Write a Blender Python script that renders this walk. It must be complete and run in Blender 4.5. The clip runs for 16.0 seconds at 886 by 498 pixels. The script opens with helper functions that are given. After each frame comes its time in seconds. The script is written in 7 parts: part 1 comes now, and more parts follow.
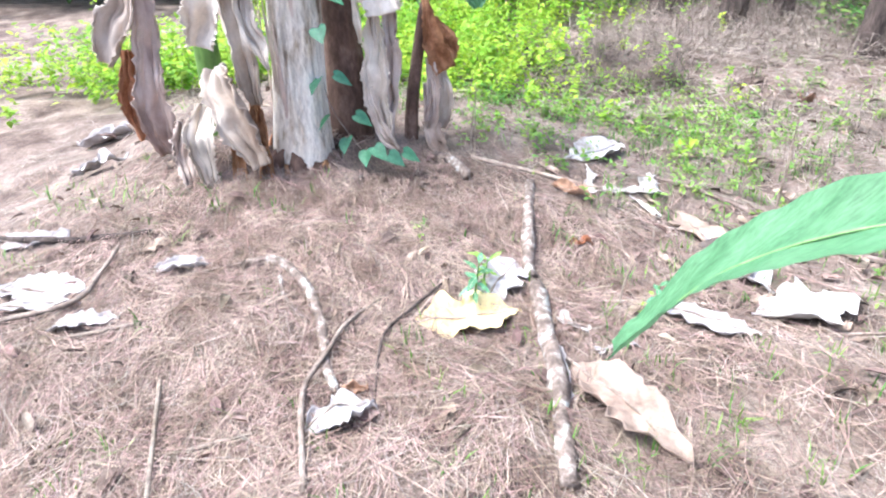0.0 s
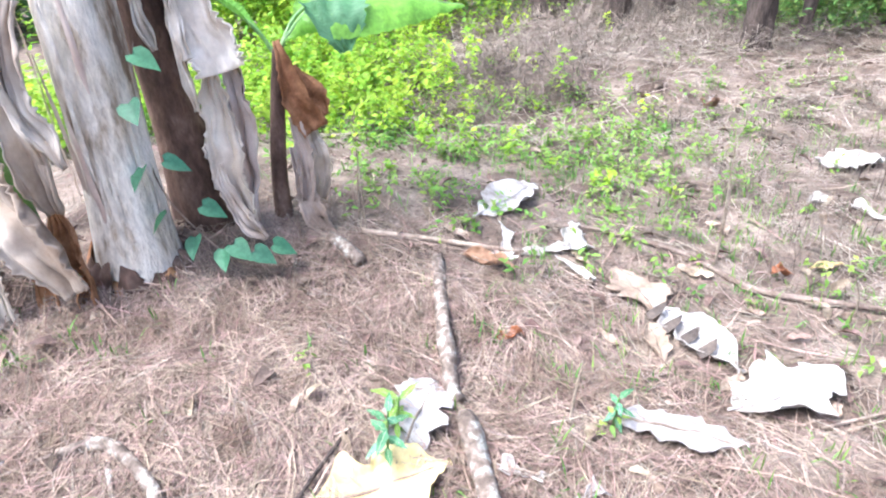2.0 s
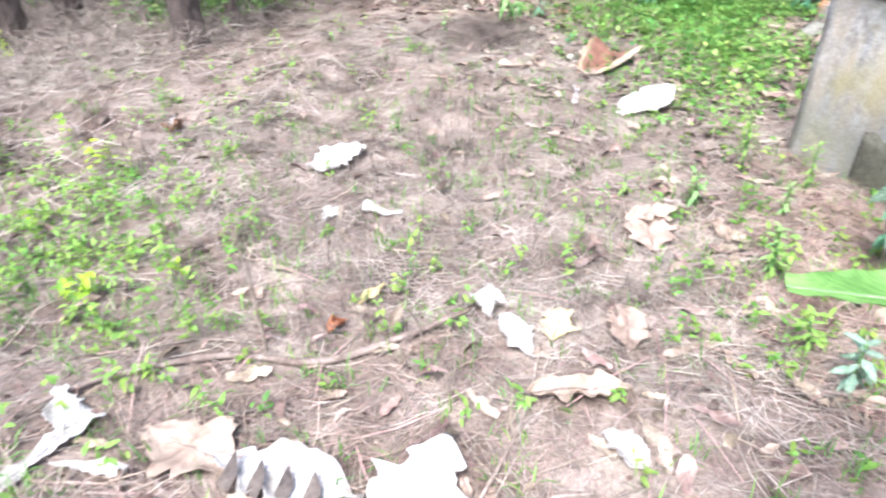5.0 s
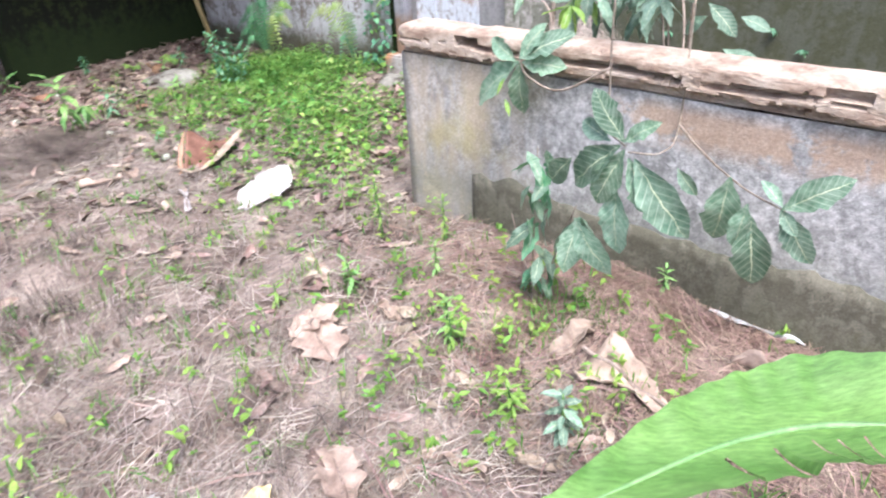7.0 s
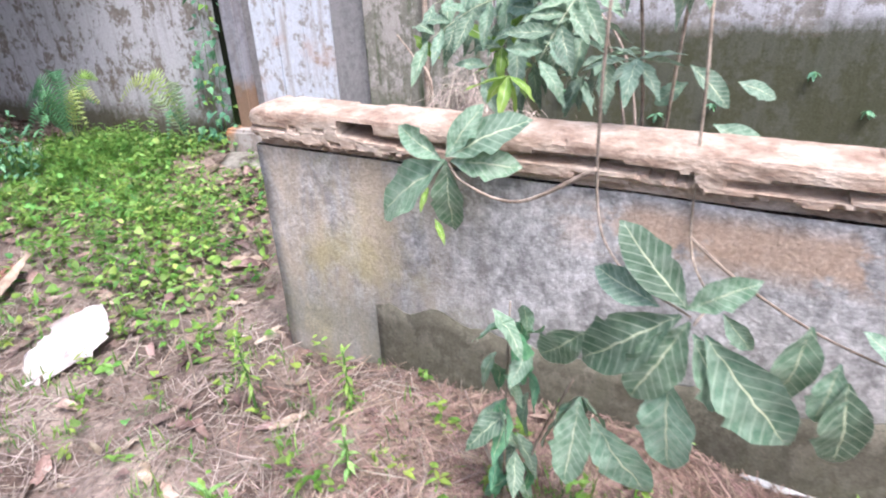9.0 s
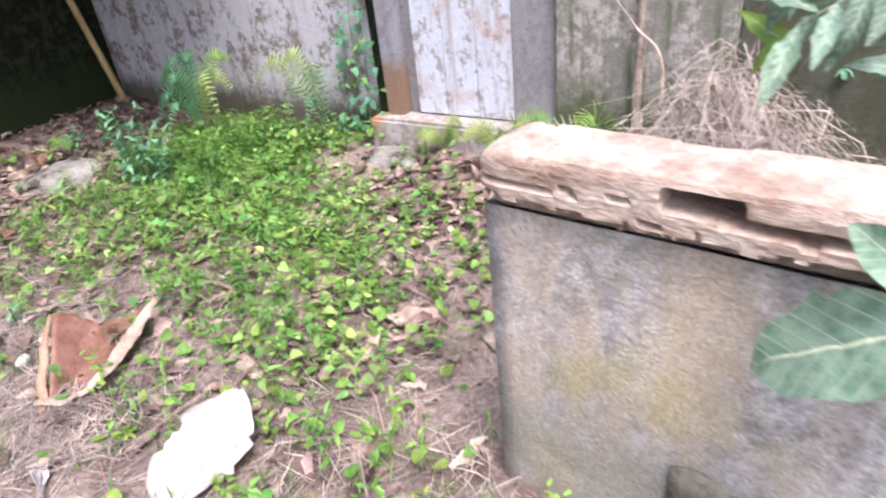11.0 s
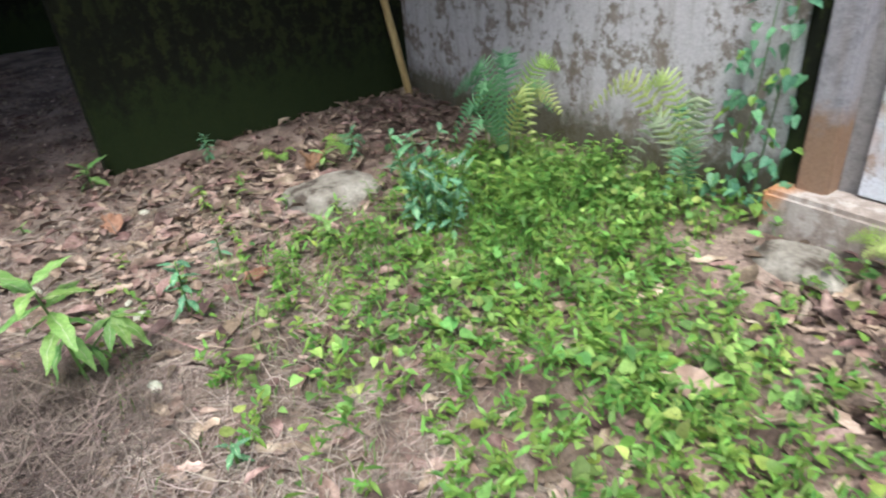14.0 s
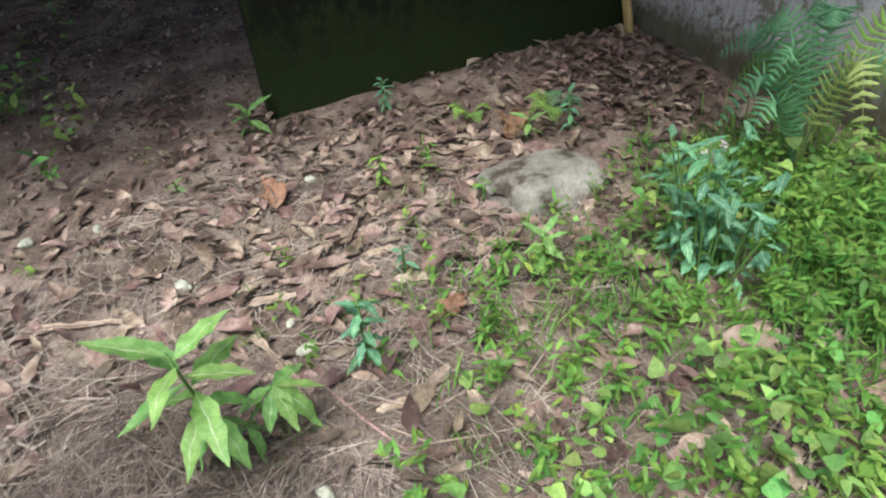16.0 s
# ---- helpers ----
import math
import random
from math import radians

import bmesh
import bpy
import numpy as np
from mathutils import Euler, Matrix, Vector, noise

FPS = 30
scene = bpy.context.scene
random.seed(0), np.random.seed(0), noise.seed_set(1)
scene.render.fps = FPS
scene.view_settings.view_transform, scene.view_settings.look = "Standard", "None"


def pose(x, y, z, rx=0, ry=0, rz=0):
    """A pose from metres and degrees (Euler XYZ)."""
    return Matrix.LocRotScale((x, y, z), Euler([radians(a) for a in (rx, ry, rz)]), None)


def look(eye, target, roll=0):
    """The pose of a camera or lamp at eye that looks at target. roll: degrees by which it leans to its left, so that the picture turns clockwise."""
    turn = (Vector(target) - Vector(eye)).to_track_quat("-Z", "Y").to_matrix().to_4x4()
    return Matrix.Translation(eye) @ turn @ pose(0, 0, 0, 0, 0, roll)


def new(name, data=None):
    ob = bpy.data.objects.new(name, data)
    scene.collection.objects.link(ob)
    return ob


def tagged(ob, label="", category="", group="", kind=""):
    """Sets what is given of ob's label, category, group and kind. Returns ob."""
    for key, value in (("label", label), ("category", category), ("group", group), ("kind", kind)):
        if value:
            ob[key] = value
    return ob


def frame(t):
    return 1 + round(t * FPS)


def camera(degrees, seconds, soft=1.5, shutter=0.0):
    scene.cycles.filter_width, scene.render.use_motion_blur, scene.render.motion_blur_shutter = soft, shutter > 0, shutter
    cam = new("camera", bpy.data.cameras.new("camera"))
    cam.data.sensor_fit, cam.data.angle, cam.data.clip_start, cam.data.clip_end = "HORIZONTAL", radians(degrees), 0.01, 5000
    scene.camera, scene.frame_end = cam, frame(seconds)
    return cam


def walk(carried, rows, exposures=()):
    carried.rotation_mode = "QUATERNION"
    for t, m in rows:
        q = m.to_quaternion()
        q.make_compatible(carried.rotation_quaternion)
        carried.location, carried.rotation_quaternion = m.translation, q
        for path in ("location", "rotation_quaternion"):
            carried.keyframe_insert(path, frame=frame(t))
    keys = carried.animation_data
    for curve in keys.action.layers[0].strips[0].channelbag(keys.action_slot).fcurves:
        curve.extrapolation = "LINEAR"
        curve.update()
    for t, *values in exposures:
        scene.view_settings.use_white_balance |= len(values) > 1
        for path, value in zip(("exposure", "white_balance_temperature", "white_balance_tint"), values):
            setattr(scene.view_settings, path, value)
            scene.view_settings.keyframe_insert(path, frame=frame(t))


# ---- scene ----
cam = camera(70.1, 16.0, soft=2.1, shutter=0.3)
METRES, EYE, TILT, LEAN, TURN = 7.1, 1.5, 0.0, 0.0, 0.0
ROWS = [
    (0.0, 0.0, 0.0, 0.0, -0.34, -29.82, 0.58),
    (0.5, 0.003, 0.0291, -0.0015, -1.98, -29.71, 1.88),
    (1.0, 0.0121, 0.0695, 0.0022, -7.06, -30.15, 2.03),
    (1.5, 0.0149, 0.0851, 0.005, -9.74, -30.11, 2.91),
    (2.0, 0.0135, 0.1051, 0.0054, -11.16, -30.14, 2.63),
    (2.5, 0.0128, 0.1314, 0.011, -11.33, -29.75, 2.27),
    (3.0, 0.0147, 0.1494, 0.012, -12.86, -29.01, 2.81),
    (3.5, 0.0299, 0.166, 0.0094, -20.61, -31.75, 3.81),
    (4.0, 0.0576, 0.1917, 0.0094, -29.68, -29.61, 4.74),
    (4.5, 0.0756, 0.1985, 0.0087, -44.39, -32.02, 3.77),
    (7.0, 0.1596, 0.2157, 0.01, -93.64, -30.27, 2.74),
    (7.5, 0.1834, 0.2065, 0.0121, -101.82, -29.5, 3.52),
    (8.0, 0.2179, 0.213, 0.0043, -108.3, -26.56, 2.42),
    (10.5, 0.4193, 0.2409, -0.0056, -104.81, -28.96, 3.95),
    (11.0, 0.4542, 0.2538, -0.0089, -98.98, -29.82, 5.72),
    (11.5, 0.5064, 0.2651, -0.0141, -95.14, -28.38, 3.52),
    (12.0, 0.5281, 0.2745, -0.0138, -92.49, -30.72, 3.23),
    (12.5, 0.5557, 0.298, -0.0167, -89.94, -30.25, 3.61),
    (13.0, 0.5856, 0.3256, -0.0134, -88.0, -29.31, 3.96),
    (13.5, 0.6089, 0.3375, -0.0163, -84.81, -30.85, 4.33),
    (14.0, 0.6554, 0.3474, -0.0188, -76.74, -29.26, 4.51),
    (14.5, 0.6742, 0.3587, -0.0212, -69.35, -31.1, 4.84),
    (15.0, 0.7035, 0.3836, -0.0257, -66.62, -32.07, 3.0),
    (15.5, 0.7338, 0.4241, -0.0208, -62.61, -34.4, 3.15),
    (16.0, 0.7586, 0.4426, -0.0207, -63.62, -36.22, 4.96),
]
walk(cam, [(t, pose(0, 0, EYE, TILT, LEAN, TURN) @ pose(METRES * x, METRES * y, METRES * z, 90 + pitch, roll, yaw)) for t, x, y, z, yaw, pitch, roll in ROWS],
     exposures=[(0.0, 1.66, 5600, 11), (4.5, 1.66, 5600, 11), (7.0, 1.3, 5700, 15), (8.0, 1.14, 5800, 16), (10.5, 1.24, 5850, 24), (12.0, 1.02, 5950, 20), (13.5, 0.88, 6000, 13), (16.0, 0.66, 5950, 8)])

# ---- sky and sun ----
SUN_FROM = Vector((-0.52, -0.08, 1.0)).normalized()
world = bpy.data.worlds.new("sky")
scene.world = world
world.use_nodes = True
wn = world.node_tree.nodes
sky = wn.new("ShaderNodeTexSky")
sky.sky_type = "NISHITA"
sky.sun_disc = False
sky.sun_elevation = math.asin(SUN_FROM.z)
sky.sun_rotation = math.atan2(SUN_FROM.x, SUN_FROM.y)
sky.dust_density = 6.0
world.node_tree.links.new(sky.outputs[0], wn["Background"].inputs[0])
wn["Background"].inputs[1].default_value = 0.15
sun = bpy.data.lights.new("sun", "SUN")
sun.energy, sun.angle, sun.color = 1.9, radians(25), (1.0, 0.97, 0.92)
sun_ob = new("sun", sun)
sun_ob.matrix_world = look(SUN_FROM * 30, (0, 0, 0))


# ---- materials ----
def ramp(nt, stops):
    r = nt.nodes.new("ShaderNodeValToRGB")
    el = r.color_ramp.elements
    while len(el) < len(stops):
        el.new(0.5)
    for e, (p, c) in zip(el, stops):
        e.position, e.color = p, (*c, 1)
    return r


def noise_node(nt, vec, scale, detail=5, rough=0.6, stretch=None):
    n = nt.nodes.new("ShaderNodeTexNoise")
    n.inputs["Scale"].default_value, n.inputs["Detail"].default_value, n.inputs["Roughness"].default_value = scale, detail, rough
    if stretch:
        m = nt.nodes.new("ShaderNodeMapping")
        m.inputs["Scale"].default_value = stretch
        nt.links.new(vec, m.inputs["Vector"])
        vec = m.outputs[0]
    nt.links.new(vec, n.inputs["Vector"])
    return n.outputs["Fac"]


def mixed(nt, fac, a, b, kind="MIX"):
    m = nt.nodes.new("ShaderNodeMix")
    m.data_type, m.blend_type = "RGBA", kind
    for sock, v in ((m.inputs["Factor"], fac), (m.inputs["A"], a), (m.inputs["B"], b)):
        if isinstance(v, (int, float)):
            sock.default_value = v
        elif isinstance(v, tuple):
            sock.default_value = (*v, 1)
        else:
            nt.links.new(v, sock)
    return m.outputs["Result"]


def blank(name):
    m = bpy.data.materials.new(name)
    m.use_nodes = True
    nt = m.node_tree
    tc = nt.nodes.new("ShaderNodeTexCoord")
    return m, nt, nt.nodes["Principled BSDF"], tc.outputs["Object"]


def finish(nt, bsdf, color, rough, bump_from, bump, dist=0.01):
    nt.links.new(color, bsdf.inputs["Base Color"])
    bsdf.inputs["Roughness"].default_value = rough
    if bump:
        b = nt.nodes.new("ShaderNodeBump")
        b.inputs["Strength"].default_value, b.inputs["Distance"].default_value = bump, dist
        nt.links.new(bump_from, b.inputs["Height"])
        nt.links.new(b.outputs[0], bsdf.inputs["Normal"])


def mat(name, stops, scale=8, rough=0.85, bump=0.4, fine=70, vary=0.0, island=False, glow_through=0.0, stretch=None, grain=0.35, spec=0.3, dist=0.01):
    """A weathered natural surface: blotches, grain, relief, and chance variation from piece to piece."""
    m, nt, bsdf, vec = blank(name)
    big = noise_node(nt, vec, scale, 6, 0.62, stretch)
    small = noise_node(nt, vec, fine, 4, 0.7, stretch)
    r = ramp(nt, [(0.5 + (p - 0.5) * 0.68, c) for p, c in stops])
    nt.links.new(big, r.inputs[0])
    g = ramp(nt, [(0.25, (1 - grain,) * 3), (0.75, (1 + grain,) * 3)])
    nt.links.new(small, g.inputs[0])
    col = mixed(nt, 1.0, r.outputs[0], g.outputs[0], "MULTIPLY")
    if vary:
        if island:
            src = nt.nodes.new("ShaderNodeNewGeometry").outputs["Random Per Island"]
        else:
            src = nt.nodes.new("ShaderNodeObjectInfo").outputs["Random"]
        h = nt.nodes.new("ShaderNodeHueSaturation")
        mr = nt.nodes.new("ShaderNodeMapRange")
        mr.inputs["To Min"].default_value, mr.inputs["To Max"].default_value = 1 - vary, 1 + vary
        nt.links.new(src, mr.inputs["Value"])
        nt.links.new(mr.outputs[0], h.inputs["Value"])
        mh = nt.nodes.new("ShaderNodeMapRange")
        mh.inputs["To Min"].default_value, mh.inputs["To Max"].default_value = 0.5 - vary * 0.07, 0.5 + vary * 0.07
        w = nt.nodes.new("ShaderNodeMath")
        w.operation = "PINGPONG"
        w.inputs[1].default_value = 0.13
        nt.links.new(src, w.inputs[0])
        mh.inputs["From Max"].default_value = 0.13
        nt.links.new(w.outputs[0], mh.inputs["Value"])
        nt.links.new(mh.outputs[0], h.inputs["Hue"])
        nt.links.new(col, h.inputs["Color"])
        col = h.outputs[0]
    finish(nt, bsdf, col, rough, small, bump, dist)
    bsdf.inputs["Specular IOR Level"].default_value = spec
    if glow_through:
        t = nt.nodes.new("ShaderNodeBsdfTranslucent")
        nt.links.new(col, t.inputs["Color"])
        ms = nt.nodes.new("ShaderNodeMixShader")
        ms.inputs[0].default_value = glow_through
        nt.links.new(bsdf.outputs[0], ms.inputs[1])
        nt.links.new(t.outputs[0], ms.inputs[2])
        nt.links.new(ms.outputs[0], nt.nodes["Material Output"].inputs["Surface"])
    return m


def wall_mat(name, paint, plaster, stain, paint_cover, moss, moss_top, rust=0.0, bump=0.5, flake=4.5, climb=0.8, streak=0.8):
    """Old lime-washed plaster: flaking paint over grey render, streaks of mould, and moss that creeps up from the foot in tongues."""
    m, nt, bsdf, vec = blank(name)
    n1 = noise_node(nt, vec, flake, 8, 0.74, (1, 1, 0.7))
    n2 = noise_node(nt, vec, 22, 6, 0.7)
    n3 = noise_node(nt, vec, 9, 5, 0.6, (1.6, 1.6, 0.16))
    n4 = noise_node(nt, vec, 120, 3, 0.6)
    add = nt.nodes.new("ShaderNodeMath")
    add.operation = "ADD"
    half = nt.nodes.new("ShaderNodeMath")
    half.operation = "MULTIPLY"
    half.inputs[1].default_value = 0.45
    nt.links.new(n2, half.inputs[0])
    nt.links.new(n1, add.inputs[0])
    nt.links.new(half.outputs[0], add.inputs[1])
    edge = 0.72 + (0.5 - paint_cover) * 0.35
    cover = ramp(nt, [(edge - 0.03, (0, 0, 0)), (edge + 0.03, (1, 1, 1))])
    nt.links.new(add.outputs[0], cover.inputs[0])
    tone = ramp(nt, [(0.3, tuple(c * 0.72 for c in plaster)), (0.7, tuple(min(1, c * 1.2) for c in plaster))])
    nt.links.new(n2, tone.inputs[0])
    tone2 = ramp(nt, [(0.3, tuple(c * 0.85 for c in paint)), (0.75, paint)])
    nt.links.new(n2, tone2.inputs[0])
    col = mixed(nt, cover.outputs[0], tone.outputs[0], tone2.outputs[0])
    st = ramp(nt, [(0.5, (0, 0, 0)), (0.68, (streak,) * 3)])
    nt.links.new(n3, st.inputs[0])
    col = mixed(nt, st.outputs[0], col, stain)
    if rust:
        nr = noise_node(nt, vec, 2.6, 4, 0.5)
        rr = ramp(nt, [(0.56, (0, 0, 0)), (0.66, (rust, rust, rust))])
        nt.links.new(nr, rr.inputs[0])
        col = mixed(nt, rr.outputs[0], col, (0.42, 0.19, 0.06))
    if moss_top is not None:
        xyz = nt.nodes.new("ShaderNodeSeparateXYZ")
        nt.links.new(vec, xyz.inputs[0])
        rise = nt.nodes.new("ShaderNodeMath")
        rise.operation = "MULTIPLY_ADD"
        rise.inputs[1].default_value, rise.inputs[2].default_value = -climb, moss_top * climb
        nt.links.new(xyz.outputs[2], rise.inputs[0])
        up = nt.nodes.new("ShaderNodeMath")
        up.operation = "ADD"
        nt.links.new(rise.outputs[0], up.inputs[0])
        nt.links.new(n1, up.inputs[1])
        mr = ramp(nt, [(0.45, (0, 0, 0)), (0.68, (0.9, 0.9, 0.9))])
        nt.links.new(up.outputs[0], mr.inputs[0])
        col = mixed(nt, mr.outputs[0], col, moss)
    g = ramp(nt, [(0.3, (0.78,) * 3), (0.7, (1.15,) * 3)])
    nt.links.new(n4, g.inputs[0])
    col = mixed(nt, 1.0, col, g.outputs[0], "MULTIPLY")
    finish(nt, bsdf, col, 0.92, add.outputs[0], bump, 0.02)
    bsdf.inputs["Specular IOR Level"].default_value = 0.2
    return m


M_SOIL = mat("soil", [(0.3, (0.10, 0.070, 0.054)), (0.5, (0.20, 0.150, 0.12)), (0.7, (0.33, 0.265, 0.215))], 3.0, 0.95, 0.9, 45, grain=0.5, dist=0.02)
M_NEEDLE = mat("pine_straw", [(0.3, (0.19, 0.13, 0.098)), (0.7, (0.38, 0.285, 0.23))], 5, 0.8, 0, 60, vary=0.5, island=True)
M_NEEDLE_RED = mat("red_pine_straw", [(0.3, (0.20, 0.13, 0.098)), (0.7, (0.37, 0.27, 0.215))], 5, 0.8, 0, 60, vary=0.5, island=True)
M_STRAW_GREY = mat("grey_straw", [(0.3, (0.18, 0.15, 0.12)), (0.7, (0.40, 0.34, 0.285))], 5, 0.85, 0, 60, vary=0.45, island=True)
M_LITTER = mat("leaf_litter", [(0.3, (0.075, 0.05, 0.037)), (0.5, (0.16, 0.112, 0.086)), (0.72, (0.34, 0.265, 0.21))], 9, 0.75, 0.3, 80, vary=0.5, island=True)
M_SCRAP = mat("torn_leaf_scrap", [(0.3, (0.14, 0.095, 0.07)), (0.5, (0.28, 0.205, 0.155)), (0.7, (0.47, 0.375, 0.30))], 9, 0.8, 0.3, 80, vary=0.4, island=True)
M_GRASS = mat("grass", [(0.3, (0.085, 0.20, 0.035)), (0.7, (0.19, 0.34, 0.065))], 3, 0.5, 0, 50, vary=0.35, island=True, glow_through=0.3)
M_WEED = mat("weed_leaf", [(0.3, (0.13, 0.27, 0.045)), (0.7, (0.27, 0.41, 0.08))], 2, 0.5, 0, 50, vary=0.35, island=True, glow_through=0.35)
M_BUSH = mat("bush_leaf", [(0.3, (0.19, 0.38, 0.03)), (0.7, (0.42, 0.58, 0.05))], 2.2, 0.5, 0, 50, vary=0.3, island=True, glow_through=0.4)
M_CREEPER = mat("creeper_leaf", [(0.3, (0.115, 0.245, 0.06)), (0.7, (0.285, 0.44, 0.115))], 1.6, 0.62, 0, 60, vary=0.55, island=True, glow_through=0.3)
M_HEDGE = mat("hedge_leaf", [(0.3, (0.04, 0.10, 0.03)), (0.7, (0.10, 0.20, 0.05))], 1.5, 0.5, 0, 60, vary=0.4, island=True, glow_through=0.25)
M_FERN = mat("fern_leaf", [(0.3, (0.12, 0.27, 0.05)), (0.7, (0.24, 0.40, 0.08))], 2, 0.5, 0, 60, vary=0.25, glow_through=0.3)
M_FERN_GREY = mat("grey_fern_leaf", [(0.3, (0.16, 0.215, 0.115)), (0.7, (0.27, 0.33, 0.20))], 2, 0.5, 0, 60, vary=0.2, glow_through=0.3)
M_FERN_BLUE = mat("bluish_fern_leaf", [(0.3, (0.08, 0.22, 0.10)), (0.7, (0.17, 0.36, 0.17))], 2, 0.5, 0, 60, vary=0.25, glow_through=0.3)
M_FERN_PALE = mat("pale_fern_leaf", [(0.3, (0.26, 0.36, 0.10)), (0.7, (0.40, 0.48, 0.17))], 2, 0.5, 0, 60, vary=0.2, glow_through=0.35)
M_SHRUB = mat("shrub_leaf", [(0.3, (0.10, 0.20, 0.115)), (0.7, (0.24, 0.35, 0.24))], 9, 0.42, 0.35, 90, vary=0.3, glow_through=0.2, spec=0.5)


def veined(m, vein, count=9.0, slant=1.1):
    """Pale side veins that run from the midrib of a leaf one unit long towards its rim."""
    nt = m.node_tree
    bsdf = nt.nodes["Principled BSDF"]
    old = bsdf.inputs["Base Color"].links[0].from_socket
    tc = nt.nodes.new("ShaderNodeTexCoord").outputs["Object"]
    xyz = nt.nodes.new("ShaderNodeSeparateXYZ")
    nt.links.new(tc, xyz.inputs[0])

    def op(kind, a, b=0.0):
        n = nt.nodes.new("ShaderNodeMath")
        n.operation = kind
        for sock, v in zip(n.inputs, (a, b)):
            if isinstance(v, (int, float)):
                sock.default_value = v
            else:
                nt.links.new(v, sock)
        return n.outputs[0]

    run = op("MULTIPLY", op("SUBTRACT", xyz.outputs[0], op("MULTIPLY", op("ABSOLUTE", xyz.outputs[1]), slant)), count)
    line = op("ABSOLUTE", op("SUBTRACT", op("FRACT", run), 0.5))
    r = ramp(nt, [(0.03, (0.75,) * 3), (0.10, (0, 0, 0))])
    nt.links.new(line, r.inputs[0])
    col = mixed(nt, r.outputs[0], old, vein)
    for link in [k for k in nt.links if k.from_socket == old and k.to_node.type in ("BSDF_PRINCIPLED", "BSDF_TRANSLUCENT")]:
        nt.links.new(col, link.to_socket)
    return m


M_RIB = mat("leaf_rib", [(0.3, (0.45, 0.52, 0.33)), (0.7, (0.58, 0.62, 0.42))], 9, 0.5, 0, 60)
veined(M_SHRUB, (0.40, 0.48, 0.36))
M_BLUEGREEN = mat("bluegreen_leaf", [(0.3, (0.075, 0.215, 0.11)), (0.7, (0.165, 0.365, 0.19))], 6, 0.45, 0.1, 60, vary=0.3, glow_through=0.25)
M_SAPLING = mat("sapling_leaf", [(0.3, (0.17, 0.37, 0.085)), (0.7, (0.30, 0.52, 0.15))], 6, 0.4, 0.25, 60, vary=0.25, glow_through=0.35, spec=0.5)
M_BANANA = mat("banana_leaf", [(0.3, (0.075, 0.20, 0.085)), (0.7, (0.14, 0.30, 0.15))], 2.5, 0.5, 0.25, 40, glow_through=0.3, spec=0.3, stretch=(1, 6, 1))
M_BANANA_PALE = mat("yellowing_banana_leaf", [(0.3, (0.10, 0.22, 0.045)), (0.7, (0.18, 0.33, 0.085))], 2.5, 0.5, 0.25, 40, glow_through=0.3, spec=0.3, stretch=(6, 1, 1))
M_BANANA_RIB = mat("banana_midrib", [(0.3, (0.15, 0.29, 0.10)), (0.7, (0.23, 0.37, 0.15))], 9, 0.5, 0, 60)
M_BANANA_YOUNG = mat("young_banana_leaf", [(0.3, (0.14, 0.34, 0.05)), (0.7, (0.24, 0.46, 0.065))], 2.5, 0.4, 0.2, 40, vary=0.15, glow_through=0.45, spec=0.5)
M_STEM_PALE = mat("pale_banana_stem", [(0.24, (0.19, 0.13, 0.085)), (0.36, (0.46, 0.39, 0.30)), (0.46, (0.68, 0.62, 0.53)), (0.75, (0.82, 0.78, 0.70))], 9, 0.75, 0.9, 40, stretch=(1.3, 1.3, 0.36), grain=0.35, dist=0.02)
M_STEM_DARK = mat("dark_banana_stem", [(0.3, (0.05, 0.03, 0.022)), (0.55, (0.13, 0.08, 0.06)), (0.75, (0.24, 0.16, 0.12))], 7, 0.85, 0.7, 45, stretch=(1.2, 1.2, 0.5), grain=0.4)
M_STEM_GREEN = mat("green_banana_stem", [(0.3, (0.05, 0.12, 0.03)), (0.7, (0.13, 0.24, 0.06))], 5, 0.5, 0.3, 40, stretch=(1, 1, 0.3))
M_SHEATH = mat("dry_sheath", [(0.24, (0.27, 0.19, 0.14)), (0.5, (0.51, 0.42, 0.345)), (0.76, (0.72, 0.65, 0.57))], 2.2, 0.7, 0.3, 26, vary=0.2, stretch=(1.2, 1.2, 0.9), grain=0.12, glow_through=0.1)
M_SHEATH_RUST = mat("rusty_sheath", [(0.3, (0.26, 0.11, 0.05)), (0.7, (0.48, 0.25, 0.13))], 6, 0.7, 0.5, 45, vary=0.15, glow_through=0.15)
M_LEAF_WHITE = mat("bleached_leaf", [(0.3, (0.32, 0.285, 0.25)), (0.5, (0.48, 0.45, 0.41)), (0.7, (0.60, 0.58, 0.55))], 9, 0.7, 0.9, 30, vary=0.12, grain=0.2, dist=0.015)
M_LEAF_TAN = mat("tan_leaf", [(0.3, (0.26, 0.19, 0.14)), (0.7, (0.48, 0.38, 0.295))], 9, 0.7, 0.8, 30, vary=0.15, grain=0.2, glow_through=0.1)
M_LEAF_YELLOW = mat("yellow_leaf", [(0.3, (0.62, 0.47, 0.20)), (0.7, (0.80, 0.68, 0.36))], 7, 0.6, 0.4, 60, vary=0.1, grain=0.15, glow_through=0.1)
M_LEAF_BROWN = mat("brown_leaf", [(0.3, (0.22, 0.12, 0.07)), (0.7, (0.42, 0.26, 0.17))], 7, 0.65, 0.5, 60, vary=0.15, grain=0.25, glow_through=0.1)
M_LEAF_LEATHER = mat("leathery_leaf", [(0.3, (0.15, 0.07, 0.045)), (0.7, (0.29, 0.155, 0.11))], 7, 0.6, 0.5, 50, grain=0.25)
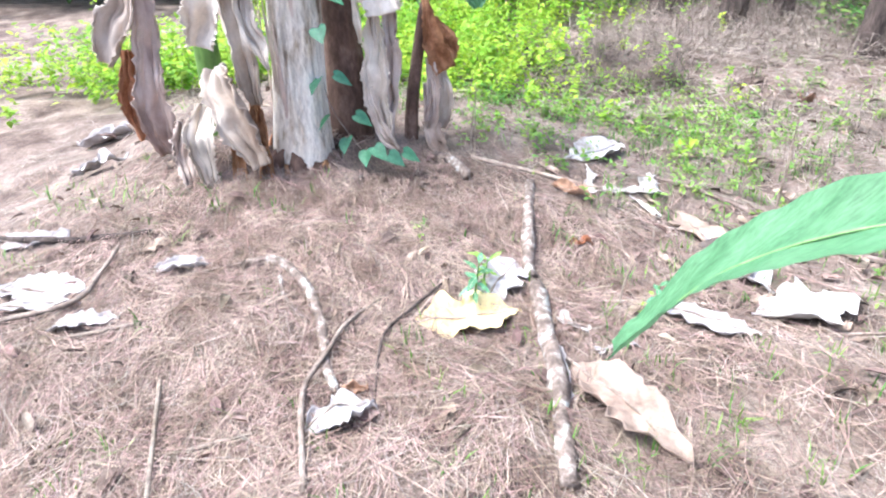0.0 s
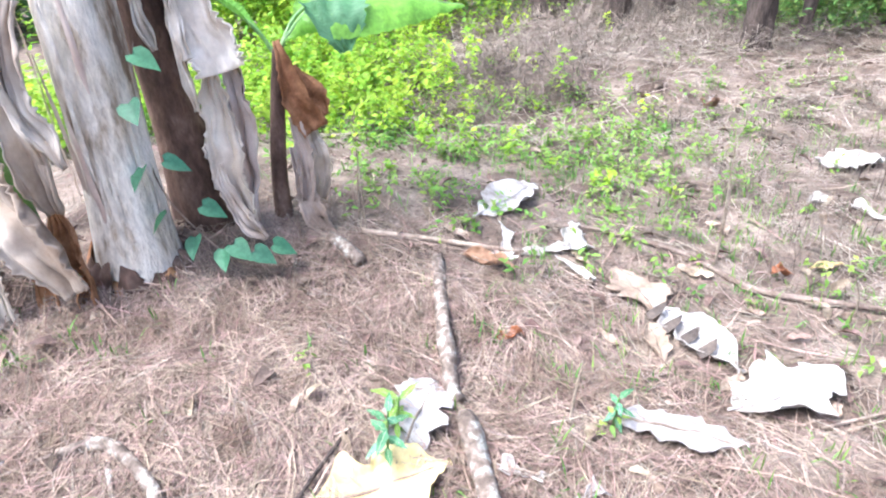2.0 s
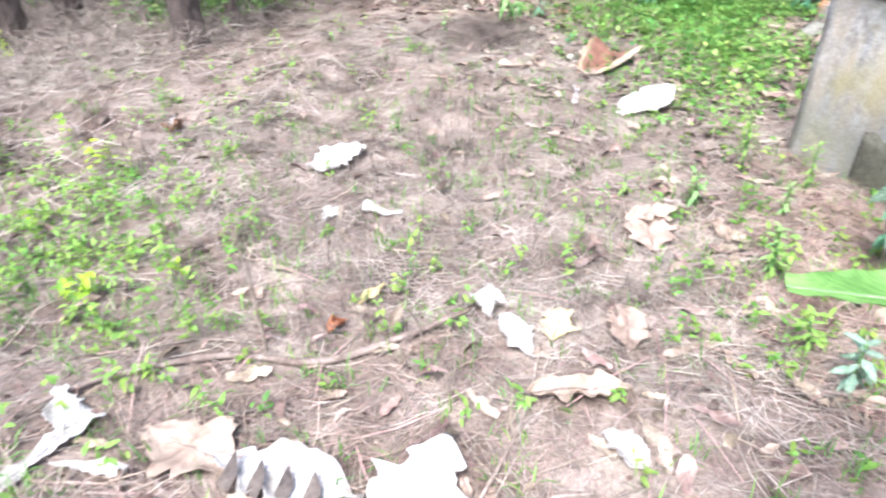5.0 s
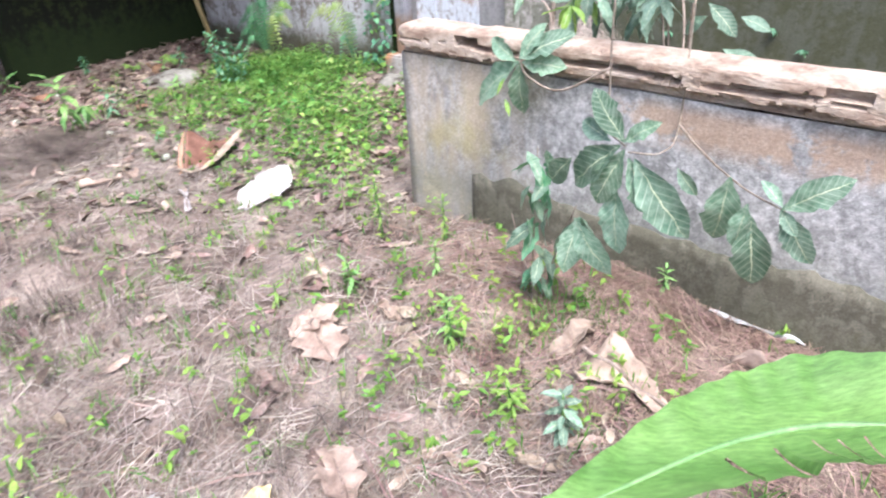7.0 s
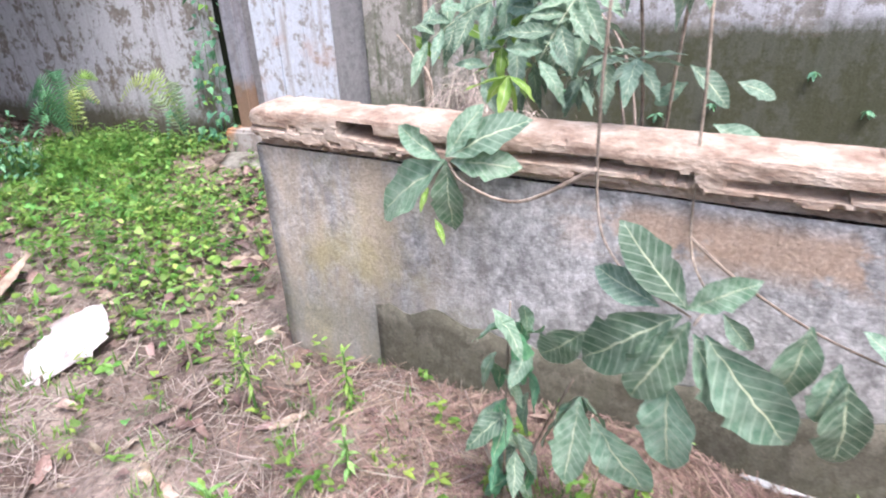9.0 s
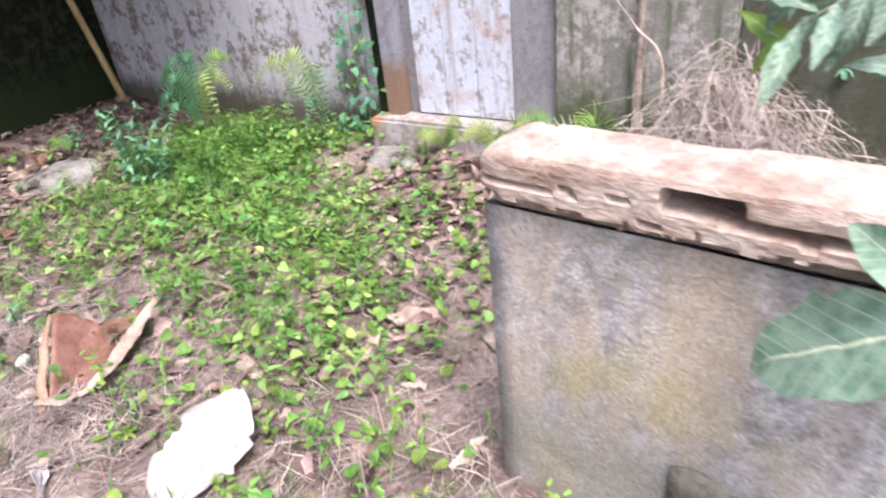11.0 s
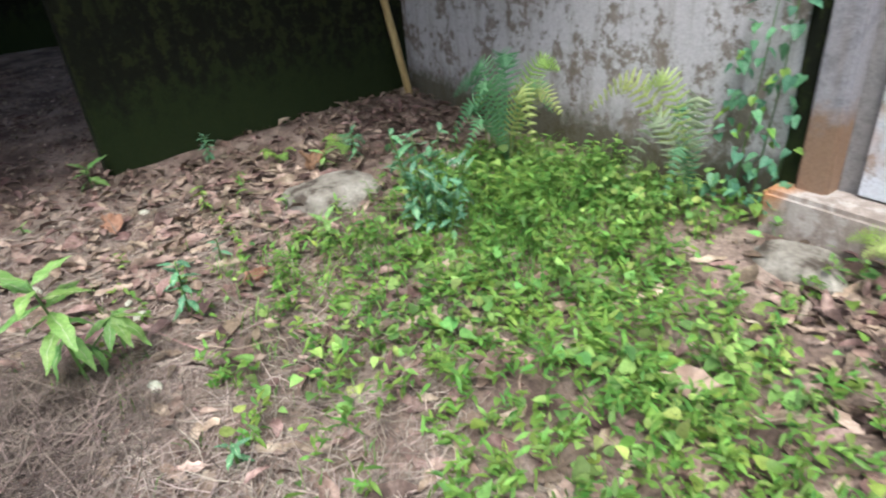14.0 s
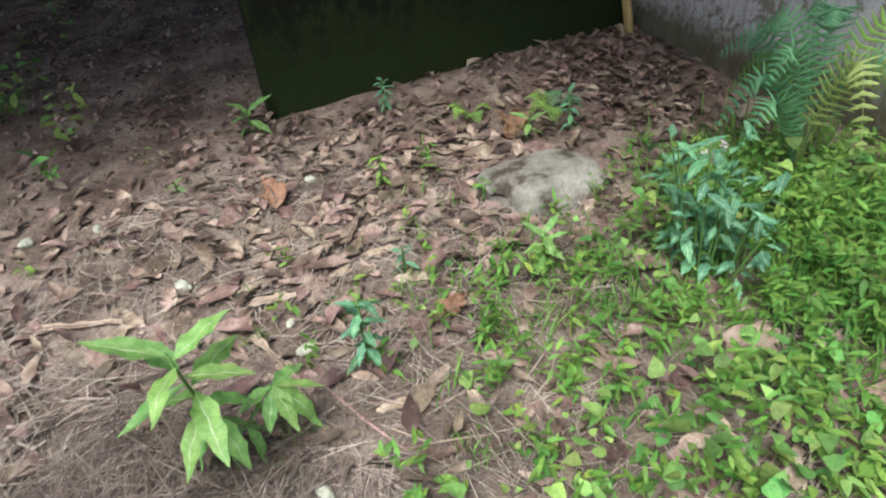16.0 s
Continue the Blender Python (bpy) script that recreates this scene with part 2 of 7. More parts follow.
M_LEAF_RED = mat("red_leaf", [(0.3, (0.20, 0.06, 0.03)), (0.7, (0.36, 0.14, 0.08))], 9, 0.6, 0.5, 60, vary=0.15)
M_FOLD_SHADE = mat("fold_shade_leaf", [(0.3, (0.05, 0.04, 0.035)), (0.7, (0.14, 0.11, 0.09))], 9, 0.7, 0.5, 60)
M_LEAF_GREY = mat("grey_leaf", [(0.3, (0.32, 0.29, 0.275)), (0.7, (0.54, 0.51, 0.49))], 9, 0.7, 0.8, 30, vary=0.1, grain=0.2)
M_BARK = mat("bark", [(0.3, (0.04, 0.031, 0.026)), (0.7, (0.13, 0.10, 0.085))], 10, 0.9, 0.9, 50, stretch=(1.5, 1.5, 0.3), grain=0.4, dist=0.02)
M_BRUSH = mat("dead_brush", [(0.3, (0.075, 0.058, 0.047)), (0.7, (0.21, 0.17, 0.14))], 6, 0.9, 0, 60, vary=0.4, island=True)
M_TWIG = mat("twig_bark", [(0.3, (0.16, 0.12, 0.09)), (0.7, (0.36, 0.295, 0.24))], 14, 0.85, 0.6, 90, vary=0.2)
M_LICHEN = mat("lichen_bark", [(0.36, (0.13, 0.10, 0.08)), (0.54, (0.25, 0.20, 0.165)), (0.68, (0.46, 0.45, 0.40))], 20, 0.9, 0.8, 90, grain=0.3)
M_PALE_BARK = mat("peeled_wood", [(0.3, (0.25, 0.185, 0.14)), (0.7, (0.47, 0.39, 0.31))], 10, 0.75, 0.5, 60)
M_STONE = mat("boulder_stone", [(0.34, (0.07, 0.058, 0.045)), (0.45, (0.21, 0.20, 0.165)), (0.72, (0.36, 0.35, 0.30))], 5, 0.9, 0.7, 60, grain=0.3)
M_BAMBOO = mat("bamboo", [(0.3, (0.28, 0.20, 0.08)), (0.7, (0.46, 0.36, 0.16))], 6, 0.5, 0.3, 40, stretch=(2, 2, 0.3))
M_SEED = mat("pale_seed", [(0.3, (0.36, 0.39, 0.28)), (0.7, (0.56, 0.57, 0.47))], 30, 0.6, 0.2, 90)
M_TIN = mat("dirty_white_tin", [(0.35, (0.35, 0.28, 0.2)), (0.5, (0.7, 0.69, 0.64)), (0.8, (0.8, 0.79, 0.75))], 14, 0.5, 0.2, 60)
M_CAP = mat("weathered_cap", [(0.28, (0.26, 0.18, 0.13)), (0.5, (0.41, 0.32, 0.245)), (0.72, (0.53, 0.445, 0.36))], 7, 0.9, 0.8, 46, stretch=(1, 1, 2.5), grain=0.3, dist=0.012)
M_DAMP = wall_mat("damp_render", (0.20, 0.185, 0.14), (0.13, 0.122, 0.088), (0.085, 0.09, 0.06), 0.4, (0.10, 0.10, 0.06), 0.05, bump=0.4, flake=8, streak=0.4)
M_LIME = mat("lime_crust", [(0.3, (0.36, 0.37, 0.35)), (0.7, (0.56, 0.57, 0.55))], 20, 0.9, 0.6, 70)


def low_wall_mat():
    """Weathered grey plaster: cloudy lime blotches, a course of salmon patches high up, ochre and olive runs near the wall's end."""
    m, nt, bsdf, vec = blank("low_wall_plaster")
    big = noise_node(nt, vec, 6.0, 9, 0.78)
    mid = noise_node(nt, vec, 24, 7, 0.74)
    fine = noise_node(nt, vec, 90, 4, 0.65)
    runs = noise_node(nt, vec, 5.5, 5, 0.6, (1.7, 1.7, 0.35))
    base = ramp(nt, [(0.40, (0.24, 0.238, 0.23)), (0.47, (0.35, 0.345, 0.33)), (0.53, (0.46, 0.455, 0.44)), (0.60, (0.62, 0.615, 0.60))])
    nt.links.new(mixed(nt, 0.45, big, mid), base.inputs[0])
    col = base.outputs[0]
    dot = nt.nodes.new("ShaderNodeVectorMath")
    dot.operation = "DOT_PRODUCT"
    dot.inputs[1].default_value = (-0.715, -0.699, 0)
    nt.links.new(vec, dot.inputs[0])
    xyz = nt.nodes.new("ShaderNodeSeparateXYZ")
    nt.links.new(vec, xyz.inputs[0])

    def window(src, lo0, lo1, hi0, hi1):
        """1 between two soft limits."""
        f = []
        for x0, x1, y0, y1 in ((lo0, lo1, 0, 1), (hi0, hi1, 1, 0)):
            r = nt.nodes.new("ShaderNodeMapRange")
            r.inputs["From Min"].default_value, r.inputs["From Max"].default_value = x0, x1
            r.inputs["To Min"].default_value, r.inputs["To Max"].default_value = y0, y1
            nt.links.new(src, r.inputs["Value"])
            f.append(r.outputs[0])
        return times(*f)

    def times(a, b):
        n = nt.nodes.new("ShaderNodeMath")
        n.operation = "MULTIPLY"
        nt.links.new(a, n.inputs[0])
        nt.links.new(b, n.inputs[1])
        return n.outputs[0]

    def mask(src, lo, hi, top=0.85):
        r = ramp(nt, [(lo, (0, 0, 0)), (hi, (top,) * 3)])
        nt.links.new(src, r.inputs[0])
        return r.outputs[0]

    along = dot.outputs["Value"]
    END = -0.715 * 4.48 - 0.699 * 1.57
    ochre = window(along, END - 0.3, END + 0.1, END + 0.55, END + 0.95)
    col = mixed(nt, times(mask(runs, 0.36, 0.60, 0.8), ochre), col, (0.50, 0.415, 0.30))
    col = mixed(nt, times(mask(noise_node(nt, vec, 3.1, 5, 0.6), 0.48, 0.62, 0.65), ochre), col, (0.41, 0.365, 0.19))
    course = times(window(xyz.outputs[2], 0.60, 0.68, 0.76, 0.81), window(along, END + 1.05, END + 1.4, END + 4, END + 5))
    col = mixed(nt, times(mask(noise_node(nt, vec, 6.5, 5, 0.65), 0.42, 0.50, 0.8), course), col, (0.50, 0.36, 0.25))
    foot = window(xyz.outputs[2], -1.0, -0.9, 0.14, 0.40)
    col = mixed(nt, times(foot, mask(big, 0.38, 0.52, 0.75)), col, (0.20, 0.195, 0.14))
    g2 = ramp(nt, [(0.3, (0.75,) * 3), (0.7, (1.18,) * 3)])
    nt.links.new(fine, g2.inputs[0])
    col = mixed(nt, 1.0, col, g2.outputs[0], "MULTIPLY")
    finish(nt, bsdf, col, 0.92, mixed(nt, 0.5, mid, fine), 0.6, 0.015)
    bsdf.inputs["Specular IOR Level"].default_value = 0.2
    return m


M_LOW = low_wall_mat()
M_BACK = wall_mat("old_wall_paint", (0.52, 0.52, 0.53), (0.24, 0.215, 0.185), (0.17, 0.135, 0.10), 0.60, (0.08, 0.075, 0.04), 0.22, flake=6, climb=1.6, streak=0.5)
M_PANEL = wall_mat("flaking_panel_paint", (0.62, 0.66, 0.71), (0.38, 0.36, 0.34), (0.36, 0.33, 0.30), 0.66, (0.15, 0.15, 0.12), -0.2, rust=0.5, flake=12)
M_GREY = wall_mat("grey_cement", (0.29, 0.28, 0.275), (0.25, 0.245, 0.24), (0.2, 0.195, 0.19), 0.5, (0.15, 0.15, 0.12), -0.2, bump=0.2)
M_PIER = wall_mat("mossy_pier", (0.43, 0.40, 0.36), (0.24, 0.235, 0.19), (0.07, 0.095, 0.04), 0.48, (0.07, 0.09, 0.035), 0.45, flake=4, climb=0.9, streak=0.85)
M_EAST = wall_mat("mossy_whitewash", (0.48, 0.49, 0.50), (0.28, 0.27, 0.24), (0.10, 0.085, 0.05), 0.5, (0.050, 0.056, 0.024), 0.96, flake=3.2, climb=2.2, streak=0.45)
# Moss and mould tones taken near black; shade from overhead is in them.
M_DARK = wall_mat("shaded_mould_wall", (0.021, 0.027, 0.008), (0.007, 0.009, 0.004), (0.004, 0.005, 0.003), 0.40, (0.014, 0.024, 0.006), 0.5, bump=0.6, flake=11)
M_PLINTH = wall_mat("plinth_cement", (0.45, 0.42, 0.38), (0.33, 0.29, 0.25), (0.22, 0.19, 0.16), 0.5, (0.15, 0.15, 0.1), -0.3, rust=0.8)
M_VINE = mat("vine_leaf", [(0.3, (0.045, 0.15, 0.08)), (0.7, (0.11, 0.26, 0.145))], 6, 0.5, 0.1, 60, vary=0.25, glow_through=0.2)
# Paler copy of dry_sheath: light on the upper sheaths is put into the colour.
M_SHEATH_LIT = mat("lit_pale_sheath", [(0.24, (0.42, 0.33, 0.25)), (0.42, (0.66, 0.58, 0.48)), (0.72, (0.82, 0.76, 0.67))], 3.0, 0.7, 0.4, 30, vary=0.1, grain=0.15, glow_through=0.1)
M_RUSTPOST = wall_mat("rusty_post", (0.30, 0.30, 0.32), (0.25, 0.25, 0.27), (0.20, 0.17, 0.15), 0.5, (0.23, 0.145, 0.085), 0.50, climb=2.4, streak=0.4)


# ---- builders ----
def mesh_of(name, V, F, material, smooth=True):
    me = bpy.data.meshes.new(name)
    me.from_pydata([tuple(v) for v in V], [], F)
    for mm in (material if isinstance(material, (list, tuple)) else [material]):
        me.materials.append(mm)
    me.polygons.foreach_set("use_smooth", [smooth] * len(me.polygons))
    me.update()
    return me


def part(name, VF, material, parent, label="", smooth=True):
    ob = new(name, mesh_of(name, VF[0], VF[1], material, smooth))
    if len(VF) > 2:
        ob.data.polygons.foreach_set("material_index", VF[2])
    ob.parent = parent
    if label:
        tagged(ob, label)
    return ob


def thing(name, VF, material, label, category, group="", kind="", smooth=True):
    ob = new(name, mesh_of(name, VF[0], VF[1], material, smooth))
    if len(VF) > 2:
        ob.data.polygons.foreach_set("material_index", VF[2])
    return tagged(ob, label, category, group, kind)


def root(name, x, y, z, label, category, group=""):
    ob = new(name)
    ob.empty_display_size = 0.05
    ob.location = (x, y, z)
    return tagged(ob, label, category, group)


def adopt(parent, ob):
    """Parent a mesh that is modelled in world coordinates."""
    ob.parent = parent
    ob.matrix_parent_inverse = Matrix.Translation(parent.location).inverted()
    return ob


def join(*pieces):
    V, F, K, mi = [], [], 0, []
    for p in pieces:
        V += list(p[0])
        F += [tuple(i + K for i in f) for f in p[1]]
        mi += list(p[2]) if len(p) > 2 else [0] * len(p[1])
        K = len(V)
    return V, F, mi


def spline(pts, n):
    """n + 1 points of a smooth curve through pts."""
    P = [Vector(p) for p in pts]
    P = [2 * P[0] - P[1]] + P + [2 * P[-1] - P[-2]]
    out = []
    for k in range(n + 1):
        u = k / n * (len(P) - 3)
        i = min(int(u), len(P) - 4)
        f = u - i
        a, b, c, d = P[i:i + 4]
        out.append(0.5 * ((2 * b) + (c - a) * f + (2 * a - 5 * b + 4 * c - d) * f * f + (3 * b - a - 3 * c + d) * f ** 3))
    return out


def tube(pts, radii, seg=8, rows=None, wob=0.0, seed=0):
    rows = rows or max(4, 4 * (len(pts) - 1))
    C = spline(pts, rows)
    rr = spline([(r, 0, 0) for r in radii], rows) if len(radii) > 1 else [Vector((radii[0], 0, 0))] * (rows + 1)
    V, F = [], []
    side = None
    for k, c in enumerate(C):
        t = (C[min(k + 1, rows)] - C[max(k - 1, 0)]).normalized()
        if side is None:
            side = t.cross(Vector((0.3, 0.2, 1)) if abs(t.z) < 0.9 else Vector((1, 0, 0))).normalized()
        side = (side - t * side.dot(t)).normalized()
        up = t.cross(side)
        for s in range(seg):
            a = 2 * math.pi * s / seg
            w = 1 + (wob * noise.noise(Vector((c.x * 9 + seed, c.y * 9 + 3 * math.cos(a), c.z * 9 + 3 * math.sin(a)))) if wob else 0)
            V.append(c + (side * math.cos(a) + up * math.sin(a)) * max(rr[k].x, 0.0004) * w)
    for k in range(rows):
        for s in range(seg):
            s2 = (s + 1) % seg
            F.append((k * seg + s, k * seg + s2, (k + 1) * seg + s2, (k + 1) * seg + s))
    F.append(tuple(range(seg))[::-1])
    F.append(tuple(rows * seg + s for s in range(seg)))
    return V, F


def strip(pts, widths, side, curls=(0.0,), rows=16, cols=8, crumple=0.0, freq=6.0, seed=0, ragged=0.0, rib=False, pleat=0.0):
    """A curved sheet along pts: half widths and curl (radians at the edge) run along it; rib gives the middle column a second material."""
    C = spline(pts, rows)
    W = spline([(w, 0, 0) for w in widths], rows)
    K = spline([(c, 0, 0) for c in curls], rows) if len(curls) > 1 else [Vector((curls[0], 0, 0))] * (rows + 1)
    A = [-1 + 2 * j / cols for j in range(cols + 1)]
    if rib:
        A = [-1, -0.66, -0.33, -0.035, 0.035, 0.33, 0.66, 1]
    S0 = Vector(side)
    V, F, MI = [], [], []
    for k, c in enumerate(C):
        t = (C[min(k + 1, rows)] - C[max(k - 1, 0)]).normalized()
        S = (S0 - t * S0.dot(t)).normalized()
        N = t.cross(S)
        w, q = max(W[k].x, 0.0008), K[k].x
        for a in A:
            e = 1 + (ragged * noise.noise(Vector((k * 0.9, a * 2 + seed, seed))) if abs(a) > 0.9 else 0)
            an = a * q
            if abs(q) > 1e-3:
                p = c + S * (math.sin(an) / q * w * e) + N * ((1 - math.cos(an)) / q * w)
            else:
                p = c + S * (a * w * e)
            if pleat:
                p = p + N * pleat * (noise.noise(Vector((a * 3.2 + seed, k * 2.2 / rows, seed))) + 0.5 * noise.noise(Vector((a * 8 + seed, k * 3.0 / rows, seed + 4))))
            if crumple:
                p = p + N * crumple * noise.noise(p * freq + Vector((seed, seed * 1.7, 0))) + S * 0.5 * crumple * noise.noise(p * freq * 1.3 + Vector((0, seed, 7)))
            V.append(p)
    n = len(A)
    for k in range(rows):
        for j in range(n - 1):
            F.append((k * n + j, k * n + j + 1, (k + 1) * n + j + 1, (k + 1) * n + j))
            MI.append(1 if rib and j == 3 else 0)
    return V, F, MI


def box(x0, x1, y0, y1, z0, z1, bevel=0.0):
    bm = bmesh.new()
    bmesh.ops.create_cube(bm, size=1)
    for v in bm.verts:
        v.co = ((x0 + x1) / 2 + v.co.x * (x1 - x0), (y0 + y1) / 2 + v.co.y * (y1 - y0), (z0 + z1) / 2 + v.co.z * (z1 - z0))
    if bevel:
        bmesh.ops.bevel(bm, geom=bm.edges[:], offset=bevel, segments=2, affect="EDGES")
    V = [v.co.copy() for v in bm.verts]
    bm.verts.index_update()
    F = [tuple(v.index for v in f.verts) for f in bm.faces]
    bm.free()
    return V, F


def placed(VF, m):
    return ([m @ Vector(v) for v in VF[0]], *VF[1:])


# ---- lie of the land ----
rng = np.random.default_rng(5)
WAVES = [(rng.uniform(-1, 1, 2) * f, rng.uniform(0, 6.28), a) for f, a in [(2, .012), (3, .012), (5, .009), (7, .009), (11, .007), (15, .005)] for _ in range(2)]


def bump_at(x, y, cx, cy, s, h):
    return h * np.exp(-((x - cx) ** 2 + (y - cy) ** 2) / (2 * s * s))


def gz(x, y):
    x, y = np.asarray(x, float), np.asarray(y, float)
    z = bump_at(x, y, -0.9, 3.5, 1.1, 0.43) - 0.05 - bump_at(x, y, 1.9, 2.4, 1.0, 0.045)
    z = z + bump_at(x, y, 5.85, 4.4, 0.2, 0.12) + bump_at(x, y, 9.2, 4.1, 0.5, 0.05) + bump_at(x, y, 8.3, 4.9, 0.6, 0.04)
    z = z + bump_at(x, y, 3.3, 0.55, 0.35, 0.06) + bump_at(x, y, 5.55, 0.35, 0.38, 0.55)
    z = z + bump_at(x, y, 4.3, 8.2, 0.8, 0.08)
    for k, ph, a in WAVES:
        z = z + a * np.sin(k[0] * x + k[1] * y + ph)
    return z


def g(x, y):
    return float(gz(x, y))


def grid_lines(a, b, step, far):
    inner = list(np.arange(a, b + 1e-6, step))
    out, d = [], step
    lo, hi = a, b
    left, right = [], []
    while lo > -far:
        d *= 1.35
        lo -= d
        hi += d
        left.append(lo)
        right.append(hi)
    return left[::-1] + inner + right


GX, GY = grid_lines(-3.0, 10.0, 0.07, 400), grid_lines(-1.5, 9.0, 0.07, 400)
XX, YY = np.meshgrid(GX, GY)
ZZ = gz(XX, YY)
nx = len(GX)
GV = list(zip(XX.ravel().tolist(), YY.ravel().tolist(), ZZ.ravel().tolist()))
GF = [(j * nx + i, j * nx + i + 1, (j + 1) * nx + i + 1, (j + 1) * nx + i) for j in range(len(GY) - 1) for i in range(nx - 1)]
thing("ground", (GV, GF), M_SOIL, "bare brown garden soil strewn with dry pine straw", "ground", kind="structure")

# ---- walls ----
BU, BN = Vector((0.649, 0.761, 0)), Vector((-0.761, 0.649, 0))
BACK = Matrix(((BU.x, BN.x, 0, 6.86), (BU.y, BN.y, 0, 0.84), (0, 0, 1, 0), (0, 0, 0, 1)))


def back_piece(s0, s1, n0, n1, z0, z1, bevel=0.0):
    return placed(box(s0, s1, n0, n1, z0, z1, bevel), BACK)


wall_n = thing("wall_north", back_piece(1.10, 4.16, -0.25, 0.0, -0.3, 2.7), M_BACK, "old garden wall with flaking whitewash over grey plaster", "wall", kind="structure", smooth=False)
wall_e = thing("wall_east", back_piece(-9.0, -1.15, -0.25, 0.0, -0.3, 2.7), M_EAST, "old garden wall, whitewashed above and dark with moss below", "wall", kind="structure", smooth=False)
recess = thing("wall_recess", back_piece(-1.147, 1.097, -0.30, -0.05, -0.3, 2.7), M_GREY, "grey cement wall behind painted boards", "wall", kind="structure", smooth=False)
for a, b in ((0.08, 0.318), (0.322, 0.552), (0.556, 0.775)):
    part("board", back_piece(a, b, -0.048, 0.0, 0.145, 2.7, 0.004), M_PANEL, recess, "flaking white painted board", smooth=False)
part("cement_band", back_piece(-0.205, 0.077, -0.048, -0.006, 0.145, 2.7, 0.004), M_GREY, recess, "bare grey cement band", smooth=False)
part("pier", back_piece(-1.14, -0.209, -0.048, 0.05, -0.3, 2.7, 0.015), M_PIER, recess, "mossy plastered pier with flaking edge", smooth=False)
part("post", back_piece(0.865, 1.0, -0.048, 0.07, 0.10, 2.7, 0.012), M_RUSTPOST, recess, "grey post stained orange with rust at its foot", smooth=False)
# Near-black strip stands in for the shadow between post and wall.
part("shadow_gap", back_piece(1.003, 1.09, -0.048, 0.035, -0.3, 2.7, 0.01), M_DARK, recess, "black mouldy strip standing in for the shadow gap beside the post", smooth=False)
part("plinth", back_piece(-0.30, 1.09, -0.045, 0.17, -0.3, 0.135, 0.02), M_PLINTH, recess, "low cement plinth with orange stains", smooth=False)

# the black mouldy wall that turns away, and a plain wall added to close the far side
DU, DN = Vector((-0.761, 0.649, 0)), Vector((-0.649, -0.761, 0))
DARK = Matrix(((DU.x, DN.x, 0, 9.56), (DU.y, DN.y, 0, 4.0), (0, 0, 1, 0), (0, 0, 0, 1)))
dark = thing("wall_west", placed(box(0.0, 2.33, -0.24, 0.0, -0.3, 2.7, 0.012), DARK), M_DARK, "black mould-covered wall with green moss, darkened further for shade", "wall", kind="structure", smooth=False)
thing("closing_wall", placed(box(-3.0, 9.0, -6.6, -6.4, -0.3, 2.7), DARK), M_DARK, "plain dark wall added to close the far side of the yard", "wall", kind="structure", smooth=False)

# Unseen slab added overhead to keep sun and sky off the corner.
thing("roof", placed(join(box(-0.6, 1.9, -6.6, 2.5, 2.71, 2.85), box(1.902, 7.5, -6.6, 1.2, 2.71, 2.85)), DARK), M_DARK, "unseen roof slab added to shade the wall corner and space behind", "roof", kind="structure", smooth=False)

# the low wall and its crumbling cap
LW, LF = Vector((-0.715, -0.699, 0)), Vector((-0.699, 0.715, 0))
LOW = Matrix(((LW.x, LF.x, 0, 4.48), (LW.y, LF.y, 0, 1.57), (0, 0, 1, 0), (0, 0, 0, 1)))


def low_face():
    """The wall as a fine grid sheet bent round its front, end and back, a little uneven."""
    line = [(6 - 0.06 * i, -0.13) for i in range(100)] + [(0.0, -0.13 + 0.013 * i) for i in range(10)] + [(0.06 * i, 0.0) for i in range(101)]
    zs = [-0.3 + 0.04 * k for k in range(29)]
    V, F = [], []
    for z in zs:
        for s, n in line:
            d = 0.012 * noise.noise(Vector((s * 3, n * 3, z * 3))) + 0.004 * noise.noise(Vector((s * 17, n * 17, z * 17)))
            V.append(LOW @ Vector((s, n + (d if n > -0.065 else -d), z)))
    m = len(line)
    for k in range(len(zs) - 1):
        for i in range(m - 1):
            F.append((k * m + i + 1, k * m + i, (k + 1) * m + i, (k + 1) * m + i + 1))
    return V, F


